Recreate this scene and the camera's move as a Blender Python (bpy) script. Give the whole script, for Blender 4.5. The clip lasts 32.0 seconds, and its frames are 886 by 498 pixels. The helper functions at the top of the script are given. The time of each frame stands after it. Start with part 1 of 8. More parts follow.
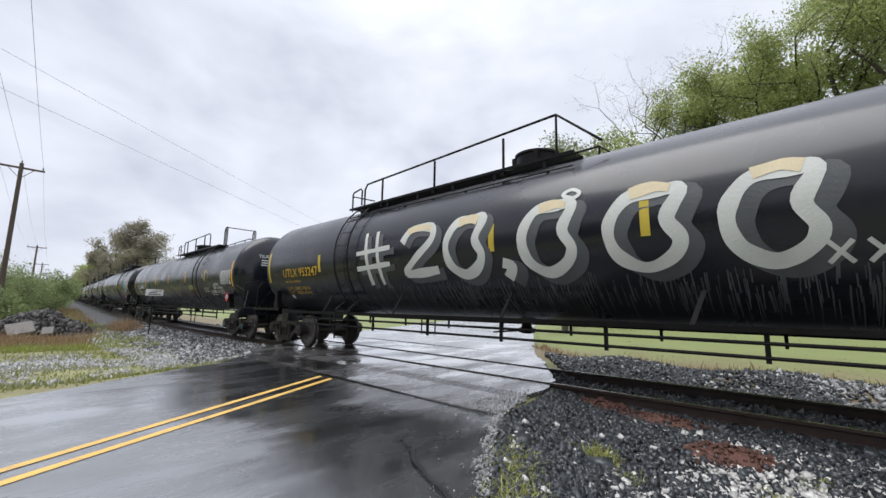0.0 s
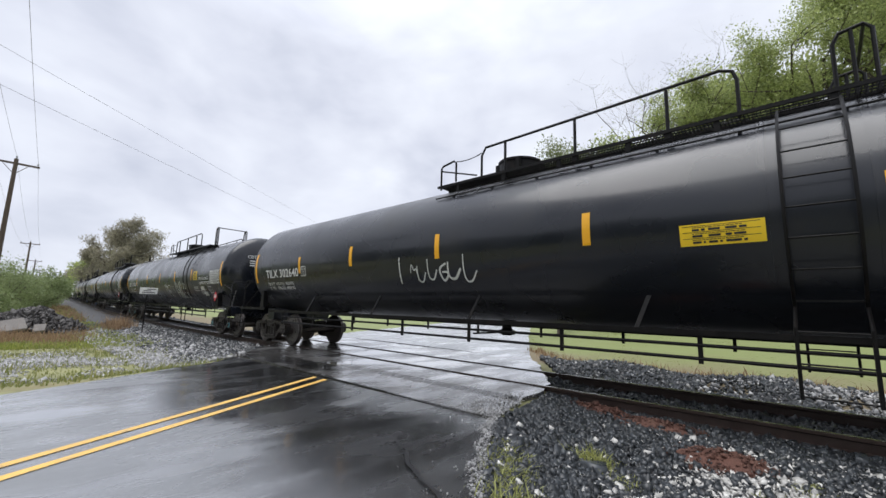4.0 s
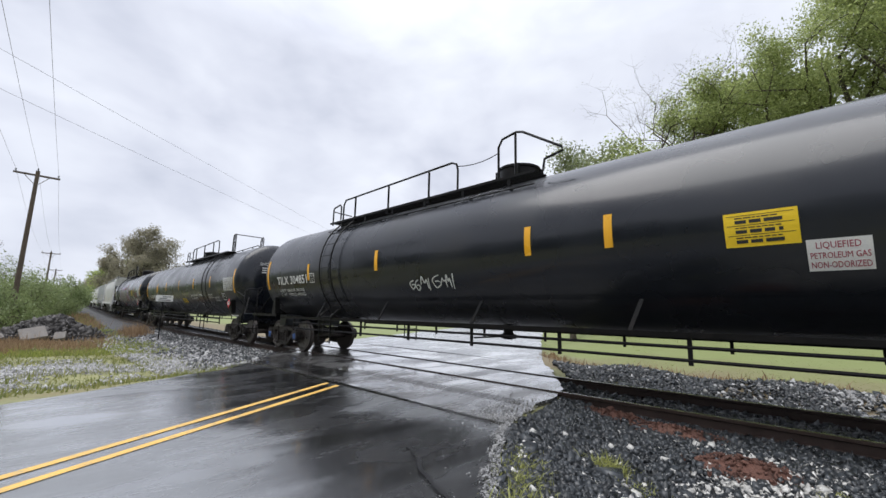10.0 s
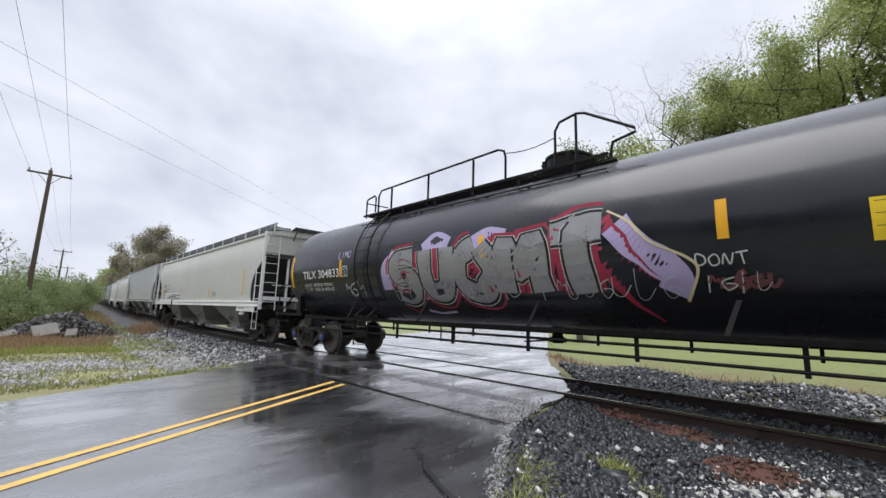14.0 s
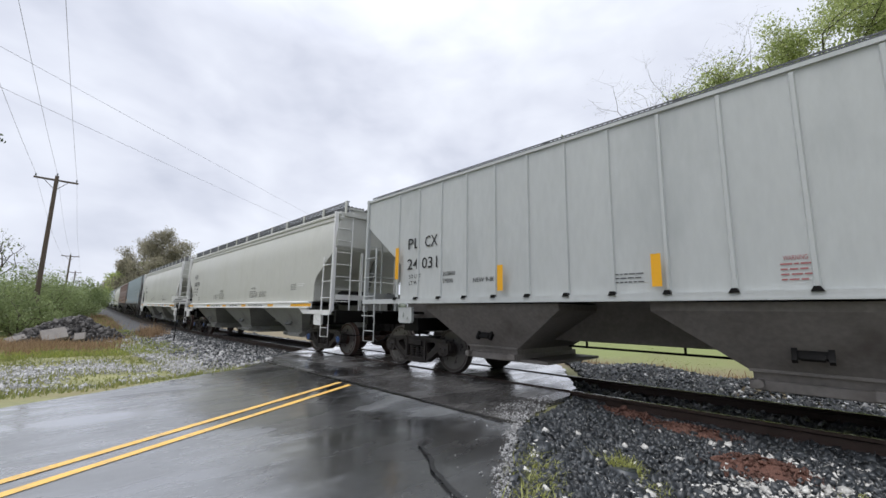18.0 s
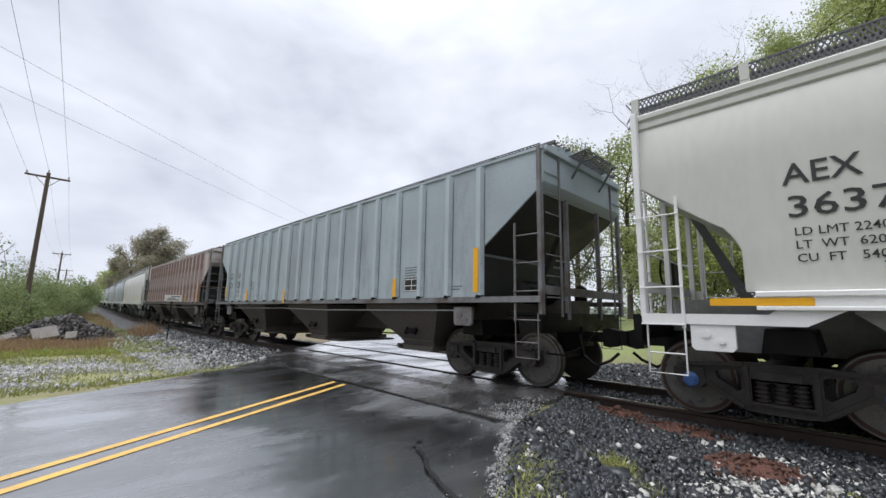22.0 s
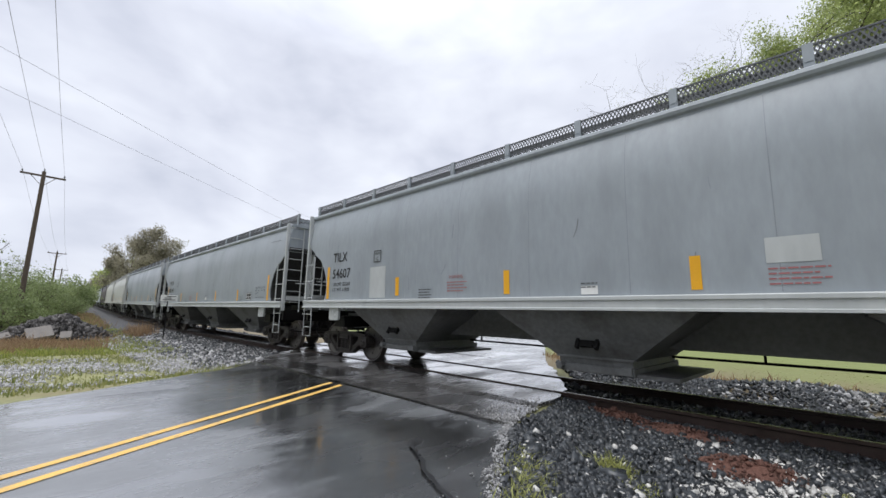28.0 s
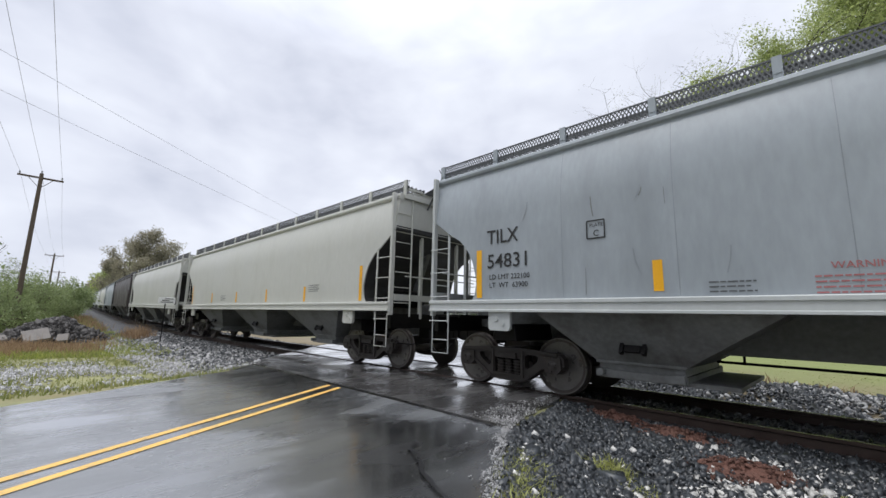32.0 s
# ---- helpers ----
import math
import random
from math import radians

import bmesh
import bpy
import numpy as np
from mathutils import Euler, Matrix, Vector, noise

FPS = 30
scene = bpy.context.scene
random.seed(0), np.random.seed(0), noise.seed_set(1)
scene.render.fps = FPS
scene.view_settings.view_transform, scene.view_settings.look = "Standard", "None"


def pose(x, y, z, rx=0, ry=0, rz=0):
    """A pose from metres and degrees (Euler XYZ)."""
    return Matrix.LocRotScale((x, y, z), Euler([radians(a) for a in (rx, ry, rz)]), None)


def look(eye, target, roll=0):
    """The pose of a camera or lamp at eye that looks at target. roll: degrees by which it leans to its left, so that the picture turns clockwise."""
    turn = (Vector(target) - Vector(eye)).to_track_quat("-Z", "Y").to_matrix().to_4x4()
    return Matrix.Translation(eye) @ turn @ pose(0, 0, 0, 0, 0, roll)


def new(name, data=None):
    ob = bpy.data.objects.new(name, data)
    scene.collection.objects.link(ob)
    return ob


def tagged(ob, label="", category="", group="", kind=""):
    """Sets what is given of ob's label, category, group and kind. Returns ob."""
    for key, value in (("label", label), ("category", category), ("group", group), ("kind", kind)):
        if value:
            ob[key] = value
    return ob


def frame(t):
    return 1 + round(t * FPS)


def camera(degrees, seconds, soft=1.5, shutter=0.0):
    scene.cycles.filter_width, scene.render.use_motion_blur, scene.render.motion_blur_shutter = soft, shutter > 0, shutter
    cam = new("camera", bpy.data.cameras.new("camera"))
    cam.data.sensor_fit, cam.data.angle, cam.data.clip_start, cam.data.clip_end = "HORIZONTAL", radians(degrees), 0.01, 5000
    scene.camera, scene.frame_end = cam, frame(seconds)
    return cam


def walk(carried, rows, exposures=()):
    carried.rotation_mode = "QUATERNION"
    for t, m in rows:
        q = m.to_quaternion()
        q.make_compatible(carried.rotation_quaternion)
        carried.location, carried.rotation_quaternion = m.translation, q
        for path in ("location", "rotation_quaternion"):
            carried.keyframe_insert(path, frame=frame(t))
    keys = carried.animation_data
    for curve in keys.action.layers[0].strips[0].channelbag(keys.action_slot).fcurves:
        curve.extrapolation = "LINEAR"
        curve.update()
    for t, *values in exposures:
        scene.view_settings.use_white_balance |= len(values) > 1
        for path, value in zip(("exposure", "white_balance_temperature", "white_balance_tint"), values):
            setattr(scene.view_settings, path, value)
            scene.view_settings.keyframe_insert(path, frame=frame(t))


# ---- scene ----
# Lengths in metres. x runs along the track the way the train goes, y across it away from the camera, z = 0 at the rail head.
EYE = (0.0, 0.0, 1.22)
YC = 7.147            # track centre line where it passes the camera
SPEED = 10.335
CLIP = 32.0
AIM = [
    (0, 43.41, 8.18, 0.94), (0.5, 43.33, 8.12, 1.11), (1, 43.33, 8.17, 1.34), (1.5, 43.34, 8.19, 1.46),
    (2, 43.40, 8.22, 1.52), (2.5, 43.41, 8.24, 1.67), (3, 43.23, 8.27, 1.79), (3.5, 42.97, 8.34, 1.74),
    (5.5, 43.41, 9.01, 1.33), (6, 43.67, 9.10, 1.32), (6.5, 43.82, 9.12, 1.29), (7, 43.89, 9.17, 1.24),
    (7.5, 43.98, 9.20, 1.12), (8, 44.06, 9.17, 1.06), (8.5, 44.10, 9.15, 1.01), (9, 44.07, 9.12, 1.06),
    (9.5, 44.20, 9.09, 1.13), (10, 44.45, 9.14, 1.23), (10.5, 44.68, 9.12, 1.31), (11, 44.94, 9.05, 1.46),
    (11.5, 45.10, 8.94, 1.54), (12, 45.13, 8.90, 1.65), (12.5, 45.10, 8.85, 1.68), (13, 45.05, 8.89, 1.69),
    (13.5, 45.16, 8.95, 1.72), (14, 45.36, 9.10, 1.65), (14.5, 45.58, 9.23, 1.46), (16.5, 45.67, 9.13, 0.73),
    (17, 45.73, 9.06, 0.74), (17.5, 45.82, 9.03, 0.85), (18, 45.91, 9.02, 0.92), (18.5, 46.13, 8.99, 0.95),
    (19, 46.26, 8.98, 0.96), (19.5, 46.28, 8.88, 0.93), (20, 46.12, 8.80, 0.95), (20.5, 45.86, 8.83, 1.01),
    (21, 45.60, 8.89, 1.08), (21.5, 45.39, 8.92, 1.10), (22, 45.26, 8.98, 1.10), (22.5, 45.15, 9.02, 1.15),
    (23, 45.09, 9.03, 1.17), (23.5, 44.98, 9.04, 1.21), (24, 44.82, 9.09, 1.36), (24.5, 44.62, 9.12, 1.46),
    (25, 44.40, 9.11, 1.58), (25.5, 44.30, 9.10, 1.63), (27.5, 44.81, 9.10, 1.34), (28, 44.90, 9.12, 1.30),
    (28.5, 45.01, 9.14, 1.17), (29, 45.01, 9.23, 1.14), (29.5, 44.92, 9.31, 1.13), (30, 44.84, 9.36, 1.10),
    (30.5, 44.83, 9.40, 1.06), (31, 44.79, 9.47, 1.16), (31.5, 44.75, 9.45, 1.27), (32, 44.70, 9.43, 1.26),
]


def aim(yaw, pitch, roll):
    y, p = radians(yaw), radians(pitch)
    ahead = Vector((-math.sin(y) * math.cos(p), math.cos(y) * math.cos(p), math.sin(p)))
    return look(EYE, Vector(EYE) + ahead * 10, roll)


cam = camera(94.9, CLIP, soft=1.5)
walk(cam, [(t, aim(a, b, c)) for t, a, b, c in AIM], exposures=[(0.0, 0.25), (32.0, 0.25)])

# ---- sky and light: overcast spring day with drizzle ----
world = bpy.data.worlds.new("overcast_sky")
scene.world = world
world.use_nodes = True


def world_nodes():
    nt = world.node_tree
    nt.nodes.clear()
    n, l = nt.nodes.new, nt.links.new
    out, bg = n("ShaderNodeOutputWorld"), n("ShaderNodeBackground")
    sky = n("ShaderNodeTexSky")
    sky.sky_type, sky.sun_disc = "NISHITA", False
    sky.sun_elevation, sky.sun_rotation = radians(74), radians(200)
    scale = n("ShaderNodeVectorMath")
    scale.operation = "SCALE"
    scale.inputs["Scale"].default_value = 0.10
    l(sky.outputs[0], scale.inputs[0])
    co, mp = n("ShaderNodeTexCoord"), n("ShaderNodeMapping")
    mp.inputs["Scale"].default_value = (1.0, 1.0, 1.9)
    mp.inputs["Location"].default_value = (0.35, 0.1, 0.2)
    l(co.outputs["Generated"], mp.inputs[0])
    big, small = n("ShaderNodeTexNoise"), n("ShaderNodeTexNoise")
    for tex, s, d in ((big, 2.3, 4.0), (small, 6.5, 5.0)):
        tex.inputs["Scale"].default_value, tex.inputs["Detail"].default_value = s, d
        tex.inputs["Roughness"].default_value = 0.5
        tex.inputs["Distortion"].default_value = 0.35
        l(mp.outputs[0], tex.inputs["Vector"])
    mix = n("ShaderNodeMath")
    mix.operation = "MULTIPLY_ADD"
    mix.inputs[1].default_value = 0.35
    l(small.outputs[0], mix.inputs[0])
    l(big.outputs[0], mix.inputs[2])
    ramp = n("ShaderNodeValToRGB")
    e = ramp.color_ramp.elements
    e[0].position, e[0].color = 0.44, (0.59, 0.63, 0.75, 1)
    e[1].position, e[1].color = 0.86, (0.97, 1.01, 1.105, 1)
    mid = e.new(0.62)
    mid.color = (0.775, 0.81, 0.925, 1)
    l(mix.outputs[0], ramp.inputs[0])
    both = n("ShaderNodeMix")
    both.data_type = "RGBA"
    both.inputs["Factor"].default_value = 0.94
    l(scale.outputs[0], both.inputs["A"])
    l(ramp.outputs[0], both.inputs["B"])
    l(both.outputs["Result"], bg.inputs["Color"])
    # an overcast sky is brightest overhead
    sep, rise, power = n("ShaderNodeSeparateXYZ"), n("ShaderNodeMapRange"), n("ShaderNodeMath")
    l(co.outputs["Generated"], sep.inputs[0])
    rise.inputs["From Min"].default_value, rise.inputs["From Max"].default_value = 0.55, 1.0
    rise.inputs["To Min"].default_value, rise.inputs["To Max"].default_value = 1.0, 1.9
    l(sep.outputs["Z"], rise.inputs[0])
    power.operation = "MULTIPLY"
    power.inputs[1].default_value = 0.86
    l(rise.outputs[0], power.inputs[0])
    l(power.outputs[0], bg.inputs["Strength"])
    l(bg.outputs[0], out.inputs[0])


world_nodes()
sun = new("sun", bpy.data.lights.new("sun", "SUN"))
sun.data.energy, sun.data.angle, sun.data.color = 1.9, radians(50), (1.0, 0.985, 0.96)
sun.matrix_world = look((-5, -6, 42), (0, 6, 0))


# ---- materials ----
def material(name, base, rough=0.6, metal=0.0, spread=0.18, scale=3.0, fine=60.0, bump=0.15, stain=None, stain_at=(0.55, 0.75), stain_scale=1.2,
             stretch=(1, 1, 1), coat=0.0, wet=0.0, random_tint=0.0, island=0.0, shine=0.5, film=0.0):
    """A surface with grain at two scales, stains of a second colour, fine relief and wet sheen."""
    m = bpy.data.materials.new(name)
    m.use_nodes = True
    nt = m.node_tree
    n, l = nt.nodes.new, nt.links.new
    bsdf = nt.nodes["Principled BSDF"]
    co, mp = n("ShaderNodeTexCoord"), n("ShaderNodeMapping")
    mp.inputs["Scale"].default_value = stretch
    l(co.outputs["Object"], mp.inputs[0])
    big, small = n("ShaderNodeTexNoise"), n("ShaderNodeTexNoise")
    for tex, s, d in ((big, scale, 4.0), (small, fine, 3.0)):
        tex.inputs["Scale"].default_value, tex.inputs["Detail"].default_value = s, d
        l(mp.outputs[0], tex.inputs["Vector"])
    add = n("ShaderNodeMath")
    add.operation = "ADD"
    l(big.outputs[0], add.inputs[0])
    l(small.outputs[0], add.inputs[1])
    last = add.outputs[0]
    if random_tint:
        info, mul = n("ShaderNodeObjectInfo"), n("ShaderNodeMath")
        mul.operation = "MULTIPLY_ADD"
        mul.inputs[1].default_value = random_tint
        l(info.outputs["Random"], mul.inputs[0])
        l(last, mul.inputs[2])
        last = mul.outputs[0]
    if island:
        geo, mul = n("ShaderNodeNewGeometry"), n("ShaderNodeMath")
        mul.operation = "MULTIPLY_ADD"
        mul.inputs[1].default_value = island
        l(geo.outputs["Random Per Island"], mul.inputs[0])
        l(last, mul.inputs[2])
        last = mul.outputs[0]
        random_tint += island
    ramp = n("ShaderNodeValToRGB")
    lo, hi = ramp.color_ramp.elements
    remap = n("ShaderNodeMapRange")
    remap.inputs["From Min"].default_value, remap.inputs["From Max"].default_value = 0.6, 1.4 + random_tint
    l(last, remap.inputs[0])
    lo.position, hi.position = 0.0, 1.0
    lo.color = (*[c * (1 - spread) for c in base], 1)
    hi.color = (*[min(1, c * (1 + spread)) for c in base], 1)
    l(remap.outputs[0], ramp.inputs[0])
    colour = ramp.outputs[0]
    if stain:
        blot, cut, mix = n("ShaderNodeTexNoise"), n("ShaderNodeMapRange"), n("ShaderNodeMix")
        blot.inputs["Scale"].default_value, blot.inputs["Detail"].default_value = stain_scale, 6.0
        blot.inputs["Roughness"].default_value = 0.62
        l(mp.outputs[0], blot.inputs["Vector"])
        cut.inputs["From Min"].default_value, cut.inputs["From Max"].default_value = stain_at
        l(blot.outputs[0], cut.inputs[0])
        mix.data_type = "RGBA"
        l(cut.outputs[0], mix.inputs["Factor"])
        l(colour, mix.inputs["A"])
        mix.inputs["B"].default_value = (*stain, 1)
        colour = mix.outputs["Result"]
    l(colour, bsdf.inputs["Base Color"])
    bsdf.inputs["Metallic"].default_value = metal
    bsdf.inputs["Specular IOR Level"].default_value = shine
    gloss = n("ShaderNodeMapRange")
    gloss.inputs["From Min"].default_value, gloss.inputs["From Max"].default_value = 0.3, 0.7
    gloss.inputs["To Min"].default_value, gloss.inputs["To Max"].default_value = max(0.03, rough - 0.12 - wet), min(1, rough + 0.12)
    l(big.outputs[0], gloss.inputs[0])
    l(gloss.outputs[0], bsdf.inputs["Roughness"])
    if bump:
        b = n("ShaderNodeBump")
        b.inputs["Strength"].default_value, b.inputs["Distance"].default_value = bump, 0.02
        l(small.outputs[0], b.inputs["Height"])
        l(b.outputs[0], bsdf.inputs["Normal"])
    if film:  # fine drizzle and dust lying on the paint
        bsdf.inputs["Sheen Weight"].default_value, bsdf.inputs["Sheen Roughness"].default_value = film, 0.35
    if coat:
        bsdf.inputs["Coat Weight"].default_value, bsdf.inputs["Coat Roughness"].default_value = coat, 0.12
    return m


def leaf_material(name, a, b):
    """Thin leaves whose green differs from leaf to leaf and lets some light through."""
    m = bpy.data.materials.new(name)
    m.use_nodes = True
    nt = m.node_tree
    n, l = nt.nodes.new, nt.links.new
    bsdf, out = nt.nodes["Principled BSDF"], nt.nodes["Material Output"]
    geo, ramp = n("ShaderNodeNewGeometry"), n("ShaderNodeValToRGB")
    ramp.color_ramp.elements[0].color, ramp.color_ramp.elements[1].color = (*a, 1), (*b, 1)
    l(geo.outputs["Random Per Island"], ramp.inputs[0])
    l(ramp.outputs[0], bsdf.inputs["Base Color"])
    bsdf.inputs["Roughness"].default_value = 0.55
    thin, mix = n("ShaderNodeBsdfTranslucent"), n("ShaderNodeMixShader")
    l(ramp.outputs[0], thin.inputs["Color"])
    mix.inputs[0].default_value = 0.5
    l(bsdf.outputs[0], mix.inputs[1])
    l(thin.outputs[0], mix.inputs[2])
    l(mix.outputs[0], out.inputs[0])
    return m


def asphalt_material(name, base, wet_lo, wet_hi, dry_rough, wet_rough=0.06, scale=0.35, patches=(), tar=(0.016, 0.016, 0.0165)):
    """Asphalt with stone grain and puddled film: smooth where water stands; patches: ovals (x, y, rx, ry, turn, how
    black) of smoother wet film, with the dark train's mirror image put in as black colour.
    """
    m = bpy.data.materials.new(name)
    m.use_nodes = True
    nt = m.node_tree
    n, l = nt.nodes.new, nt.links.new
    bsdf = nt.nodes["Principled BSDF"]
    co, mp = n("ShaderNodeTexCoord"), n("ShaderNodeMapping")
    mp.inputs["Rotation"].default_value = (0, 0, radians(28))
    mp.inputs["Scale"].default_value = (1.6, 0.55, 1)
    l(co.outputs["Object"], mp.inputs[0])
    pud, grain, tone = n("ShaderNodeTexNoise"), n("ShaderNodeTexNoise"), n("ShaderNodeTexNoise")
    pud.inputs["Scale"].default_value, pud.inputs["Detail"].default_value = scale * 2.2, 5.0
    pud.inputs["Roughness"].default_value = 0.6
    l(mp.outputs[0], pud.inputs["Vector"])
    grain.inputs["Scale"].default_value, grain.inputs["Detail"].default_value = 150.0, 3.0
    l(co.outputs["Object"], grain.inputs["Vector"])
    tone.inputs["Scale"].default_value, tone.inputs["Detail"].default_value = 1.1, 5.0
    l(co.outputs["Object"], tone.inputs["Vector"])
    film = n("ShaderNodeMapRange")
    film.inputs["From Min"].default_value, film.inputs["From Max"].default_value = wet_lo, wet_hi
    l(pud.outputs[0], film.inputs[0])
    rough = n("ShaderNodeMapRange")
    rough.inputs["To Min"].default_value, rough.inputs["To Max"].default_value = dry_rough, wet_rough
    l(film.outputs[0], rough.inputs[0])
    l(rough.outputs[0], bsdf.inputs["Roughness"])
    ramp = n("ShaderNodeValToRGB")
    ramp.color_ramp.elements[0].position, ramp.color_ramp.elements[1].position = 0.32, 0.70
    ramp.color_ramp.elements[0].color = (*[c * 0.72 for c in base], 1)
    ramp.color_ramp.elements[1].color = (*[c * 1.3 for c in base], 1)
    mixv = n("ShaderNodeMath")
    mixv.operation = "MULTIPLY_ADD"
    mixv.inputs[1].default_value = 0.5
    l(grain.outputs[0], mixv.inputs[0])
    half = n("ShaderNodeMath")
    half.operation = "MULTIPLY"
    half.inputs[1].default_value = 0.5
    l(tone.outputs[0], half.inputs[0])
    l(half.outputs[0], mixv.inputs[2])
    l(mixv.outputs[0], ramp.inputs[0])
    colour, smooth_part = ramp.outputs[0], None
    rag = n("ShaderNodeTexNoise")
    rag.inputs["Scale"].default_value, rag.inputs["Detail"].default_value = 2.0, 10.0
    rag.inputs["Roughness"].default_value = 0.74
    l(mp.outputs[0], rag.inputs["Vector"])
    for px, py, rx, ry, turn, black in patches:
        at, size, cut, mixc = n("ShaderNodeMapping"), n("ShaderNodeVectorMath"), n("ShaderNodeMapRange"), n("ShaderNodeMix")
        at.vector_type = "TEXTURE"
        at.inputs["Location"].default_value = (px, py, 0)
        at.inputs["Rotation"].default_value = (0, 0, radians(turn))
        at.inputs["Scale"].default_value = (rx, ry, 60)
        l(co.outputs["Object"], at.inputs[0])
        size.operation = "LENGTH"
        l(at.outputs[0], size.inputs[0])
        edge = n("ShaderNodeMath")
        edge.operation = "MULTIPLY_ADD"
        edge.inputs[1].default_value = 1.5
        l(rag.outputs[0], edge.inputs[0])
        l(size.outputs["Value"], edge.inputs[2])
        cut.inputs["From Min"].default_value, cut.inputs["From Max"].default_value = 1.95, 1.45
        cut.inputs["To Max"].default_value = black
        l(edge.outputs[0], cut.inputs[0])
        mixc.data_type = "RGBA"
        l(cut.outputs[0], mixc.inputs["Factor"])
        l(colour, mixc.inputs["A"])
        # tar: near-black base colour that paints in the mirrored train
        mixc.inputs["B"].default_value = (*tar, 1)
        colour = mixc.outputs["Result"]
        if smooth_part is None:
            smooth_part = cut.outputs[0]
        else:
            most = n("ShaderNodeMath")
            most.operation = "MAXIMUM"
            l(smooth_part, most.inputs[0])
            l(cut.outputs[0], most.inputs[1])
            smooth_part = most.outputs[0]
    l(colour, bsdf.inputs["Base Color"])
    inv = n("ShaderNodeMapRange")
    inv.inputs["To Min"].default_value, inv.inputs["To Max"].default_value = 0.35, 0.04
    l(film.outputs[0], inv.inputs[0])
    b = n("ShaderNodeBump")
    b.inputs["Distance"].default_value = 0.006
    l(inv.outputs[0], b.inputs["Strength"])
    l(grain.outputs[0], b.inputs["Height"])
    l(b.outputs[0], bsdf.inputs["Normal"])
    bsdf.inputs["IOR"].default_value = 1.5
    # the film of rain water over the stones
    bsdf.inputs["Coat Weight"].default_value, bsdf.inputs["Coat IOR"].default_value = 1.0, 1.5
    skin_rough = n("ShaderNodeMapRange")
    skin_rough.inputs["To Min"].default_value, skin_rough.inputs["To Max"].default_value = 0.46, 0.08
    l(film.outputs[0], skin_rough.inputs[0])
    level = n("ShaderNodeMix")
    l(smooth_part, level.inputs[0])
    l(skin_rough.outputs[0], level.inputs[2])
    level.inputs[3].default_value = 0.13
    l(level.outputs[0], bsdf.inputs["Coat Roughness"])
    return m


def streaked_material(name, pale, stain, rough, at, flake=None, scale=1.5, stretch=(2.4, 1, 0.4)):
    """Old paint: stains that run down the sheet, and flaked or chalky patches over them."""
    m = bpy.data.materials.new(name)
    m.use_nodes = True
    nt = m.node_tree
    n, l = nt.nodes.new, nt.links.new
    bsdf = nt.nodes["Principled BSDF"]
    co, mp = n("ShaderNodeTexCoord"), n("ShaderNodeMapping")
    mp.inputs["Scale"].default_value = stretch
    l(co.outputs["Object"], mp.inputs[0])
    def noise_mask(vec, size, detail, hard, lo, hi):
        tex, cut = n("ShaderNodeTexNoise"), n("ShaderNodeMapRange")
        tex.inputs["Scale"].default_value, tex.inputs["Detail"].default_value, tex.inputs["Roughness"].default_value = size, detail, hard
        cut.inputs["From Min"].default_value, cut.inputs["From Max"].default_value = lo, hi
        l(vec, tex.inputs["Vector"])
        l(tex.outputs[0], cut.inputs[0])
        return tex, cut.outputs[0]
    def blend(fac, a, b):
        mix = n("ShaderNodeMix")
        mix.data_type = "RGBA"
        l(fac, mix.inputs["Factor"])
        for key, v in (("A", a), ("B", b)):
            if isinstance(v, tuple):
                mix.inputs[key].default_value = (*v, 1)
            else:
                l(v, mix.inputs[key])
        return mix.outputs["Result"]
    _, runs = noise_mask(mp.outputs[0], scale, 10.0, 0.68, *at)
    _, broad = noise_mask(co.outputs["Object"], 0.45, 3.0, 0.5, 0.35, 0.65)
    fine, speck = noise_mask(co.outputs["Object"], 26.0, 5.0, 0.6, 0.35, 0.7)
    base = blend(broad, tuple(c * 0.86 for c in pale), tuple(min(1, c * 1.1) for c in pale))
    colour = blend(runs, base, stain)
    if flake:
        _, flaked = noise_mask(mp.outputs[0], scale * 2.6, 9.0, 0.7, 0.54, 0.66)
        colour = blend(flaked, colour, flake)
    grain = n("ShaderNodeMix")
    grain.data_type, grain.blend_type = "RGBA", "MULTIPLY"
    grain.inputs["Factor"].default_value = 0.22
    l(colour, grain.inputs["A"])
    l(blend(speck, (0.55, 0.55, 0.55), (1.0, 1.0, 1.0)), grain.inputs["B"])
    l(grain.outputs["Result"], bsdf.inputs["Base Color"])
    bsdf.inputs["Roughness"].default_value = rough
    b = n("ShaderNodeBump")
    b.inputs["Strength"].default_value, b.inputs["Distance"].default_value = 0.06, 0.02
    l(fine.outputs[0], b.inputs["Height"])
    l(b.outputs[0], bsdf.inputs["Normal"])
    return m


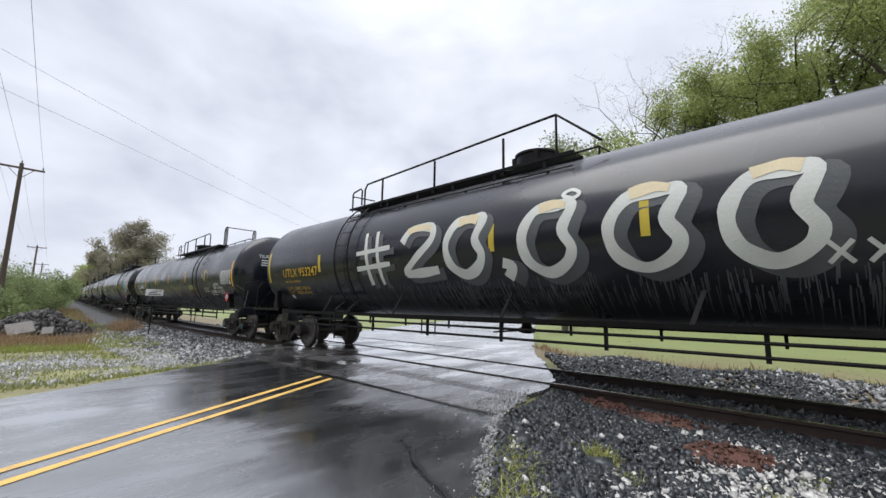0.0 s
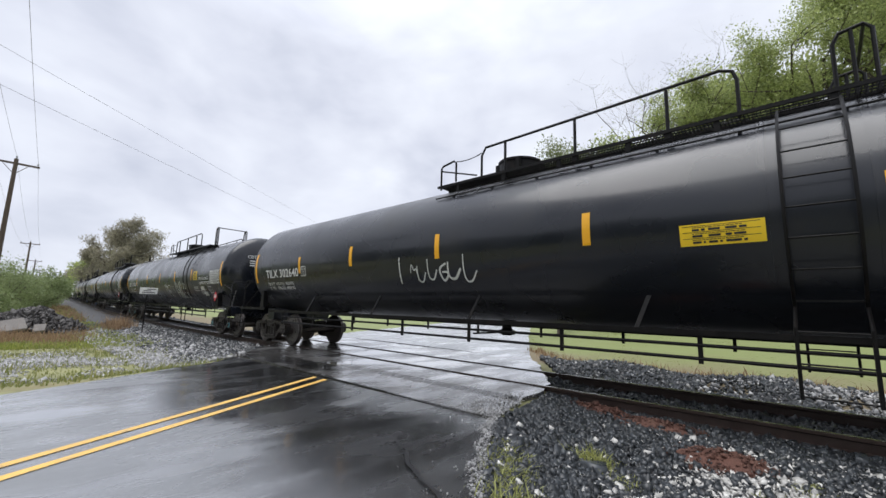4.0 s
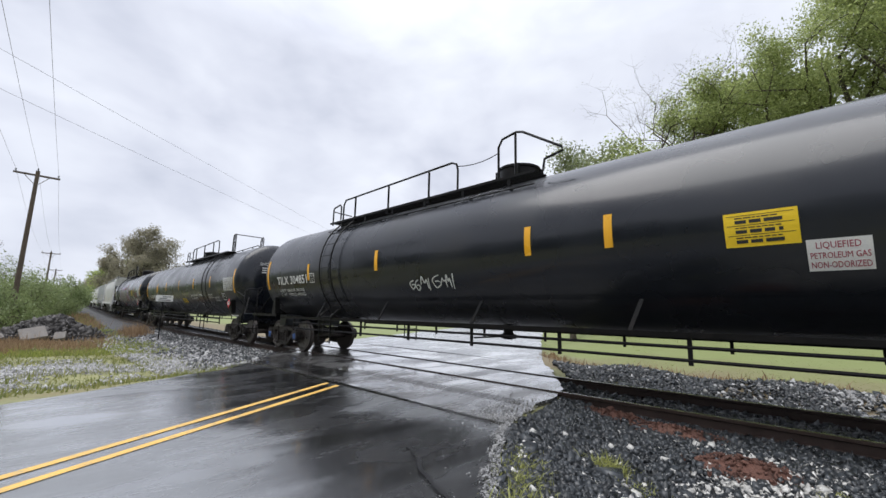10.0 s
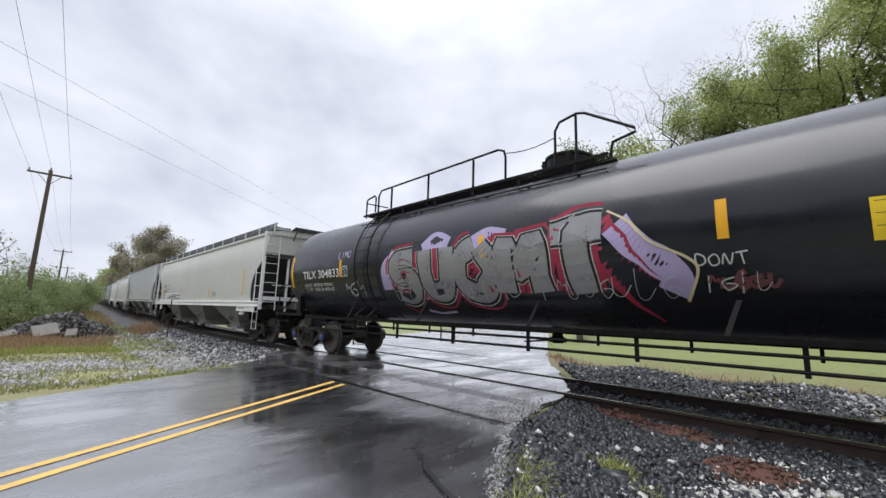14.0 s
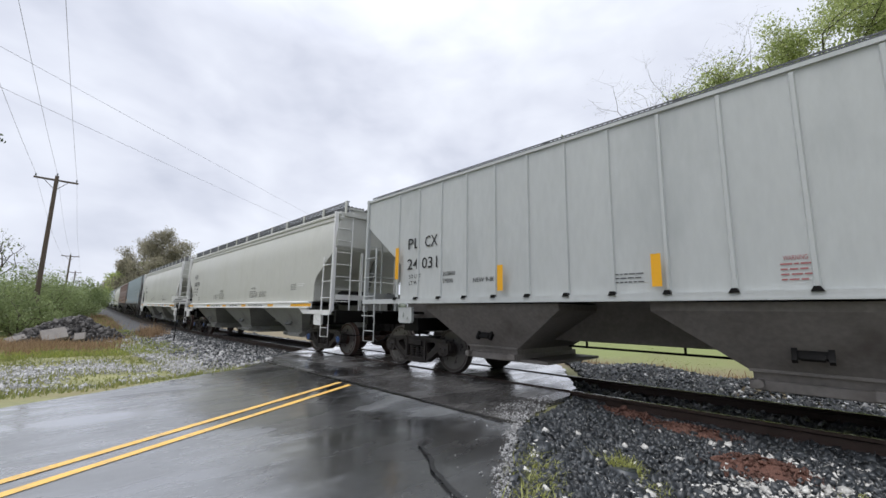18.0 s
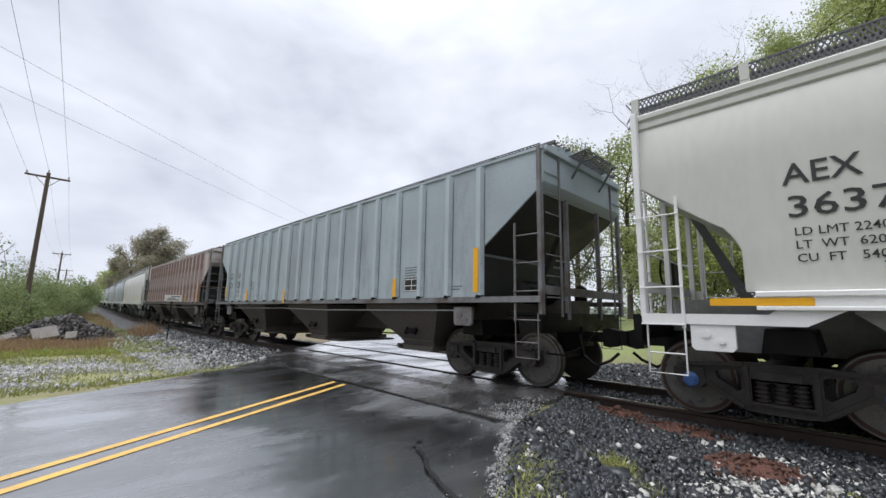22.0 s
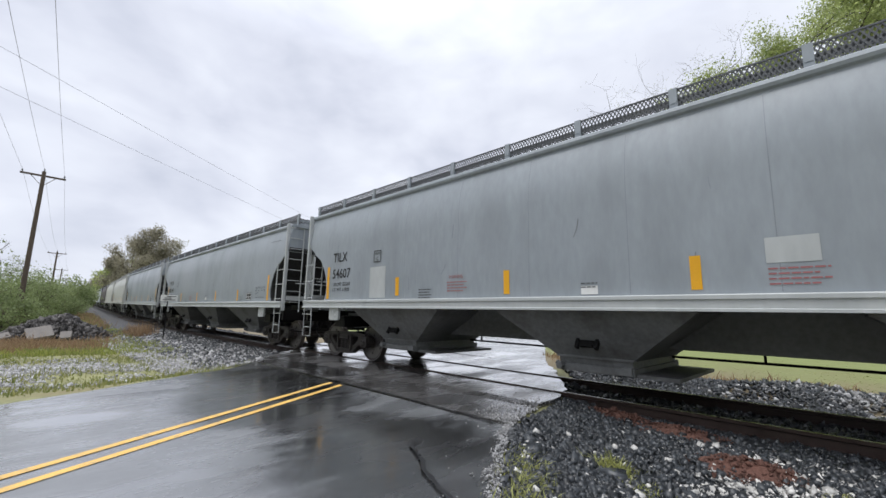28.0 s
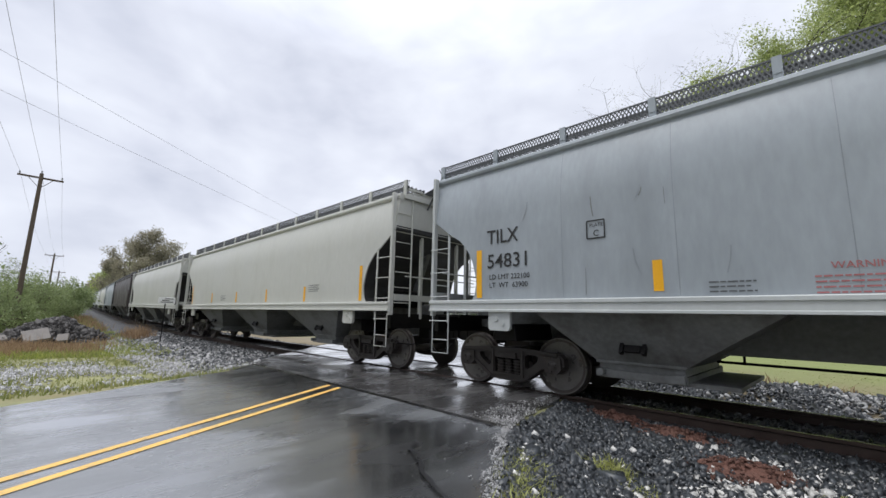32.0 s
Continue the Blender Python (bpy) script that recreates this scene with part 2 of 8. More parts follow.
def ground_material(name):
    """Brownish verge on the camera's side of the track, a green field beyond its bank."""
    m = material(name, (0.205, 0.205, 0.095), 0.85, scale=0.5, fine=9, spread=0.4, stain=(0.17, 0.13, 0.07), stain_scale=0.25, bump=0.5)
    nt = m.node_tree
    n, l = nt.nodes.new, nt.links.new
    bsdf = nt.nodes["Principled BSDF"]
    under = bsdf.inputs["Base Color"].links[0].from_socket
    co, sep, rag, add = n("ShaderNodeTexCoord"), n("ShaderNodeSeparateXYZ"), n("ShaderNodeTexNoise"), n("ShaderNodeMath")
    l(co.outputs["Object"], sep.inputs[0])
    l(co.outputs["Object"], rag.inputs["Vector"])
    rag.inputs["Scale"].default_value, rag.inputs["Detail"].default_value = 0.9, 7.0
    add.operation = "MULTIPLY_ADD"
    add.inputs[1].default_value = 4.0
    l(rag.outputs[0], add.inputs[0])
    l(sep.outputs["Y"], add.inputs[2])
    for lo, hi, colour in ((11.6, 12.4, (0.185, 0.15, 0.09)), (15.0, 18.5, (0.195, 0.225, 0.085))):
        cut, mix = n("ShaderNodeMapRange"), n("ShaderNodeMix")
        cut.inputs["From Min"].default_value, cut.inputs["From Max"].default_value = lo, hi
        l(add.outputs[0], cut.inputs[0])
        mix.data_type = "RGBA"
        l(cut.outputs[0], mix.inputs["Factor"])
        l(under, mix.inputs["A"])
        mix.inputs["B"].default_value = (*colour, 1)
        under = mix.outputs["Result"]
    l(under, bsdf.inputs["Base Color"])
    return m


M = dict(
    ground=ground_material("meadow_soil"),
    road=asphalt_material("wet_asphalt", (0.135, 0.141, 0.147), 0.40, 0.64, 0.36, 0.06, patches=((-7.5, 3.25, 3.0, 1.15, -12, 1.0), (-9.6, 2.95, 1.7, 0.42, -6, 0.85), (-8.0, 1.25, 0.2, 1.1, -6, 0.55), (-6.3, 2.1, 1.3, 0.6, -12, 0.9), (-5.2, 2.65, 1.15, 0.75, -10, 0.92), (-3.55, 2.75, 1.15, 1.0, -10, 0.9), (-2.75, 2.55, 1.3, 1.25, -20, 0.7), (-2.1, 1.7, 1.2, 0.9, -30, 0.6))),
    crossing=asphalt_material("crossing_asphalt", (0.080, 0.078, 0.077), 0.36, 0.6, 0.34, patches=((-3.9, 4.9, 1.0, 0.6, 0, 0.6), (-8.6, 4.7, 1.6, 0.4, 0, 0.9), (-6.9, 6.2, 2.0, 0.35, 0, 0.5))),
    tar=material("tar_seal", (0.012, 0.012, 0.013), 0.35),
    yellow_paint=material("yellow_road_paint", (0.70, 0.43, 0.10), 0.45, spread=0.15, scale=4, stain=(0.34, 0.26, 0.14), stain_at=(0.52, 0.78), stain_scale=9),
    bed=material("dark_ballast_bed", (0.05, 0.05, 0.052), 0.7, scale=3, fine=35, spread=0.5, bump=1.0),
    stone=material("dark_ballast_stone", (0.032, 0.036, 0.040), 0.32, scale=5, fine=40, spread=0.9, island=1.6),
    rubble=material("broken_old_asphalt", (0.048, 0.044, 0.042), 0.55, scale=5, fine=40, spread=0.8, island=1.4),
    concrete=material("stained_concrete", (0.18, 0.165, 0.15), 0.8, scale=2.5, fine=30, spread=0.35, bump=0.5),
    pale=material("pale_stone", (0.47, 0.46, 0.435), 0.5, scale=9, fine=60, spread=0.65, island=1.6),
    verge=material("verge_stone", (0.33, 0.328, 0.325), 0.5, scale=9, fine=60, spread=0.65, island=1.4),
    dirt=material("red_clay", (0.105, 0.047, 0.033), 0.8, scale=5, fine=50, spread=0.45, bump=1.0, stain=(0.16, 0.085, 0.06), stain_scale=6),
    rail=material("brown_rusty_rail", (0.042, 0.027, 0.022), 0.5, 0.3, scale=6, fine=80, spread=0.3),
    railtop=material("polished_rail_head", (0.42, 0.41, 0.40), 0.22, 0.95, spread=0.1),
    tie=material("creosoted_wood", (0.06, 0.045, 0.035), 0.7, stretch=(6, 1, 6), spread=0.4, bump=0.6),
    black=material("black_tank_paint", (0.0088, 0.0108, 0.0158), 0.30, spread=0.25, scale=0.8, fine=90, bump=0.012, film=0.05, coat=0.30, shine=0.4, stain=(0.014, 0.014, 0.015), stain_scale=0.8),
    oldgrey=material("rust_worn_grey_steel", (0.17, 0.175, 0.18), 0.55, spread=0.25, scale=4, stain=(0.085, 0.055, 0.042), stain_at=(0.45, 0.7), stain_scale=2.2),
    soot=material("grimy_black_steel", (0.007, 0.0066, 0.0066), 0.42, spread=0.35, scale=5, stain=(0.018, 0.014, 0.012), stain_scale=3, shine=0.16),
    truck=material("dark_cast_steel", (0.025, 0.021, 0.0195), 0.46, spread=0.35, scale=6, stain=(0.048, 0.035, 0.028), stain_scale=4, bump=0.3, shine=0.4),
    tread=material("worn_wheel_steel", (0.07, 0.059, 0.054), 0.42, 0.4, spread=0.3, scale=8),
    treadrim=material("polished_wheel_rim", (0.16, 0.15, 0.145), 0.35, 0.6, spread=0.25, scale=8),
    rustwheel=material("rusty_wheel_steel", (0.05, 0.025, 0.018), 0.55, 0.2, spread=0.3, scale=8),
    white=material("white_stencil", (0.74, 0.74, 0.73), 0.5, spread=0.06),
    blackink=material("black_stencil", (0.02, 0.02, 0.02), 0.5, spread=0.1),
    reflect=material("yellow_reflective_tape", (0.80, 0.40, 0.02), 0.35, spread=0.08),
    dullreflect=material("dull_yellow_tape", (0.55, 0.42, 0.05), 0.4, spread=0.15),
    gold=material("yellow_stencil", (0.68, 0.42, 0.03), 0.45, spread=0.1),
    red=material("red_placard", (0.62, 0.04, 0.06), 0.4, spread=0.08),
    sticker=material("yellow_notice", (0.80, 0.55, 0.02), 0.4, spread=0.06),
    teal=material("teal_paint_patch", (0.13, 0.36, 0.42), 0.5, spread=0.1),
    cream=material("pale_cream_hopper_paint", (0.50, 0.503, 0.465), 0.42, spread=0.06, scale=0.7, fine=12, bump=0.02, stain=(0.42, 0.42, 0.37), stain_at=(0.55, 0.9), stain_scale=0.9, stretch=(1, 1, 0.35)),
    grey=material("weathered_grey_hopper_paint", (0.300, 0.331, 0.357), 0.40, spread=0.10, scale=0.8, fine=14, bump=0.02, stain=(0.225, 0.248, 0.266), stain_at=(0.5, 0.8), stain_scale=0.9, stretch=(1, 1, 0.3)),
    ribgrey=material("pale_grey_ribbed_paint", (0.47, 0.49, 0.485), 0.45, spread=0.07, scale=0.8, fine=14, bump=0.03, stain=(0.33, 0.35, 0.35), stain_at=(0.52, 0.85), stain_scale=1.0, stretch=(1, 1, 0.3)),
    ribpale=streaked_material("weathered_pale_rib", (0.46, 0.535, 0.565), (0.24, 0.25, 0.25), 0.5, (0.54, 0.74), None, 1.6),
    ribblue=streaked_material("blue_grey_ribbed_paint", (0.375, 0.435, 0.465), (0.23, 0.25, 0.265), 0.45, (0.52, 0.76), None, 1.0, (1.6, 1, 0.4)),
    rusty=streaked_material("rust_streaked_grey_paint", (0.52, 0.475, 0.455), (0.25, 0.14, 0.114), 0.6, (0.42, 0.64), (0.48, 0.46, 0.455)),
    darkcar=material("dark_brown_hopper_paint", (0.06, 0.05, 0.048), 0.55, spread=0.2, scale=1),
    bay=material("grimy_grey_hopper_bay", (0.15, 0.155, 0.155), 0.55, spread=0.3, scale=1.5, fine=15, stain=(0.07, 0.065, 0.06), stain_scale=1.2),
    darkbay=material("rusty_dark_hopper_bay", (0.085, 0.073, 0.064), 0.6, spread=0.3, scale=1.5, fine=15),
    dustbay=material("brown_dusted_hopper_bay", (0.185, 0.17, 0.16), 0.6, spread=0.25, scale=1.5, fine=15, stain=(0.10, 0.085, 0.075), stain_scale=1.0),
    # cream body colour with the shade under the car mixed in
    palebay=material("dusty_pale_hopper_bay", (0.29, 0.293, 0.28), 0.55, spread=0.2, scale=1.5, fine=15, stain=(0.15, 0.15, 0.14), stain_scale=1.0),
    # slope sheets' dark paint, deepened with the shade under the ends; braces share it
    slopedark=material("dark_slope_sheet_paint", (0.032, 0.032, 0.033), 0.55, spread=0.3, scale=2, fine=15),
    tealcap=material("teal_bearing_cap", (0.06, 0.17, 0.19), 0.4, spread=0.15),
    fadedred=material("faded_red_stencil", (0.16, 0.055, 0.06), 0.5, spread=0.25),
    rustrib=streaked_material("rusty_brown_rib", (0.50, 0.44, 0.42), (0.21, 0.13, 0.108), 0.6, (0.44, 0.62), (0.45, 0.42, 0.41), 2.0),
    redprint=material("faded_red_print", (0.36, 0.13, 0.13), 0.5, spread=0.2),
    graf_crimson=material("crimson_spray_paint", (0.33, 0.025, 0.06), 0.5, spread=0.2),
    graf_black=material("black_spray_outline", (0.008, 0.008, 0.008), 0.4, spread=0.1),
    mesh=material("dark_steel_grating", (0.10, 0.105, 0.108), 0.45, 0.3, spread=0.2),
    galv=material("galvanised_grating", (0.32, 0.33, 0.34), 0.4, 0.7, spread=0.15),
    # near-black for the shade painted in beside the ribs
    ribdirt=material("dirt_in_a_weld_line", (0.12, 0.118, 0.118), 0.6, spread=0.5, scale=3, fine=30),
    greyseam=material("faint_panel_seam", (0.235, 0.258, 0.278), 0.5, spread=0.15),
    seam=material("grimy_seam", (0.17, 0.18, 0.18), 0.6, spread=0.3),
    palenote=material("faded_yellow_notice", (0.52, 0.55, 0.22), 0.5, spread=0.08),
    wood=material("weathered_pole_wood", (0.10, 0.075, 0.055), 0.8, stretch=(5, 5, 0.6), spread=0.4, bump=0.5),
    bark=material("grey_brown_bark", (0.085, 0.07, 0.055), 0.85, stretch=(3, 3, 0.7), spread=0.4, bump=0.6),
    wire=material("dull_wire", (0.30, 0.30, 0.32), 0.5, 0.2, spread=0.1),
    sign=material("white_sign_panel", (0.72, 0.72, 0.70), 0.4, spread=0.08),
    blue=material("blue_bearing_cap", (0.045, 0.11, 0.30), 0.4, spread=0.15),
    graf_white=material("pale_spray_paint", (0.60, 0.62, 0.58), 0.5, spread=0.12, scale=2),
    graf_cream=material("cream_spray_paint", (0.66, 0.56, 0.36), 0.5, spread=0.12, scale=2),
    graf_grey=material("grey_spray_shadow", (0.085, 0.09, 0.095), 0.5, spread=0.2),
    graf_silver=material("silver_spray_paint", (0.33, 0.33, 0.34), 0.35, 0.4, spread=0.15),
    graf_lilac=material("lilac_spray_paint", (0.45, 0.38, 0.60), 0.5, spread=0.12),
    leaf=leaf_material("spring_leaves", (0.22, 0.275, 0.095), (0.54, 0.60, 0.235)),
    leaf_dark=leaf_material("deep_green_leaves", (0.165, 0.21, 0.075), (0.42, 0.47, 0.18)),
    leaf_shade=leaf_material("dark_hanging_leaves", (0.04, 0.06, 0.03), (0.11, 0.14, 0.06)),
    leaf_pale=leaf_material("pale_young_leaves", (0.16, 0.20, 0.09), (0.30, 0.33, 0.16)),
    # budding colour of the far trees, paled to stand for rain haze
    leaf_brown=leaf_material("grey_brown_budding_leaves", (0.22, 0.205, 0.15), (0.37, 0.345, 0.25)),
    # roadside green with the paleness of the mist put into the colour
    leaf_bush=leaf_material("roadside_leaves", (0.15, 0.20, 0.08), (0.31, 0.37, 0.17)),
    grass=leaf_material("meadow_grass", (0.16, 0.20, 0.055), (0.35, 0.34, 0.13)),
    moss=leaf_material("yellow_green_moss_grass", (0.20, 0.25, 0.05), (0.41, 0.43, 0.12)),
    field=leaf_material("mown_field_grass", (0.25, 0.285, 0.11), (0.38, 0.405, 0.165)),
    fresh=leaf_material("fresh_weed_leaves", (0.25, 0.27, 0.07), (0.52, 0.53, 0.20)),
    drygrass=leaf_material("dry_reddish_weeds", (0.23, 0.145, 0.085), (0.42, 0.30, 0.18)),
    woodgreen=material("wood_foliage", (0.055, 0.075, 0.035), 0.9, spread=0.5, scale=0.6, fine=6, bump=1.0, island=0.8),
    # pale grey-green carries the distance haze; no mist is modelled
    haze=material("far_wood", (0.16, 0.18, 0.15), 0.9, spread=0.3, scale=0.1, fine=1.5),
)


# ---- mesh helpers ----
def box(bm, cx, cy, cz, sx, sy, sz, turn=None):
    m = Matrix.Translation((cx, cy, cz)) @ (turn.to_4x4() if turn else Matrix()) @ Matrix.Diagonal((sx, sy, sz, 1))
    bmesh.ops.create_cube(bm, size=1, matrix=m)


def tube(bm, pts, r, n=8, r_end=None, cap=True):
    """A round bar along a line of points, tapering to r_end."""
    pts = [Vector(p) for p in pts]
    rings, side = [], None
    for i, p in enumerate(pts):
        d = (pts[min(i + 1, len(pts) - 1)] - pts[max(i - 1, 0)]).normalized()
        if side is None:
            side = d.orthogonal().normalized()
        side = (side - d * side.dot(d)).normalized()
        up = d.cross(side)
        rr = r if r_end is None else r + (r_end - r) * i / (len(pts) - 1)
        rings.append([bm.verts.new(p + (side * math.cos(2 * math.pi * k / n) + up * math.sin(2 * math.pi * k / n)) * rr) for k in range(n)])
    skin(bm, rings, cap)


def skin(bm, rings, cap=True, closed=True):
    """Faces between rings of verts."""
    for a, b in zip(rings, rings[1:]):
        k = len(a)
        for i in range(k if closed else k - 1):
            bm.faces.new((a[i], a[(i + 1) % k], b[(i + 1) % k], b[i]))
    if cap and closed:
        bm.faces.new(rings[0][::-1])
        bm.faces.new(rings[-1])


def lathe(bm, profile, axis="y", n=28, at=(0, 0, 0)):
    """Turns (distance along the axis, radius) pairs round the axis."""
    rings = []
    for d, r in profile:
        ring = []
        for k in range(n):
            a = 2 * math.pi * k / n
            u, w = math.cos(a) * r, math.sin(a) * r
            p = {"x": (d, u, w), "y": (u, d, w), "z": (u, w, d)}[axis]
            ring.append(bm.verts.new(Vector(at) + Vector(p)))
        rings.append(ring)
    skin(bm, rings)


def prism(bm, outline, y0, y1):
    """A plate with an outline in x and z, from y0 to y1."""
    a = [bm.verts.new((x, y0, z)) for x, z in outline]
    b = [bm.verts.new((x, y1, z)) for x, z in outline]
    bm.faces.new(a)
    bm.faces.new(b[::-1])
    for i in range(len(a)):
        j = (i + 1) % len(a)
        bm.faces.new((a[j], a[i], b[i], b[j]))


def bevelled(bm, w, seg=1):
    bmesh.ops.bevel(bm, geom=bm.edges[:], offset=w, segments=seg, affect="EDGES", clamp_overlap=True)


def mesh_of(name, bm, mat, smooth=0.0):
    """Turns a bmesh into mesh data; smooth: the angle under which edges are shaded round."""
    me = bpy.data.meshes.new(name)
    bmesh.ops.recalc_face_normals(bm, faces=bm.faces[:])
    if smooth:
        for f in bm.faces:
            f.smooth = True
        for e in bm.edges:
            e.smooth = len(e.link_faces) == 2 and e.calc_face_angle(0) < radians(smooth)
    bm.to_mesh(me)
    bm.free()
    me.materials.append(mat)
    return me


def put(name, me, parent=None, m=None, label=""):
    ob = new(name, me)
    ob.parent = parent
    if m is not None:
        ob.matrix_basis = m
    if label:
        ob["label"] = label
    return ob


def part(name, bm, mat, parent, label="", smooth=0.0):
    return put(name, mesh_of(name, bm, mat, smooth), parent, None, label)


def raw(name, verts, faces, mat, smooth=False):
    me = bpy.data.meshes.new(name)
    me.from_pydata(verts, [], faces)
    me.materials.append(mat)
    if smooth:
        me.polygons.foreach_set("use_smooth", [True] * len(me.polygons))
    me.update()
    return me


def thing(name, label, category, group="", at=None):
    ob = tagged(new(name), label, category, group)
    if at is not None:
        ob.matrix_basis = at
    return ob


# ---- the line of the track ----
def track_y(x):
    d = -x
    u = min(max(d - 20, 0), 37)
    return YC + 8.5e-4 * u * u + max(d - 57, 0) * 0.063


def track_z(x):
    d = -x
    return max(d - 25, 0) * 0.009 + max(d - 110, 0) * 0.004


def on_track(x):
    """The pose of the track's middle at x: its x axis points the way the train goes."""
    a, b = Vector((x - 5, track_y(x - 5), track_z(x - 5))), Vector((x + 5, track_y(x + 5), track_z(x + 5)))
    d = b - a
    return Matrix.LocRotScale((x, track_y(x), track_z(x)), Euler((0, -math.atan2(d.z, d.xy.length), math.atan2(d.y, d.x))), None)


ROAD_EDGE = ((-4, 1.86), (2.0, -1.58), (2.55, -1.96), (3.1, -2.33), (4.05, -2.92), (4.6, -3.1), (6.1, -3.4), (6.9, -3.7), (7.9, -4.45), (8.8, -4.98), (10.6, -6.35), (20.9, -12.5), (90, -53))


def road_right(y):
    """Where the road's edge on the ballast's side lies; it flares out beside the rails."""
    if y < -4:
        return 1.86 - 0.5 * (y + 4)
    for (ya, xa), (yb, xb) in zip(ROAD_EDGE, ROAD_EDGE[1:]):
        if y <= yb:
            return xa + (xb - xa) * (y - ya) / (yb - ya)
    return ROAD_EDGE[-1][1]


def road_left(y):
    if y < 3.4:
        return -8.45 - 0.45 * y
    if y < 10.4:
        return -9.98 - 0.95 * (y - 3.4)
    return -16.63 - 0.65 * (y - 10.4)


def road_z(y):
    return -0.05 - 0.022 * max(0, 4.15 - y) if y < 4.15 else -0.05 if y < 10 else -0.05 - 0.012 * (y - 10) if y < 60 else -0.65


def smooth_step(a, b, v):
    t = min(max((v - a) / (b - a), 0), 1)
    return t * t * (3 - 2 * t)


def ground_z(x, y):
    """The lie of the land: low meadow, a bank under the track, the road's bed."""
    off = y - track_y(x)
    base = -0.42 + track_z(x) * (1 - smooth_step(4, 40, abs(off)))
    if off > 0:
        base += 0.36 * math.exp(-((off - 4.3) / 1.2) ** 2) * smooth_step(-6.5, -4.5, x) * (1 - smooth_step(12, 20, x)) * (0.8 + 0.5 * noise.noise((x * 0.6, 0, 8)))
        base += (1.5 * smooth_step(5.5, 17, off) * (1 - smooth_step(60, 160, off)) + 0.25 * smooth_step(5, 25, off)) * smooth_step(0.3, 4.5, x - road_right(y)) - 0.25 * smooth_step(5, 25, off)
    else:
        base += 0.12 * smooth_step(3, 7, -off) - 0.25 * smooth_step(10, 30, -x) * smooth_step(2, 6, -off) * (1 - smooth_step(20, 60, -off))
    base += 0.05 * noise.noise((x * 0.35, y * 0.35, 0)) + 0.35 * noise.noise((x * 0.03, y * 0.03, 4)) * smooth_step(30, 120, math.hypot(x, y))
    inside = min(x - road_left(y), road_right(y) - x)
    near_road = smooth_step(-2.2, 0.1, inside)
    if y > 90:
        near_road = 0
    return base + (road_z(y) - 0.03 - base) * near_road


# ---- ground, road and track ----
def steps(stops):
    """Grid lines: (from, to, step) stretches."""
    out = []
    for a, b, s in stops:
        k = max(1, round((b - a) / s))
        out += [a + (b - a) * i / k for i in range(k)]
    return out + [stops[-1][1]]


def build_ground():
    xs = steps([(-2500, -700, 300), (-700, -200, 50), (-200, -60, 10), (-60, -24, 2), (-24, 6, 0.5), (6, 30, 3), (30, 200, 20), (200, 700, 100), (700, 2500, 300)])
    ys = steps([(-2000, -300, 300), (-300, -40, 40), (-40, -8, 4), (-8, 16, 0.5), (16, 40, 2), (40, 120, 10), (120, 400, 40), (400, 2500, 300)])
    verts = [(x, y, ground_z(x, y)) for y in ys for x in xs]
    w = len(xs)
    faces = [(j * w + i, j * w + i + 1, (j + 1) * w + i + 1, (j + 1) * w + i) for j in range(len(ys) - 1) for i in range(w - 1)]
    tagged(put("ground", raw("ground", verts, faces, M["ground"], True)), "damp green and brown meadow beside the track", "ground", kind="structure")


def strip_mesh(name, mat, rows, thick=0.0):
    """A sheet from rows of points across, optionally with a skirt below."""
    verts = [p for r in rows for p in r]
    w = len(rows[0])
    faces = [(j * w + i, j * w + i + 1, (j + 1) * w + i + 1, (j + 1) * w + i) for j in range(len(rows) - 1) for i in range(w - 1)]
    if thick:
        k = len(verts)
        edge = [i for i in range(w)] + [j * w + w - 1 for j in range(1, len(rows))] + [(len(rows) - 1) * w + i for i in range(w - 2, -1, -1)] + [j * w for j in range(len(rows) - 2, 0, -1)]
        verts += [(verts[i][0], verts[i][1], verts[i][2] - thick) for i in edge]
        faces += [(edge[a], edge[(a + 1) % len(edge)], k + (a + 1) % len(edge), k + a) for a in range(len(edge))]
    return raw(name, verts, faces, mat, False)


def ragged(v, s=1.0):
    return s * (0.10 * noise.noise((v * 1.7, 3.3, 1)) + 0.05 * noise.noise((v * 6.1, 7.7, 2)))


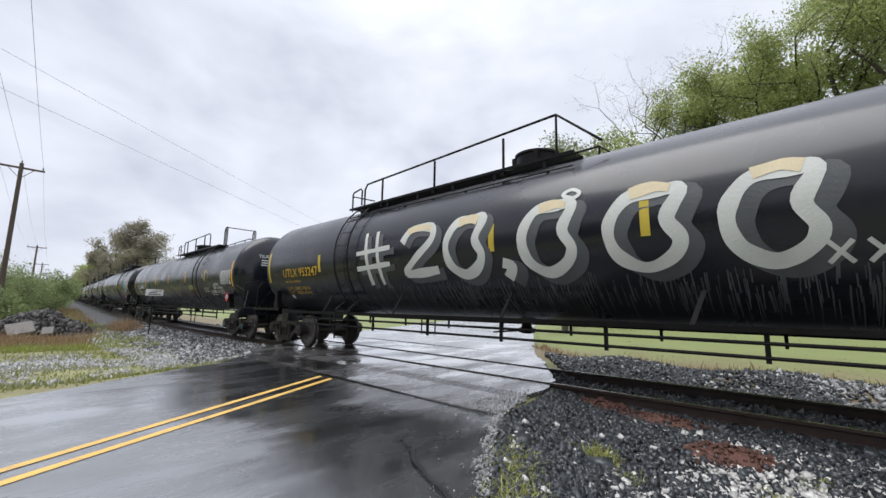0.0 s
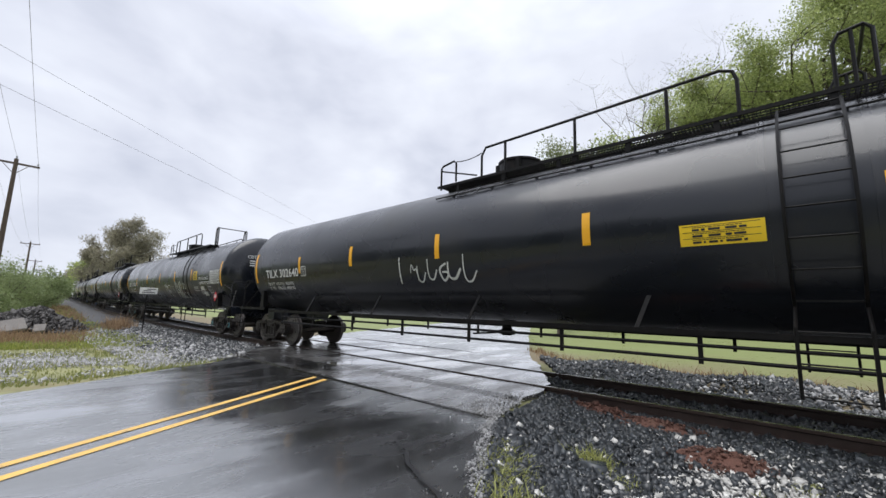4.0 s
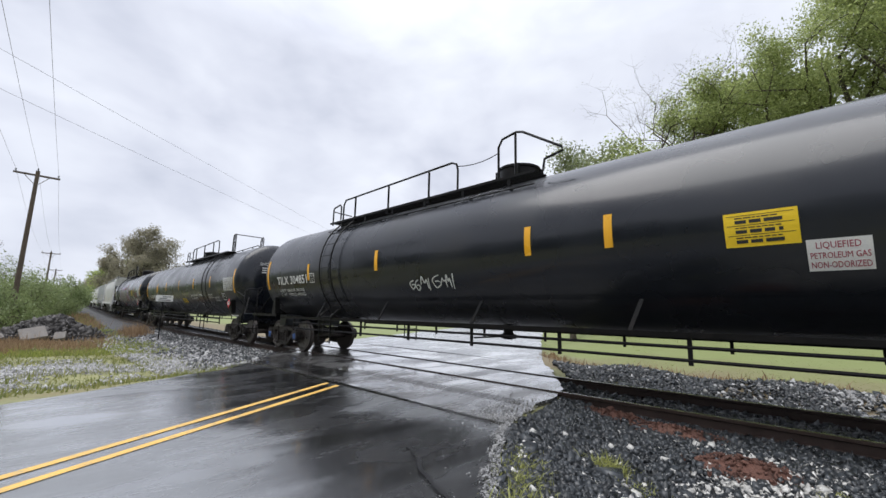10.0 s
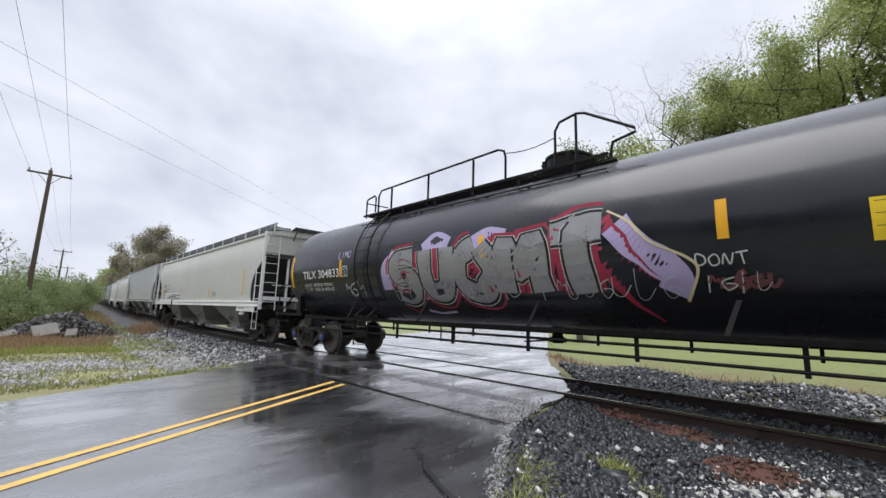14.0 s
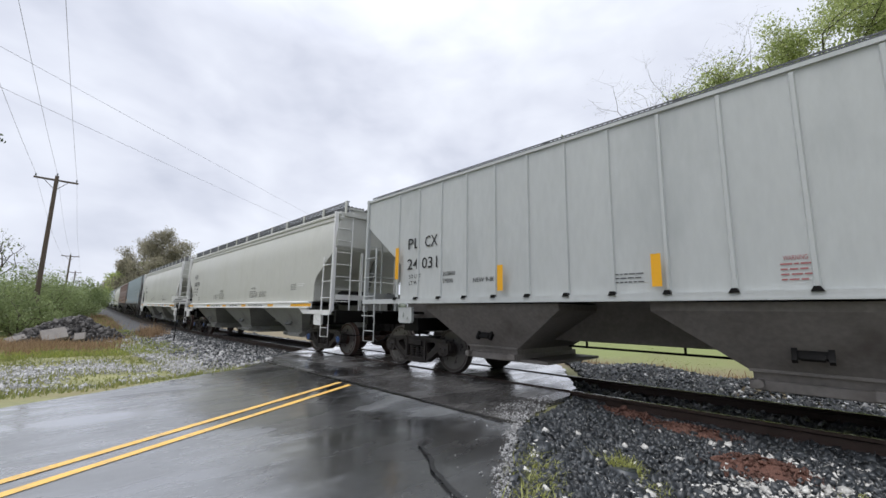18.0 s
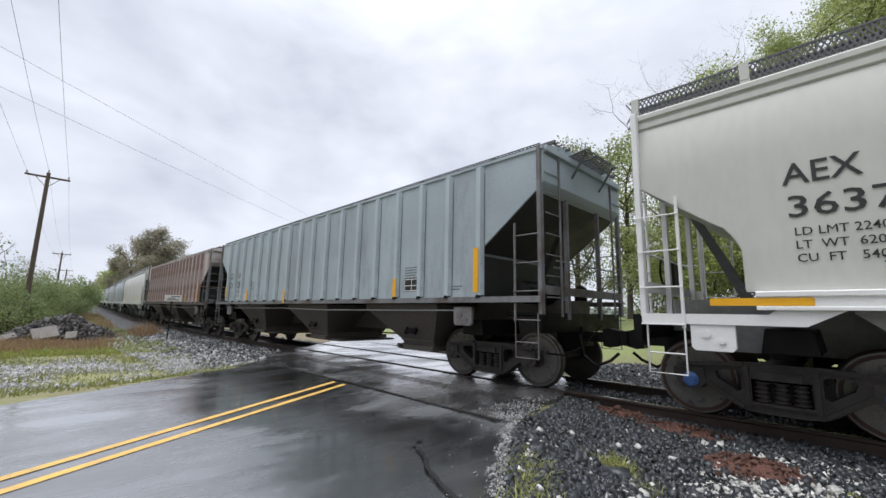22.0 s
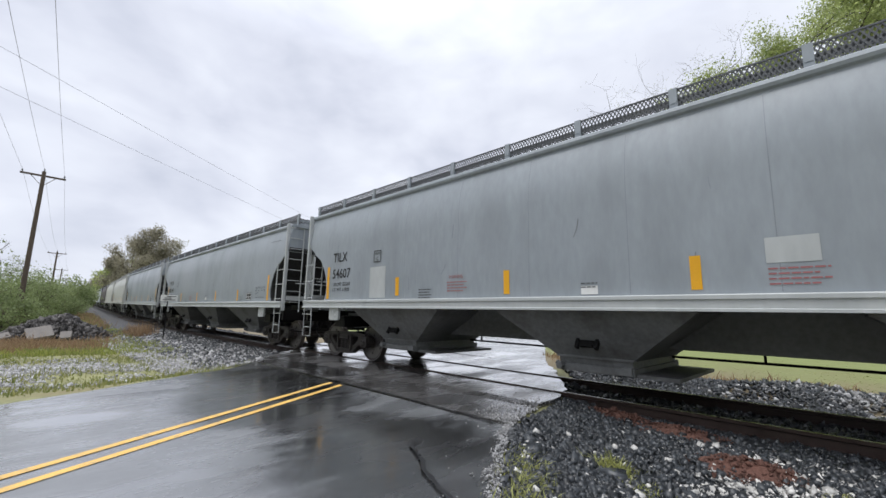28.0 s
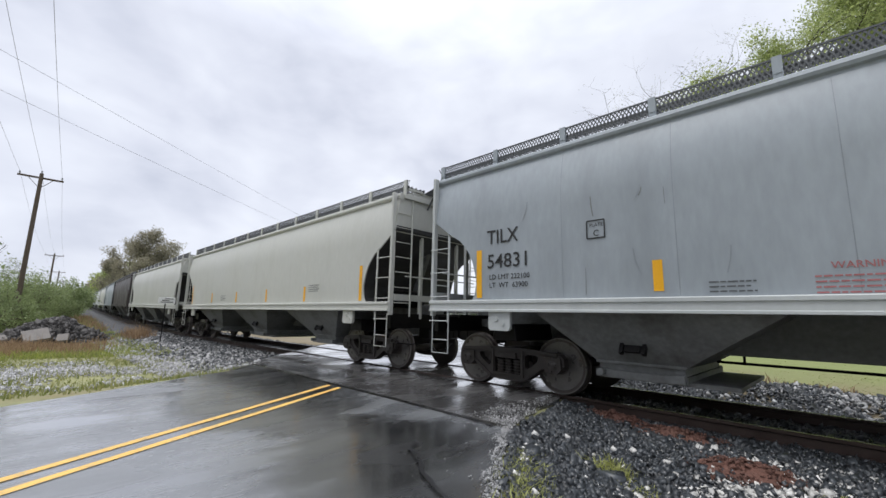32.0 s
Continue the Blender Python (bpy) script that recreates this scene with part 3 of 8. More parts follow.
def build_road():
    def sheet(y0, y1, step):
        rows = []
        for y in steps([(y0, y1, step)]):
            a, b = road_left(y) + ragged(y), road_right(y) + ragged(y + 40)
            rows.append([(a + (b - a) * k / 10, y, road_z(y) + 0.03 * math.sin(math.pi * k / 10) * min(1, abs(y - 4.15) / 6)) for k in range(11)])
        return rows
    near = tagged(put("road", strip_mesh("road", M["road"], sheet(-40, 4.12, 0.4), 0.12)), "wet dark asphalt road with a double yellow line", "road", kind="structure")
    # the asphalt between the joint and the rails, and beyond
    def slab(name, y0, y1, mat):
        rows = []
        for y in steps([(y0, y1, 0.25)]):
            a, b = road_left(y) - 0.3 + ragged(y * 2), road_right(y) + ragged(y * 2 + 9)
            rows.append([(a + (b - a) * k / 12, y, -0.016 if abs(y - YC) < 1.9 else road_z(y) + 0.012) for k in range(13)])
        return tagged(put(name, strip_mesh(name, mat, rows, 0.2)), "dark wet asphalt apron between and beside the rails", "road crossing", kind="structure")
    slab("crossing_apron", 4.17, YC - 0.80, M["crossing"])
    slab("crossing_middle", YC - 0.655, YC + 0.655, M["crossing"])
    slab("crossing_far_apron", YC + 0.80, 10.0, M["crossing"])
    tagged(put("road_beyond", strip_mesh("road_beyond", M["road"], sheet(10.02, 88, 1.0), 0.12)), "wet road running on beyond the track", "road", kind="structure")
    # paint
    bm = bmesh.new()
    for off in (-0.15, 0.15):
        rows = []
        for i in range(60):
            y = -40 + 44.0 * i / 59 if i < 20 else -7 + 11.05 * (i - 19) / 40
            x = -4.66 - 0.493 * y + off / 0.897
            h = 0.05 + 0.006 * noise.noise((y * 3, off * 9, 0))
            z = road_z(y) + 0.03 * min(1, abs(y - 4.15) / 6) + 0.006
            rows.append([bm.verts.new((x - h / 0.897, y, z)), bm.verts.new((x + h / 0.897, y, z))])
        rows.sort(key=lambda r: r[0].co.y)
        skin(bm, rows, cap=False, closed=False)
    tagged(part("centre_line", bm, M["yellow_paint"], None), "worn double yellow centre line painted on the road", "road marking", kind="structure")
    # tar: the joint before the rails and two wandering cracks
    def crack(name, pts, w, seed):
        bm = bmesh.new()
        rows = []
        for i in range(len(pts) - 1):
            for k in range(8):
                t = k / 8
                x, y = pts[i][0] + (pts[i + 1][0] - pts[i][0]) * t, pts[i][1] + (pts[i + 1][1] - pts[i][1]) * t
                d = Vector((pts[i + 1][0] - pts[i][0], pts[i + 1][1] - pts[i][1])).normalized()
                s = 0.03 * noise.noise((x * 4, y * 4, seed))
                hw = w * (0.55 + 0.6 * abs(noise.noise((x * 7, y * 7, seed + 5))))
                c = Vector((x - d.y * s, y + d.x * s))
                z = road_z(y) + 0.03 * min(1, abs(y - 4.15) / 6) + 0.018
                rows.append([bm.verts.new((c.x + d.y * hw, c.y - d.x * hw, z)), bm.verts.new((c.x - d.y * hw, c.y + d.x * hw, z))])
        skin(bm, rows, cap=False, closed=False)
        tagged(part(name, bm, M["tar"], None), "black tar-filled crack in the asphalt", "crack", kind="structure")
    crack("pavement_joint", [(-11.5, 4.35), (-9.8, 4.23), (-8, 4.16), (-6.5, 4.17), (-5, 4.15), (-3.6, 4.1), (-3.05, 4.05)], 0.035, 1)
    crack("pavement_crack", [(-3.3, 3.0), (-3.24, 2.85), (-2.95, 2.7), (-2.75, 2.56), (-2.45, 2.4), (-2.1, 2.26), (-1.5, 2.0)], 0.028, 2)


def rail_profile():
    return [(-0.07, -0.175), (0.07, -0.175), (0.07, -0.163), (0.012, -0.145), (0.010, -0.05), (0.037, -0.036), (0.037, -0.006), (0.028, 0), (-0.028, 0), (-0.037, -0.006), (-0.037, -0.036), (-0.010, -0.05), (-0.012, -0.145), (-0.07, -0.163)]


def build_track():
    xs = steps([(-900, -150, 25), (-150, -60, 5), (-60, -15, 2.5), (-15, 60, 15), (60, 420, 60)])
    for side, nm in ((-0.755, "near_rail"), (0.755, "far_rail")):
        verts, faces = [], []
        prof = rail_profile()
        for x in xs:
            m = on_track(x)
            verts += [tuple(m @ Vector((0, side + a, b))) for a, b in prof]
        k = len(prof)
        for j in range(len(xs) - 1):
            faces += [(j * k + i, j * k + (i + 1) % k, (j + 1) * k + (i + 1) % k, (j + 1) * k + i) for i in range(k)]
        ob = tagged(put("rail", raw("rail", verts, faces, M["rail"])), "rusty brown steel rail with a polished head", "rail", "rails of the track")
        top = [tuple(on_track(x) @ Vector((0, side + a, 0.003))) for x in xs for a in (-0.026, 0.026)]
        put("rail_head", raw("rail_head", top, [(2 * j, 2 * j + 1, 2 * j + 3, 2 * j + 2) for j in range(len(xs) - 1)], M["railtop"]), ob, None, "polished running surface")
    # ballast bed
    def bed(name, x0s):
        rows = []
        for x in x0s:
            m = on_track(x)
            rows.append([tuple(m @ Vector((0, o, z + (0.03 * noise.noise((x * 0.9, o * 2, 5)))))) for o, z in ((-4.2, -0.55), (-2.6, -0.34), (-1.7, -0.2), (-0.8, -0.17), (0.8, -0.17), (1.7, -0.2), (2.6, -0.34), (4.2, -0.62))])
        return tagged(put(name, strip_mesh(name, M["bed"], rows)), "bed of dark crushed stone under the rails", "ballast", kind="structure")
    bed("ballast_bed", steps([(-900, -150, 25), (-150, -60, 5), (-60, -9.0, 2)]))
    bed("ballast_bed_beyond", steps([(-6.0, 30, 1.5), (30, 420, 40)]))


build_ground()
build_road()
build_track()


# ---- the train: shared meshes ----
WR = 0.457            # wheel radius
AXLE = 0.889          # half the wheelbase of a truck
KIT = {}


def kit(name, make, mat, smooth=0.0):
    """Mesh data built once and shared by all the cars."""
    key = (name, mat)
    if key not in KIT:
        bm = bmesh.new()
        make(bm)
        KIT[key] = mesh_of(name, bm, M[mat], smooth)
    return KIT[key]


def make_wheelset(bm):
    for s in (-1, 1):
        prof = [(s * 0.68, 0.10), (s * 0.68, 0.36), (s * 0.685, 0.40), (s * 0.685, 0.478), (s * 0.70, 0.483), (s * 0.717, 0.472), (s * 0.728, WR + 0.002), (s * 0.80, WR - 0.003), (s * 0.812, WR - 0.012),
                (s * 0.812, 0.395), (s * 0.79, 0.375), (s * 0.755, 0.30), (s * 0.75, 0.2), (s * 0.79, 0.155), (s * 0.81, 0.14), (s * 0.81, 0.085)]
        lathe(bm, prof, "y", 36)
    lathe(bm, [(-1.0, 0.075), (-0.8, 0.085), (0.8, 0.085), (1.0, 0.075)], "y", 12)


def make_tread(s):
    """The bright worn edge of one wheel's tread."""
    def make(bm):
        lathe(bm, [(s * 0.800, WR - 0.001), (s * 0.814, WR - 0.009), (s * 0.8145, WR - 0.026), (s * 0.805, WR - 0.030)], "y", 36)
    return make


def make_cap(bm):
    """The bearing end cap with its bolts."""
    lathe(bm, [(-1.02, 0.12), (-1.09, 0.12), (-1.10, 0.10), (-1.115, 0.07), (-1.12, 0.03)], "y", 18)
    for k in range(3):
        a = 2 * math.pi * k / 3 + 0.4
        lathe(bm, [(-1.10, 0.02), (-1.135, 0.02), (-1.137, 0.01)], "y", 6, (math.cos(a) * 0.066, 0, math.sin(a) * 0.066))


def bar(bm, p, q, width, y0, y1):
    """A cast bar between two points of the x-z plane."""
    p, q = Vector(p), Vector(q)
    d = (q - p).normalized()
    n = Vector((-d.y, d.x)) * width / 2
    prism(bm, [tuple(p - n), tuple(q - n), tuple(q + n), tuple(p + n)], y0, y1)


def make_side_frame(bm):
    """One cast side: a plate with two windows and a spring opening, thick at the rims."""
    half = [(1.09, 0.47), (1.09, 0.58), (1.02, 0.65), (0.86, 0.675), (0.66, 0.675), (0.48, 0.70), (0.25, 0.71)]
    low = [(0.76, 0.43), (0.62, 0.34), (0.46, 0.22), (0.34, 0.165), (0.16, 0.15)]
    outer = [(-x, z) for x, z in half] + half[::-1] + low + [(-x, z) for x, z in low[::-1]]
    window = [(0.36, 0.40), (0.41, 0.37), (0.60, 0.50), (0.63, 0.57), (0.59, 0.605), (0.40, 0.615), (0.36, 0.58)]
    holes = [window, [(-x, z) for x, z in window], [(-0.27, 0.27), (0.27, 0.27), (0.27, 0.53), (-0.27, 0.53)]]
    y0, y1 = -1.07, -0.93
    edges, rims = [], []
    for loop in (outer, *holes):
        vs = [bm.verts.new((x, y0, z)) for x, z in loop]
        edges += [bm.edges.new((vs[k], vs[(k + 1) % len(vs)])) for k in range(len(vs))]
    bmesh.ops.triangle_fill(bm, use_beauty=True, edges=edges)
    faces = bm.faces[:]
    made = bmesh.ops.extrude_face_region(bm, geom=faces)
    bmesh.ops.translate(bm, vec=(0, y1 - y0, 0), verts=[v for v in made["geom"] if isinstance(v, bmesh.types.BMVert)])
    for s in (-1, 1):
        prism(bm, [(s * 0.74, 0.60), (s * 1.04, 0.60), (s * 1.05, 0.42), (s * 0.98, 0.35), (s * 0.80, 0.35), (s * 0.73, 0.42)], y0 - 0.035, y1)
        bar(bm, (s * 0.33, 0.69), (s * 0.98, 0.645), 0.05, y0 - 0.03, y0 + 0.01)
        bar(bm, (s * 0.36, 0.20), (s * 0.74, 0.46), 0.05, y0 - 0.025, y0 + 0.01)
        bar(bm, (s * 0.31, 0.22), (s * 0.31, 0.67), 0.05, y0 - 0.028, y0 + 0.01)
    box(bm, 0, -1.0, 0.255, 0.60, 0.2, 0.035)


def make_springs(bm):
    for x in (-0.175, 0, 0.175):
        prof = []
        for k in range(5):
            z = 0.275 + k * 0.05
            prof += [(z, 0.058), (z + 0.008, 0.08), (z + 0.026, 0.08), (z + 0.034, 0.058)]
        lathe(bm, prof, "z", 12, (x, -1.0, 0))
    # added dark plate that stops sky light showing between the springs
    box(bm, 0, -0.91, 0.40, 0.56, 0.02, 0.27)


def make_bolster(bm):
    box(bm, 0, 0, 0.60, 0.36, 1.9, 0.20)
    box(bm, 0, -1.0, 0.575, 0.40, 0.22, 0.09)
    box(bm, 0, 1.0, 0.575, 0.40, 0.22, 0.09)
    lathe(bm, [(0.69, 0.2), (0.78, 0.2)], "z", 16)
    for s in (-1, 1):
        box(bm, s * 0.36, 0, 0.42, 0.06, 1.7, 0.12)
        for y in (-0.76, 0.76):
            box(bm, s * 0.40, y, 0.42, 0.08, 0.12, 0.34)


def make_frame_far(bm):
    make_side_frame(bm)
    bmesh.ops.scale(bm, vec=(1, -1, 1), verts=bm.verts[:])


def make_springs_far(bm):
    make_springs(bm)
    bmesh.ops.scale(bm, vec=(1, -1, 1), verts=bm.verts[:])


def add_truck(car, x, cap="truck", wheel="tread"):
    """A two-axle truck under a car; returns its turning wheelsets."""
    truck = put("truck", kit("truck_bolster", make_bolster, "truck"), car, pose(x, 0, 0))
    put("side_frame", kit("side_frame", make_side_frame, "truck", 35), truck)
    put("side_frame", kit("side_frame_far", make_frame_far, "truck", 35), truck)
    put("spring_pack", kit("spring_pack", make_springs, "truck", 40), truck)
    put("spring_pack", kit("spring_pack_far", make_springs_far, "truck", 40), truck)
    sets = []
    for s in (-AXLE, AXLE):
        w = put("wheelset", kit("wheelset", make_wheelset, wheel, 30), truck, pose(s, 0, WR))
        sets.append((w, x + s, s))
        for e in (-1, 1):
            put("tread", kit("wheel_tread%d" % e, make_tread(e), "treadrim", 30), w, None, "rolling tread polished bright at its edge")
        put("bearing_cap", kit("bearing_cap", make_cap, cap, 35), truck, pose(s, 0, WR), "blue bearing cap" if cap == "blue" else "")
    return sets


def make_coupler(bm):
    """Draft pocket, shank and knuckle, pointing to +x from the car's end at x = 0."""
    box(bm, -0.25, 0, 0.86, 0.5, 0.42, 0.34)
    box(bm, 0.14, 0, 0.86, 0.5, 0.15, 0.17)
    prism(bm, [(0.34, 0.72), (0.46, 0.70), (0.60, 0.74), (0.62, 0.98), (0.46, 1.02), (0.34, 1.0)], -0.16, 0.10)
    prism(bm, [(0.58, 0.74), (0.70, 0.76), (0.70, 0.96), (0.58, 0.98)], 0.02, 0.15)
    tube(bm, [(0.02, -0.35, 0.9), (0.10, -0.37, 0.55), (0.3, -0.36, 0.40), (0.52, -0.3, 0.5), (0.62, -0.2, 0.62)], 0.025, 7)
    tube(bm, [(-0.1, -1.25, 0.62), (0.02, -0.9, 0.58), (0.06, -0.3, 0.7), (0.3, -0.12, 1.06)], 0.016, 6)


def add_ends(car, half, mat="soot"):
    me = kit("coupler", make_coupler, mat)
    for s, a in ((1, 0), (-1, 180)):
        put("coupler", me, car, pose(s * (half - 0.66), 0, 0, 0, 0, a))


# ---- lettering and paint on a car's side ----
FONT = {}


def letters(text, height, bold=1.0, width=0.0):
    """Flat mesh of a line of text: verts (u, v) and faces, its left end at u = 0, resting on v = 0; width: its length, if set."""
    key = (text, round(height, 4), bold, width)
    if key in FONT:
        return FONT[key]
    cu = bpy.data.curves.new("lettering", "FONT")
    cu.body, cu.size, cu.resolution_u = text, height / 0.69, 2
    ob = new("lettering", cu)
    vs, fs = [], []
    # the font's M tears when it is made bolder, so it keeps its plain outline
    cu.materials.append(None)
    cu.materials.append(None)
    for i, c in enumerate(text):
        cu.body_format[i].material_index = 1 if c == "M" else 0
    for k in (0, 1) if "M" in text else (0,):
        cu.offset = 0 if k else 0.0085 * height * bold
        bpy.context.view_layer.update()
        dg = bpy.context.evaluated_depsgraph_get()
        me = bpy.data.meshes.new_from_object(ob.evaluated_get(dg))
        base = len(vs)
        vs += [(v.co.x, v.co.y) for v in me.vertices]
        fs += [tuple(j + base for j in p.vertices) for p in me.polygons if p.material_index == k]
        bpy.data.meshes.remove(me)
    if width and vs:
        k = width / max(u for u, _ in vs)
        vs = [(u * k, v) for u, v in vs]
    used = sorted({j for f in fs for j in f})
    place = {j: i for i, j in enumerate(used)}
    vs, fs = [vs[j] for j in used], [tuple(place[j] for j in f) for f in fs]
    bpy.data.objects.remove(ob)
    bpy.data.curves.remove(cu)
    FONT[key] = (vs, fs)
    return FONT[key]


def grid_patch(u0, u1, v0, v1, nu=1, nv=6):
    vs = [(u0 + (u1 - u0) * i / nu, v0 + (v1 - v0) * j / nv) for j in range(nv + 1) for i in range(nu + 1)]
    fs = [(j * (nu + 1) + i, j * (nu + 1) + i + 1, (j + 1) * (nu + 1) + i + 1, (j + 1) * (nu + 1) + i) for j in range(nv) for i in range(nu)]
    return vs, fs


def ribbon(pts, width, closed=False, wob=0.0, seed=0):
    """A brush stroke through points (u, v)."""
    fine = []
    k = len(pts)
    span = range(k if closed else k - 1)
    for i in span:
        p0, p1, p2, p3 = (Vector(pts[j % k] if closed else pts[min(max(j, 0), k - 1)]) for j in (i - 1, i, i + 1, i + 2))
        for s in range(6):
            t = s / 6
            fine.append(0.5 * ((2 * p1) + (p2 - p0) * t + (2 * p0 - 5 * p1 + 4 * p2 - p3) * t * t + (3 * p1 - p0 - 3 * p2 + p3) * t ** 3))
    if not closed:
        fine.append(Vector(pts[-1]))
    vs, fs = [], []
    m = len(fine)
    for i, p in enumerate(fine):
        a, b = (fine[(i - 1) % m], fine[(i + 1) % m]) if closed else (fine[max(i - 1, 0)], fine[min(i + 1, m - 1)])
        d = (b - a).normalized() if (b - a).length > 1e-6 else Vector((1, 0))
        w = width / 2 * (1 + wob * noise.noise((p.x * 3, p.y * 3, seed)))
        vs += [(p.x - d.y * w, p.y + d.x * w), (p.x + d.y * w, p.y - d.x * w)]
    for i in range(m if closed else m - 1):
        j = (i + 1) % m
        fs.append((2 * i, 2 * i + 1, 2 * j + 1, 2 * j))
    return vs, fs


def merged(shapes):
    vs, fs = [], []
    for v, f in shapes:
        k = len(vs)
        vs += v
        fs += [tuple(i + k for i in t) for t in f]
    return vs, fs


def print_line(u, v, w, thick, seed):
    """One line of print too small to read: bars of word length."""
    rnd = random.Random(seed)
    out, x = [], u
    while x < u + w - 0.02:
        step = min(thick * rnd.uniform(2.2, 6.0), u + w - x)
        out.append(grid_patch(x, x + step, v, v + thick, 1, 1))
        x += step + thick * 0.9
    return merged(out)


def shifted(shape, du, dv):
    return [(u + du, v + dv) for u, v in shape[0]], shape[1]


def tank_side(u, v, lift):
    """A place on the near side of a tank: u along it, v its height above the rail."""
    a = math.asin(max(-0.999, min(0.999, (v - TZ) / TR)))
    return (u, -(TR + lift) * math.cos(a), TZ + (TR + lift) * math.sin(a))


def paint(name, shape, where, mat, car, lift=0.012, label=""):
    vs, fs = shape
    return put(name, raw(name, [where(u, v, lift) for u, v in vs], fs, M[mat]), car, None, label)


# ---- tank cars ----
TR, TZ = 1.48, 2.46


def make_tank(length):
    def make(bm):
        prof, h = [], length / 2
        for k in range(9):
            a = math.pi / 2 * k / 8
            prof.append((-h - 0.52 * math.cos(a), max(0.02, TR * math.sin(a))))
        for x in (-h + 0.02,):
            prof.append((x, TR))
        prof.append((h - 0.02, TR))
        for k in range(8, -1, -1):
            a = math.pi / 2 * k / 8
            prof.append((h + 0.52 * math.cos(a), max(0.02, TR * math.sin(a))))
        lathe(bm, prof, "x", 72, (0, 0, TZ))
    return make


def hoop(bm, x, r, w):
    lathe(bm, [(-w / 2, TR - 0.01), (-w / 2, TR + r), (w / 2, TR + r), (w / 2, TR - 0.01)], "x", 48, (x, 0, TZ))


def make_stub(bm):
    """Stub sill of one end; the end at x = 0, the car towards -x."""
    box(bm, -1.6, 0, 0.93, 2.4, 0.46, 0.36)
    bevelled(bm, 0.012)


def make_end_beam(bm):
    prism(bm, [(-0.39, 0.89), (-0.45, 0.89), (-0.45, 1.15), (-0.39, 1.15)], -1.375, 1.375)
    bevelled(bm, 0.008)


def make_end_platform(bm):
    """Open grating to stand on behind the end beam."""
    for x in (-0.83, -0.47):
        box(bm, x, 0, 1.135, 0.03, 2.74, 0.035)
    for i in range(54):
        box(bm, -0.65, -1.35 + i * 0.05, 1.14, 0.36, 0.008, 0.025)


def make_bolster_web(bm):
    prism(bm, [(-2.12, 0.75), (-1.72, 0.75), (-1.68, 1.1), (-2.16, 1.1)], -1.02, 1.02)
    bevelled(bm, 0.01)


def make_saddle(bm):
    """The tapered pad that carries the tank."""
    prism(bm, [(-2.07, 1.12), (-1.79, 1.12), (-1.82, 1.25), (-1.88, 1.66), (-1.98, 1.66), (-2.04, 1.25)], -1.36, -1.20)
    bevelled(bm, 0.01)


def make_end_sill(bm):
    """Side angle from the end beam to past the bolster."""
    rings = [[bm.verts.new((x, y, z)) for y, z in ((-1.43, 1.125), (-1.37, 1.125), (-1.37, 1.11), (-1.415, 1.11), (-1.415, 1.05), (-1.43, 1.05))] for x in (-2.3, -0.4)]
    skin(bm, rings)


def make_end_rail(bm):
    """Handrail hoop, braces and steps of one end."""
    for s in (-1, 1):
        tube(bm, [(-0.50, s * 1.36, 1.12), (-0.50, s * 1.36, 1.95), (-0.50, s * 1.30, 2.03), (-0.50, s * 1.0, 2.06)], 0.02, 7)
        tube(bm, [(-0.50, s * 1.36, 1.75), (-1.1, s * 1.44, 1.95)], 0.018, 6)
        tube(bm, [(-0.55, s * 1.30, 1.12), (-0.95, s * 1.05, 1.75)], 0.022, 6)
    tube(bm, [(-0.50, -1.0, 2.06), (-0.50, 1.0, 2.06)], 0.02, 7)


def make_end_step(bm):
    """Hanging stirrup step with two treads."""
    for dx in (-0.42, -0.78):
        tube(bm, [(dx, -1.38, 1.0), (dx, -1.40, 0.45)], 0.016, 6)
    for z in (0.46, 0.72):
        tube(bm, [(-0.42, -1.40, z), (-0.78, -1.40, z)], 0.016, 6)


def make_pipe(length):
    def make(bm):
        tube(bm, [(-length / 2, 0, 0), (length / 2, 0, 0)], 0.022, 8)
    return make


def make_post(bm):
    box(bm, 0, 0, 0.83, 0.05, 0.035, 0.34)
    box(bm, 0, 0.05, 1.05, 0.05, 0.13, 0.03)


def make_dome(bm):
    lathe(bm, [(3.84, 0.43), (4.28, 0.43), (4.295, 0.455), (4.34, 0.455), (4.35, 0.43), (4.40, 0.27), (4.405, 0.03)], "z", 24)
    for k in range(4):
        a = 2 * math.pi * k / 4 + 0.5
        box(bm, math.cos(a) * 0.45, math.sin(a) * 0.45, 4.20, 0.09, 0.09, 0.22)
    tube(bm, [(-0.42, 0, 4.3), (-0.60, 0, 4.34)], 0.03, 6)


def make_walkway(length, width=0.36):
    """Grating between two slim angles, on short feet."""
    def make(bm):
        for y in (-width / 2, width / 2):
            box(bm, 0, y, 0, length, 0.03, 0.05)
        k = int(length / 0.045)
        for i in range(k):
            box(bm, -length / 2 + (i + 0.5) * length / k, 0, 0.012, 0.007, width, 0.022)
        for y in (-0.09, 0, 0.09):
            box(bm, 0, y, 0.015, length, 0.007, 0.022)
        for i in range(6):
            box(bm, -length / 2 + (i + 0.5) * length / 6, -width / 2 + 0.02, -0.09, 0.07, 0.03, 0.16)
    return make


def make_drip_pipe(length):
    """A thin pipe clipped along the tank below the walkway."""
    def make(bm):
        tube(bm, [(-length / 2, 0, 0), (length / 2, 0, 0)], 0.014, 6)
        for i in range(7):
            box(bm, -length / 2 + length * (i + 0.5) / 7, 0.03, -0.01, 0.04, 0.07, 0.03)
    return make


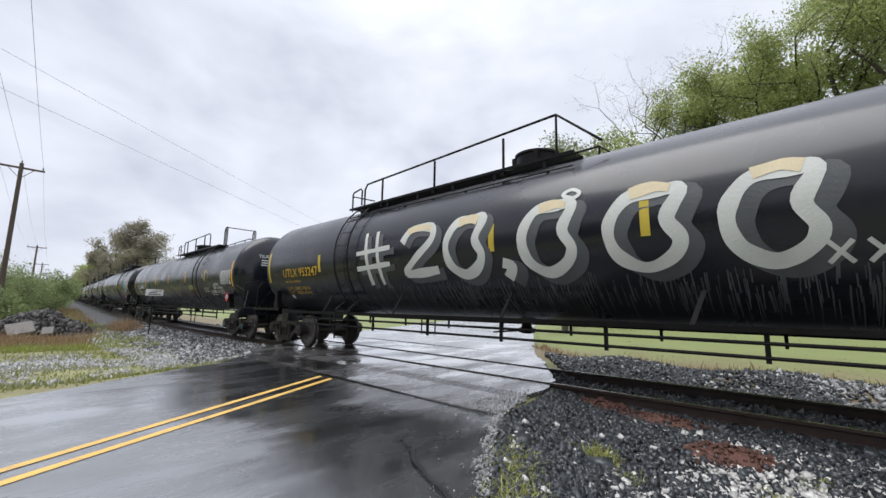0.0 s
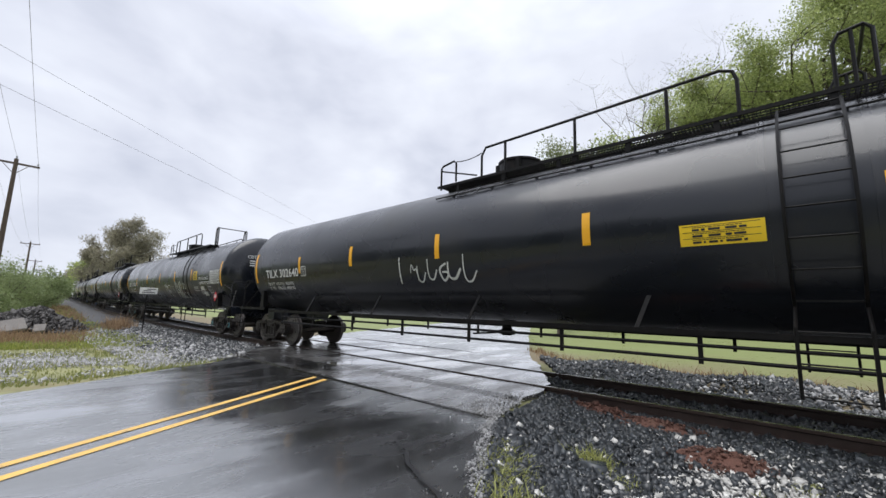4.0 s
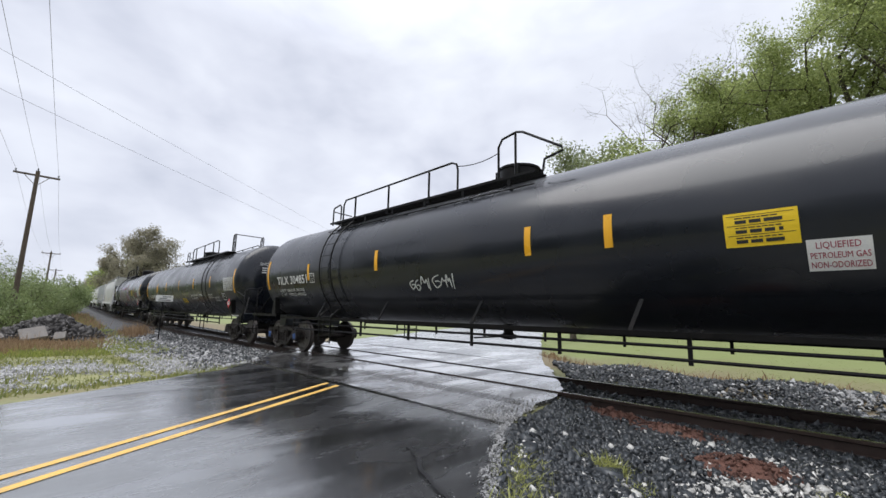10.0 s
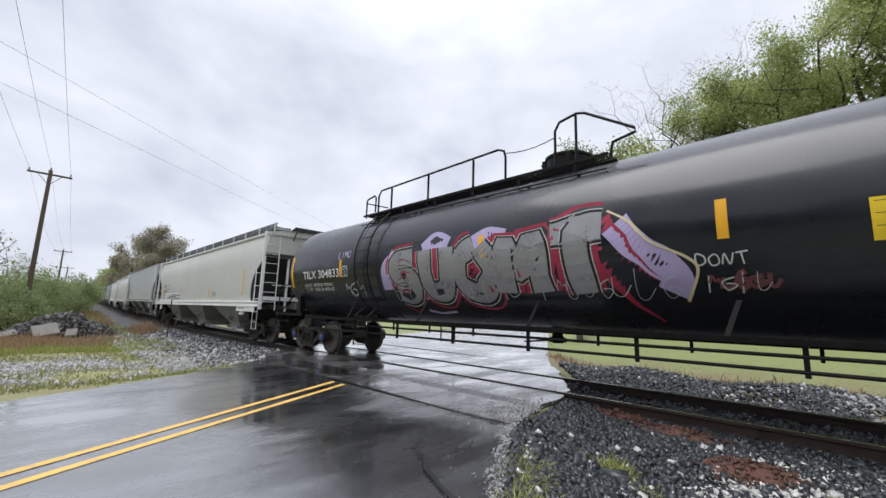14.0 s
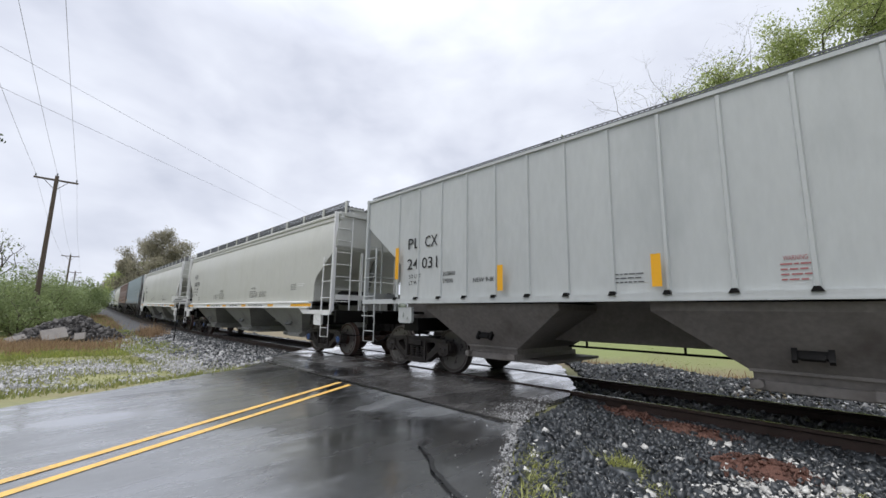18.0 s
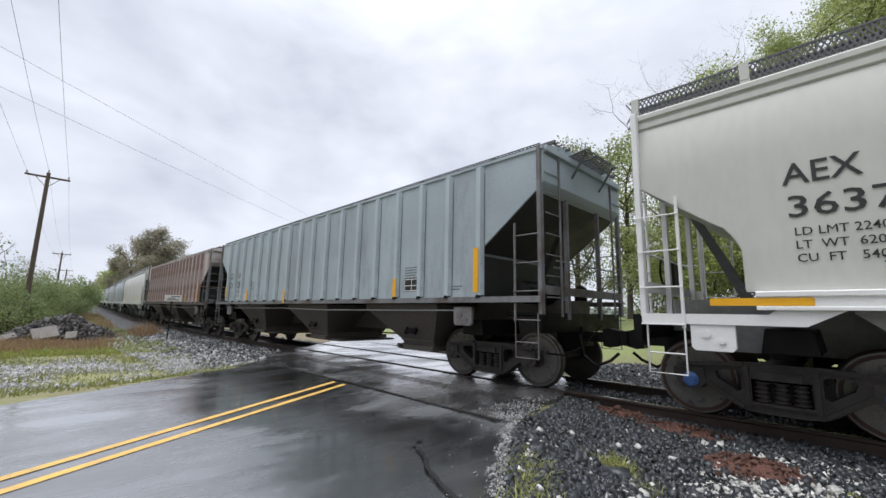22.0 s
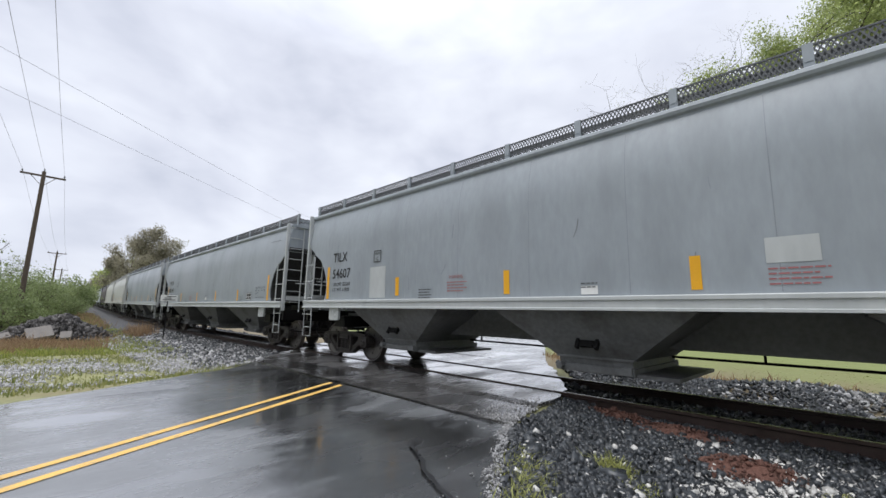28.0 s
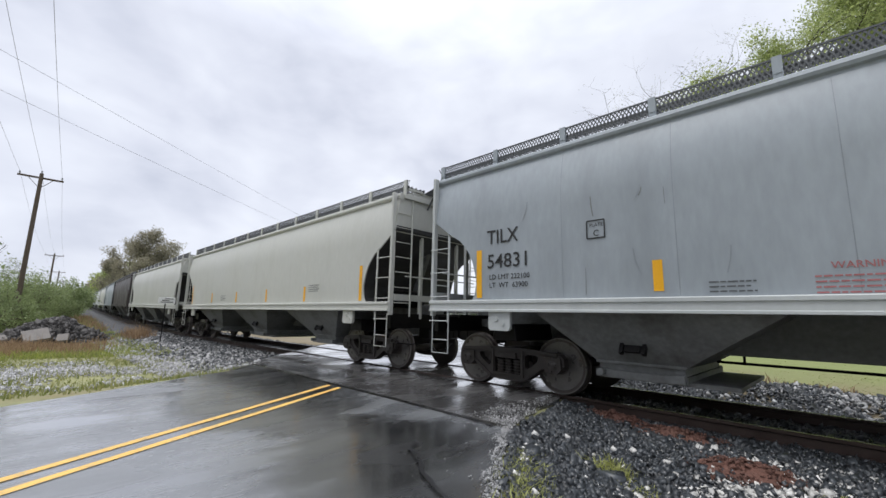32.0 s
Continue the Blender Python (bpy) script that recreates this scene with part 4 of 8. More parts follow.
def make_low_rail(x, y):
    """Short end rail at the walkway's trailing end, with its diagonal."""
    def make(bm):
        tube(bm, [(x, y, 3.78), (x, y, 4.26), (x + 0.05, y, 4.31), (x + 0.36, y, 4.36), (x + 0.42, y, 4.30), (x + 0.42, y, 3.9)], 0.022, 7)
        tube(bm, [(x + 0.02, y, 4.20), (x + 0.98, y, 3.92)], 0.016, 6)
    return make


def make_main_rail(x0, x1, y, tail):
    """The long handrail, bent down at both ends; tail: it slopes on to the walkway's end instead."""
    def make(bm):
        if tail:
            tube(bm, [(x0, y, 3.8), (x0, y, 4.3), (x0 + 0.1, y, 4.43), (x1, y, 4.60), (x1 + 0.75, y * 0.9, 3.95)], 0.024, 7)
            tube(bm, [(x1, y, 3.8), (x1, y, 4.6)], 0.022, 7)
        else:
            tube(bm, [(x0, y, 3.8), (x0, y, 4.3), (x0 + 0.1, y, 4.45), (x1 - 0.18, y, 4.52), (x1 - 0.04, y, 4.46), (x1, y, 4.32), (x1, y, 3.8)], 0.024, 7)
    return make


def make_rail_post(bm):
    tube(bm, [(0, 0, 3.74), (0, 0, 4.47)], 0.026, 7)
    box(bm, 0, 0, 3.78, 0.09, 0.08, 0.10)


def make_hoop_rail(bm):
    """The narrow hoop at the ladder's head."""
    tube(bm, [(0, 0, 3.75), (0, 0, 4.55), (0.06, 0, 4.68), (0.28, 0, 4.72), (0.35, 0, 4.64), (0.35, 0, 3.82)], 0.024, 7)
    tube(bm, [(0.17, 0, 3.78), (0.17, 0, 4.70)], 0.022, 7)


def make_hoop_bar(bm):
    tube(bm, [(0, -0.62, 0), (0, 0.62, 0)], 0.02, 7)


def make_slope_rail(bm):
    """The high rail beside the valve dome that slopes down and turns back to the walkway's end."""
    tube(bm, [(0, 0, 3.8), (0, 0, 4.52), (0.09, 0, 4.66), (0.42, 0, 4.72), (0.56, 0, 4.68), (1.36, 0, 4.16), (1.38, 0, 4.09), (1.02, 0, 4.02), (0.98, 0, 3.80)], 0.024, 7)
    tube(bm, [(0.40, 0, 3.8), (0.40, 0, 4.71)], 0.024, 7)


def make_chain(xa, za, xb, zb, y):
    """A slack chain between two rails."""
    def make(bm):
        tube(bm, [(xa + (xb - xa) * t, y, za + (zb - za) * t - 0.5 * t * (1 - t) * abs(xb - xa) * 0.5) for t in (0, 0.2, 0.4, 0.6, 0.8, 1)], 0.010, 5)
    return make


def make_strut(bm):
    """Flat bar from the side sill up to the tank's flank."""
    a, b = Vector((0, -1.335, 1.05)), Vector((0.13, -1.17, 1.49))
    rings = [[bm.verts.new(p + Vector((dx, dy, 0))) for dx, dy in ((-0.03, 0), (0.03, 0), (0.03, 0.02), (-0.03, 0.02))] for p in (a, b)]
    skin(bm, rings)


def add_top_rails(car, kind, a, b):
    """The platform's rails on both sides, of one of three patterns."""
    main = {"mid": (a + 1.15, 4.15), "end": (a + 0.6, -0.75), "tail": (a + 0.6, 0.92)}[kind]
    for y in (-0.93, 0.93):
        put("low_rail", kit("low_rail%.2f,%.2f" % (a, y), make_low_rail(a + 0.05, y), "soot", 40), car)
        put("handrail", kit("handrail%.2f,%.2f,%s" % (a, y, kind), make_main_rail(main[0], main[1], y, kind == "tail"), "soot", 40), car)
        n = {"mid": 3, "end": 3, "tail": 3}[kind]
        for i in range(n):
            put("rail_post", kit("rail_post", make_rail_post, "soot", 40), car, pose(main[0] + (main[1] - main[0]) * (i + 0.4) / n, y, 0.0))
        if kind == "mid":
            put("hoop_rail", kit("hoop_rail", make_hoop_rail, "soot", 40), car, pose(5.08, y * 0.67, 0))
        elif kind == "end" and y < 0:
            put("slope_rail", kit("slope_rail", make_slope_rail, "soot", 40), car, pose(0.34, y, 0))
            put("safety_chain", kit("chain_end", make_chain(main[1], 4.40, 0.34, 4.40, y), "soot", 40), car)
        if kind == "mid":
            put("safety_chain", kit("chain_mid%.2f" % y, make_chain(a + 0.47, 4.33, main[0], 4.36, y), "soot", 40), car)
    if kind == "mid":
        put("hoop_bar", kit("hoop_bar", make_hoop_bar, "soot", 40), car, pose(5.36, 0, 4.70))


def ladder_y(z):
    """How far out the tank's ladder stands at height z."""
    if z > 1.3:
        a = math.asin(min(0.97, max(-0.9, (z - TZ) / (TR + 0.14))))
        return (TR + 0.14) * math.cos(a)
    return TR + 0.02


def make_stiles(bm):
    zs = [0.42 + 3.3 * i / 14 for i in range(15)]
    for x in (-0.28, 0.28):
        tube(bm, [(x, -ladder_y(z), z) for z in zs], 0.019, 6)


def add_tank_ladder(car, x):
    for a in (0, 180):
        ob = put("ladder", kit("ladder", make_stiles, "soot", 40), car, pose(x, 0, 0, 0, 0, a))
        for i in range(11):
            z = 0.45 + 3.24 * i / 10
            put("rung", kit("rung", lambda bm: tube(bm, [(-0.28, 0, 0), (0.28, 0, 0)], 0.010, 6), "soot", 40), ob, pose(0, -ladder_y(z), z))


def mirrored(make):
    def made(bm):
        make(bm)
        bmesh.ops.scale(bm, vec=(1, -1, 1), verts=bm.verts[:])
    return made


def make_valve(bm):
    """Bottom outlet and brake rigging under the belly."""
    lathe(bm, [(0.74, 0.10), (0.78, 0.13), (0.84, 0.13), (0.88, 0.10), (0.94, 0.10), (1.02, 0.17)], "z", 14)
    box(bm, 0, 0, 0.80, 0.30, 0.12, 0.09)
    tube(bm, [(0, -0.1, 0.80), (0, -1.1, 0.80)], 0.016, 6)


def tank_car(spec, group):
    half = spec["half"]
    car = thing("tank_car", spec["label"], "tank car", group)
    body = 2 * (half - 1.42)
    put("tank", kit("tank%.1f" % body, make_tank(body), "black", 35), car, None, "glossy wet black steel tank")
    for s in (-1, 1):
        m = pose(s * half, 0, 0, 0, 0, 0 if s > 0 else 180)
        put("stub_sill", kit("stub_sill", make_stub, "black"), car, m)
        put("end_beam", kit("end_beam", make_end_beam, "black"), car, m)
        put("end_platform", kit("end_platform", make_end_platform, "soot"), car, m)
        put("bolster_web", kit("bolster_web", make_bolster_web, "black"), car, m)
        for f, flip in (("saddle", make_saddle), ("saddle_far", mirrored(make_saddle))):
            put("saddle", kit(f, flip, "soot"), car, m)
        for f, flip in (("end_sill", make_end_sill), ("end_sill_far", mirrored(make_end_sill))):
            put("end_sill", kit(f, flip, "soot"), car, m)
        for f, flip in (("end_step", make_end_step), ("end_step_far", mirrored(make_end_step))):
            put("step", kit(f, flip, "soot", 40), car, m)
        put("end_handrail", kit("end_handrail", make_end_rail, "soot", 40), car, m)
    add_ends(car, half)
    sets = []
    for s in (-1, 1):
        sets += add_truck(car, s * (half - 2.09), spec.get("cap", "truck"))
    span = 2 * (half - 3.3)
    for y in (-1.30, 1.30):
        for z in (0.88, 0.72):
            put("safety_rail", kit("safety_rail%.1f" % span, make_pipe(span), "soot"), car, pose(0, y, z))
        for i in range(9):
            put("rail_bracket", kit("rail_bracket", make_post, "soot"), car, pose(-span / 2 + span * i / 8, y, 0))
        put("side_sill", kit("side_sill%.1f" % span, lambda bm: box(bm, 0, 0, 0, span + 1.6, 0.05, 0.07), "soot"), car, pose(0, y * 1.03, 1.03))
    for a in (0, 180):
        for i in range(5):
            put("rail_strut", kit("rail_strut", make_strut, "soot"), car, pose(0, 0, 0, 0, 0, a) @ pose(-span / 2 + span * (i + 0.5) / 5, 0, 0))
    a, b, dome, lad = spec["top"]
    put("walkway", kit("walkway%.2f" % (b - a), make_walkway(b - a), "soot"), car, pose((a + b) / 2, -0.80, 3.83))
    put("walkway", kit("walkway%.2f" % (b - a), make_walkway(b - a), "soot"), car, pose((a + b) / 2, 0.80, 3.83, 0, 0, 180))
    put("pipe", kit("drip_pipe%.2f" % (b - a), make_drip_pipe(b - a), "soot", 40), car, pose((a + b) / 2, -1.03, 3.57))
    add_top_rails(car, spec.get("rails", "mid"), a, b)
    put("valve_dome", kit("valve_dome", make_dome, "soot", 35), car, pose(dome, 0, 0))
    add_tank_ladder(car, lad)
    for x in (lad - 0.45, lad + 0.45):
        put("tank_band", kit("tank_band", lambda bm: hoop(bm, 0, 0.006, 0.07), "black", 35), car, pose(x, 0, 0))
    put("outlet_valve", kit("outlet_valve", make_valve, "soot"), car, pose(dome - 0.3, 0, 0))
    if spec.get("detail", True):
        tank_marks(car, spec)
    return car, sets


def tank_marks(car, spec):
    half = spec["half"]
    tape = spec.get("tape", "reflect")
    e = half - 1.55
    # upright reflector strips
    for x in (-e, e):
        paint("reflector_strip", grid_patch(x - 0.06, x + 0.06, 1.92, 2.85), tank_side, tape, car, 0.008)
    for x in spec.get("strips", (-3.6, -0.7, 2.3, 5.35)):
        paint("reflector_strip", grid_patch(x - 0.06, x + 0.06, 2.2, 2.68), tank_side, tape, car, 0.008)
    # reporting mark near the trailing end
    ink = spec.get("ink", "white")
    x0 = -half + spec.get("mark_at", 2.29)
    zt = spec.get("mark_z", 2.05)
    paint("reporting_mark", shifted(letters(spec["mark"], spec.get("mark_h", 0.235), 1.5, spec.get("mark_w", 2.06)), x0, zt), tank_side, ink, car)
    for k, line in enumerate(spec.get("weights", ())):
        paint("weight_stencil", shifted(letters(line, 0.085, 0.8, spec.get("weight_w", 1.62)), x0 + 0.06, zt - spec.get("weight_drop", 0.225) - 0.125 * k), tank_side, ink, car)
    box_u = x0 + spec.get("plate_at", 2.22)
    if spec.get("plate", True):
        frame_shapes = [ribbon([(box_u, zt + 0.0), (box_u + 0.25, zt)], 0.018), ribbon([(box_u, zt + 0.25), (box_u + 0.25, zt + 0.25)], 0.018),
                        ribbon([(box_u, zt), (box_u, zt + 0.25)], 0.018), ribbon([(box_u + 0.25, zt), (box_u + 0.25, zt + 0.25)], 0.018),
                        shifted(letters("PLATE", 0.05, 0.8), box_u + 0.04, zt + 0.16), shifted(letters("C", 0.09, 0.8), box_u + 0.09, zt + 0.03)]
        paint("plate_box", merged(frame_shapes), tank_side, ink, car)
    paint("reflector_strip", grid_patch(box_u - 0.14, box_u - 0.03, 2.12, 2.58), tank_side, tape, car, 0.008)
    # qualification table and small notices near the leading end
    t0, t1 = e - 1.22, e - 0.14
    rows = []
    for k in range(7):
        rows.append(ribbon([(t0, 2.02 + 0.085 * k), (t1, 2.02 + 0.085 * k)], 0.012))
    for u in (t0, t0 + 0.45, t0 + 0.62, t0 + 0.78, t0 + 0.93, t1):
        rows.append(ribbon([(u, 2.02), (u, 2.53)], 0.012))
    for k in range(6):
        for u, w in ((t0 + 0.04, 0.36), (t0 + 0.48, 0.1), (t0 + 0.65, 0.09), (t0 + 0.81, 0.08), (t0 + 0.96, 0.08)):
            rows.append(grid_patch(u, u + w, 2.045 + 0.085 * k, 2.08 + 0.085 * k, 1, 1))
    paint("inspection_table", merged(rows), tank_side, "white", car)
    small = [grid_patch(e - 1.55, e - 1.15, 1.66, 1.68, 1, 1), grid_patch(e - 1.55, e - 1.15, 1.90, 1.92, 1, 1), grid_patch(e - 1.55, e - 1.53, 1.66, 1.92, 1, 1), grid_patch(e - 1.17, e - 1.15, 1.66, 1.92, 1, 1), grid_patch(e - 1.36, e - 1.34, 1.68, 1.90, 1, 1)]
    paint("notice_box", merged(small), tank_side, "white", car)
    for u, z in spec.get("notes", ((e - 3.4, 1.75), (e - 2.6, 1.62))):
        paint("fine_print", merged([print_line(u, z + 0.07 * k, 0.62 - 0.1 * (k % 2), 0.026, k + 3) for k in range(3)]), tank_side, "white", car)
    # hazard placards: on the side and on the head
    if spec.get("placard", True):
        c = e - 0.42
        d = 0.20
        diamond = ([(c - d, 1.52), (c, 1.52 - d), (c + d, 1.52), (c, 1.52 + d), (c, 1.52)], [(0, 1, 4), (1, 2, 4), (2, 3, 4), (3, 0, 4)])
        pl = paint("hazard_placard", diamond, lambda u, v, lift: (u, -1.42 - lift, v), "red", car, 0.012, "red diamond hazard placard")
        paint("placard_number", merged([grid_patch(c - 0.12, c + 0.12, 1.46, 1.58, 1, 1)]), lambda u, v, lift: (u, -1.42 - lift, v), "white", pl, 0.016)
        paint("placard_digits", shifted(letters("1075", 0.085, 1), c - 0.115, 1.478), lambda u, v, lift: (u, -1.42 - lift, v), "blackink", pl, 0.020)
        bm = bmesh.new()
        box(bm, c, -1.412, 1.52, 0.30, 0.012, 0.30, Euler((0, radians(45), 0)).to_matrix())
        box(bm, c, -1.30, 1.42, 0.05, 0.22, 0.03)
        put("placard_holder", mesh_of("placard_holder", bm, M["soot"]), car)
        xh = half - 0.74
        flat = lambda u, v, lift: (xh + lift, 0.95 + u, v)
        front = paint("hazard_placard", ([(-d, 1.50), (0, 1.50 - d), (d, 1.50), (0, 1.50 + d), (0, 1.50)], [(0, 1, 4), (1, 2, 4), (2, 3, 4), (3, 0, 4)]), flat, "red", car, 0.012, "red diamond hazard placard")
        paint("placard_number", grid_patch(-0.12, 0.12, 1.44, 1.56, 1, 1), flat, "white", front, 0.016)
        paint("placard_digits", shifted(letters("1075", 0.085, 1), -0.115, 1.458), flat, "blackink", front, 0.020)
        bm = bmesh.new()
        box(bm, xh, 0.95, 1.50, 0.012, 0.30, 0.30, Euler((radians(45), 0, 0)).to_matrix())
        box(bm, xh - 0.12, 0.95, 1.40, 0.24, 0.05, 0.03)
        put("placard_holder", mesh_of("placard_holder", bm, M["soot"]), car)
    head = lambda u, v, lift: (half - 1.42 + 0.50 - 0.10 * ((u * u + (v - TZ) ** 2) / 1.2) + lift, u, v)
    lines = [shifted(letters(spec["mark"], 0.12, 1.0), -0.75, 3.02)] + [grid_patch(-0.66, -0.66 + w, 2.9 - 0.09 * k, 2.94 - 0.09 * k, 4, 1) for k, w in enumerate((0.6, 0.42, 0.52))]
    paint("head_mark", merged(lines), head, ink, car, 0.03)
    paint("sill_stencil", shifted(letters("2 INCH HF COMP SHOES", 0.05, 0.6), half - 1.5, 1.035), lambda u, v, lift: (u, -1.432 - lift, v), "white", car, 0.006)
    for kind, args in spec.get("extra", ()):
        kind(car, *args)


def sticker(car, u, z, w, h, mat="sticker", lines=3):
    s = paint("notice", grid_patch(u, u + w, z, z + h, 2, 4), tank_side, mat, car, 0.010, {"sticker": "yellow warning notice", "palenote": "faded yellow notice", "sign": "white warning notice", "teal": "teal paint patch", "red": "faded red notice"}.get(mat, "painted-over patch"))
    if lines:
        ink = "blackink" if mat != "red" else "white"
        for k in range(lines):
            low, step = z + h * (0.06 + 0.86 * k / lines), h * 0.86 / lines
            for a, b in ((0.16, 0.32), (0.36, 0.52), (0.56, 0.80)):
                paint("notice_print", print_line(u + w * a, low + step * 0.16, w * (b - a), step * 0.34, k + int(a * 100)), tank_side, ink, s, 0.014)
            paint("small_print", print_line(u + w * 0.16, low + step * 0.66, w * 0.62, step * 0.11, k), tank_side, ink, s, 0.014)
            paint("ruled_line", grid_patch(u + w * 0.04, u + w * 0.95, low + step * 0.93, low + step * 0.93 + 0.006, 6, 1), tank_side, ink, s, 0.014)


def brushed(car, u, z, w, h, mat="teal"):
    """Paint rolled on in overlapping uneven strokes."""
    rnd = random.Random(8)
    shapes = []
    for k in range(6):
        v = z + h * k / 5
        shapes.append(ribbon([(u + rnd.uniform(-0.08, 0.1), v + rnd.uniform(-0.02, 0.02)), (u + w * 0.5, v + rnd.uniform(-0.02, 0.02)), (u + w + rnd.uniform(-0.12, 0.08), v + rnd.uniform(-0.02, 0.02))], h / 4, False, 0.5, k))
    for k, s in enumerate(shapes):
        paint("brushed_patch", s, tank_side, mat, car, 0.009 + 0.0006 * k, "teal paint rolled on unevenly")


def emblem(car, u, z):
    """A small outlined diamond."""
    corners = [(u - 0.12, z), (u, z + 0.075), (u + 0.12, z), (u, z - 0.075)]
    paint("emblem", merged([ribbon([corners[k - 1], corners[k]], 0.014) for k in range(4)] + [ribbon([(u - 0.05, z), (u + 0.05, z)], 0.03)]), tank_side, "white", car, 0.010, "small white diamond emblem")


def words(car, text, u, z, h, mat="white", bold=1.0, wide=0.0):
    paint("stencil", shifted(letters(text, h, bold, wide), u, z), tank_side, mat, car)


def scrawl(car, u, z, w, h, seed, mat="graf_white", width=0.035):
    """A quick spray tag: looping letters without meaning."""
    rnd = random.Random(seed)
    shapes, x = [], u
    while x < u + w:
        step = h * rnd.uniform(0.35, 0.75)
        kind = rnd.choice(("loop", "hook", "bar", "wave", "loop"))
        low, high = z + h * rnd.uniform(0, 0.15), z + h * rnd.uniform(0.65, 1)
        if kind == "loop":
            p = [(x + step * 0.9, high), (x + step * 0.2, high * 0.8 + low * 0.2), (x, (low + high) / 2), (x + step * 0.35, low), (x + step, low + h * 0.2), (x + step * 0.8, (low + high) / 2), (x + step * 0.3, (low + high) / 2)]
        elif kind == "hook":
            p = [(x + step * 0.1, high), (x + step * 0.05, low + 0.1 * h), (x + step * 0.5, low), (x + step, low + 0.35 * h)]
        elif kind == "bar":
            p = [(x + step * 0.3, high + 0.1 * h), (x + step * 0.15, low - 0.12 * h)]
        else:
            p = [(x, low + 0.3 * h), (x + step * 0.3, high), (x + step * 0.6, low + 0.4 * h), (x + step, high * 0.7 + low * 0.3), (x + step * 1.1, low)]
        shapes.append(ribbon(p, width * rnd.uniform(0.7, 1.2), False, 0.5, seed))
        x += step * rnd.uniform(1.0, 1.35)
    paint("spray_tag", merged(shapes), tank_side, mat, car, 0.011, "loose spray-painted tag")


STROKES = {
    "T": [[(0.0, 0.9), (1.0, 1.0)], [(0.45, 0.95), (0.6, 0.0)]],
    "M": [[(0.0, 0.0), (0.2, 1.0), (0.5, 0.35), (0.75, 0.95), (1.0, 0.0)]],
    "Z": [[(0.1, 0.95), (0.9, 0.9), (0.3, 0.45), (0.6, 0.0), (1.1, 0.05)]],
    "N": [[(0.0, 0.05), (0.25, 0.95), (0.65, 0.05), (1.0, 1.0)]],
    "A": [[(0.0, 0.0), (0.45, 1.0), (0.7, 0.7), (1.0, 0.0)], [(0.1, 0.35), (0.9, 0.35)]],
    "W": [[(0.0, 1.0), (0.3, 0.0), (0.5, 0.6), (0.75, 0.0), (1.0, 1.0)]],
    "R": [[(0.1, 0.0), (0.05, 0.9), (0.5, 1.05), (0.8, 0.8), (0.2, 0.45), (0.6, 0.2), (1.1, 0.0)]],
    "S": [[(0.9, 0.9), (0.3, 1.0), (0.15, 0.65), (0.8, 0.4), (0.6, 0.02), (0.05, 0.1)]],
    "P": [[(0.15, 0.0), (0.1, 0.95), (0.75, 0.95), (0.8, 0.6), (0.15, 0.45)]],
    "K": [[(0.1, 1.0), (0.1, 0.0)], [(0.9, 1.0), (0.15, 0.45), (1.0, 0.0)]],
    "D": [[(0.1, 0.0), (0.1, 1.0), (0.8, 0.8), (0.85, 0.25), (0.1, 0.0)]],
    "O": [[(0.5, 1.0), (0.05, 0.6), (0.3, 0.0), (0.9, 0.2), (0.85, 0.8), (0.5, 1.0)]],
    "2": [[(0.05, 0.75), (0.5, 1.0), (0.85, 0.7), (0.1, 0.05), (1.0, 0.1)]],
    "1": [[(0.2, 0.7), (0.6, 1.0), (0.6, 0.0)], [(0.1, 0.0), (1.0, 0.05)]],
    "L": [[(0.1, 1.0), (0.1, 0.0), (0.9, 0.05)]],
    "I": [[(0.5, 1.0), (0.5, 0.0)]],
}


def sprayed(car, text, u, z, w, h, width=0.03, mat="graf_white", lean=0.0):
    """A word sprayed by hand, letter by letter."""
    step = w / len(text)
    for i, ch in enumerate(text):
        shapes = [ribbon([(u + step * i + (0.04 + 0.86 * a) * step + lean * b * h, z + b * h * (1 + 0.06 * math.sin(5 * i))) for a, b in line], width, False, 0.5, i) for line in STROKES[ch]]
        paint("sprayed_letter", merged(shapes), tank_side, mat, car, 0.0105 + 0.0002 * i, "thin spray-painted letter")


def glyph(ch, u, z, w, h):
    """Fat freehand numerals as stroke lines."""
    pts = {
        "0": ([(0.72, 1.0), (0.3, 0.96), (0.03, 0.6), (0.12, 0.2), (0.5, 0.0), (0.86, 0.12), (0.99, 0.34), (0.84, 0.62), (1.02, 0.98)], True),
        "2": ([(0.02, 0.72), (0.25, 0.98), (0.8, 0.98), (0.85, 0.72), (0.4, 0.36), (0.1, 0.08), (0.5, 0.06), (1.0, 0.1)], False),
    }
    p, closed = pts[ch]
    return [(u + a * w, z + b * h) for a, b in p], closed


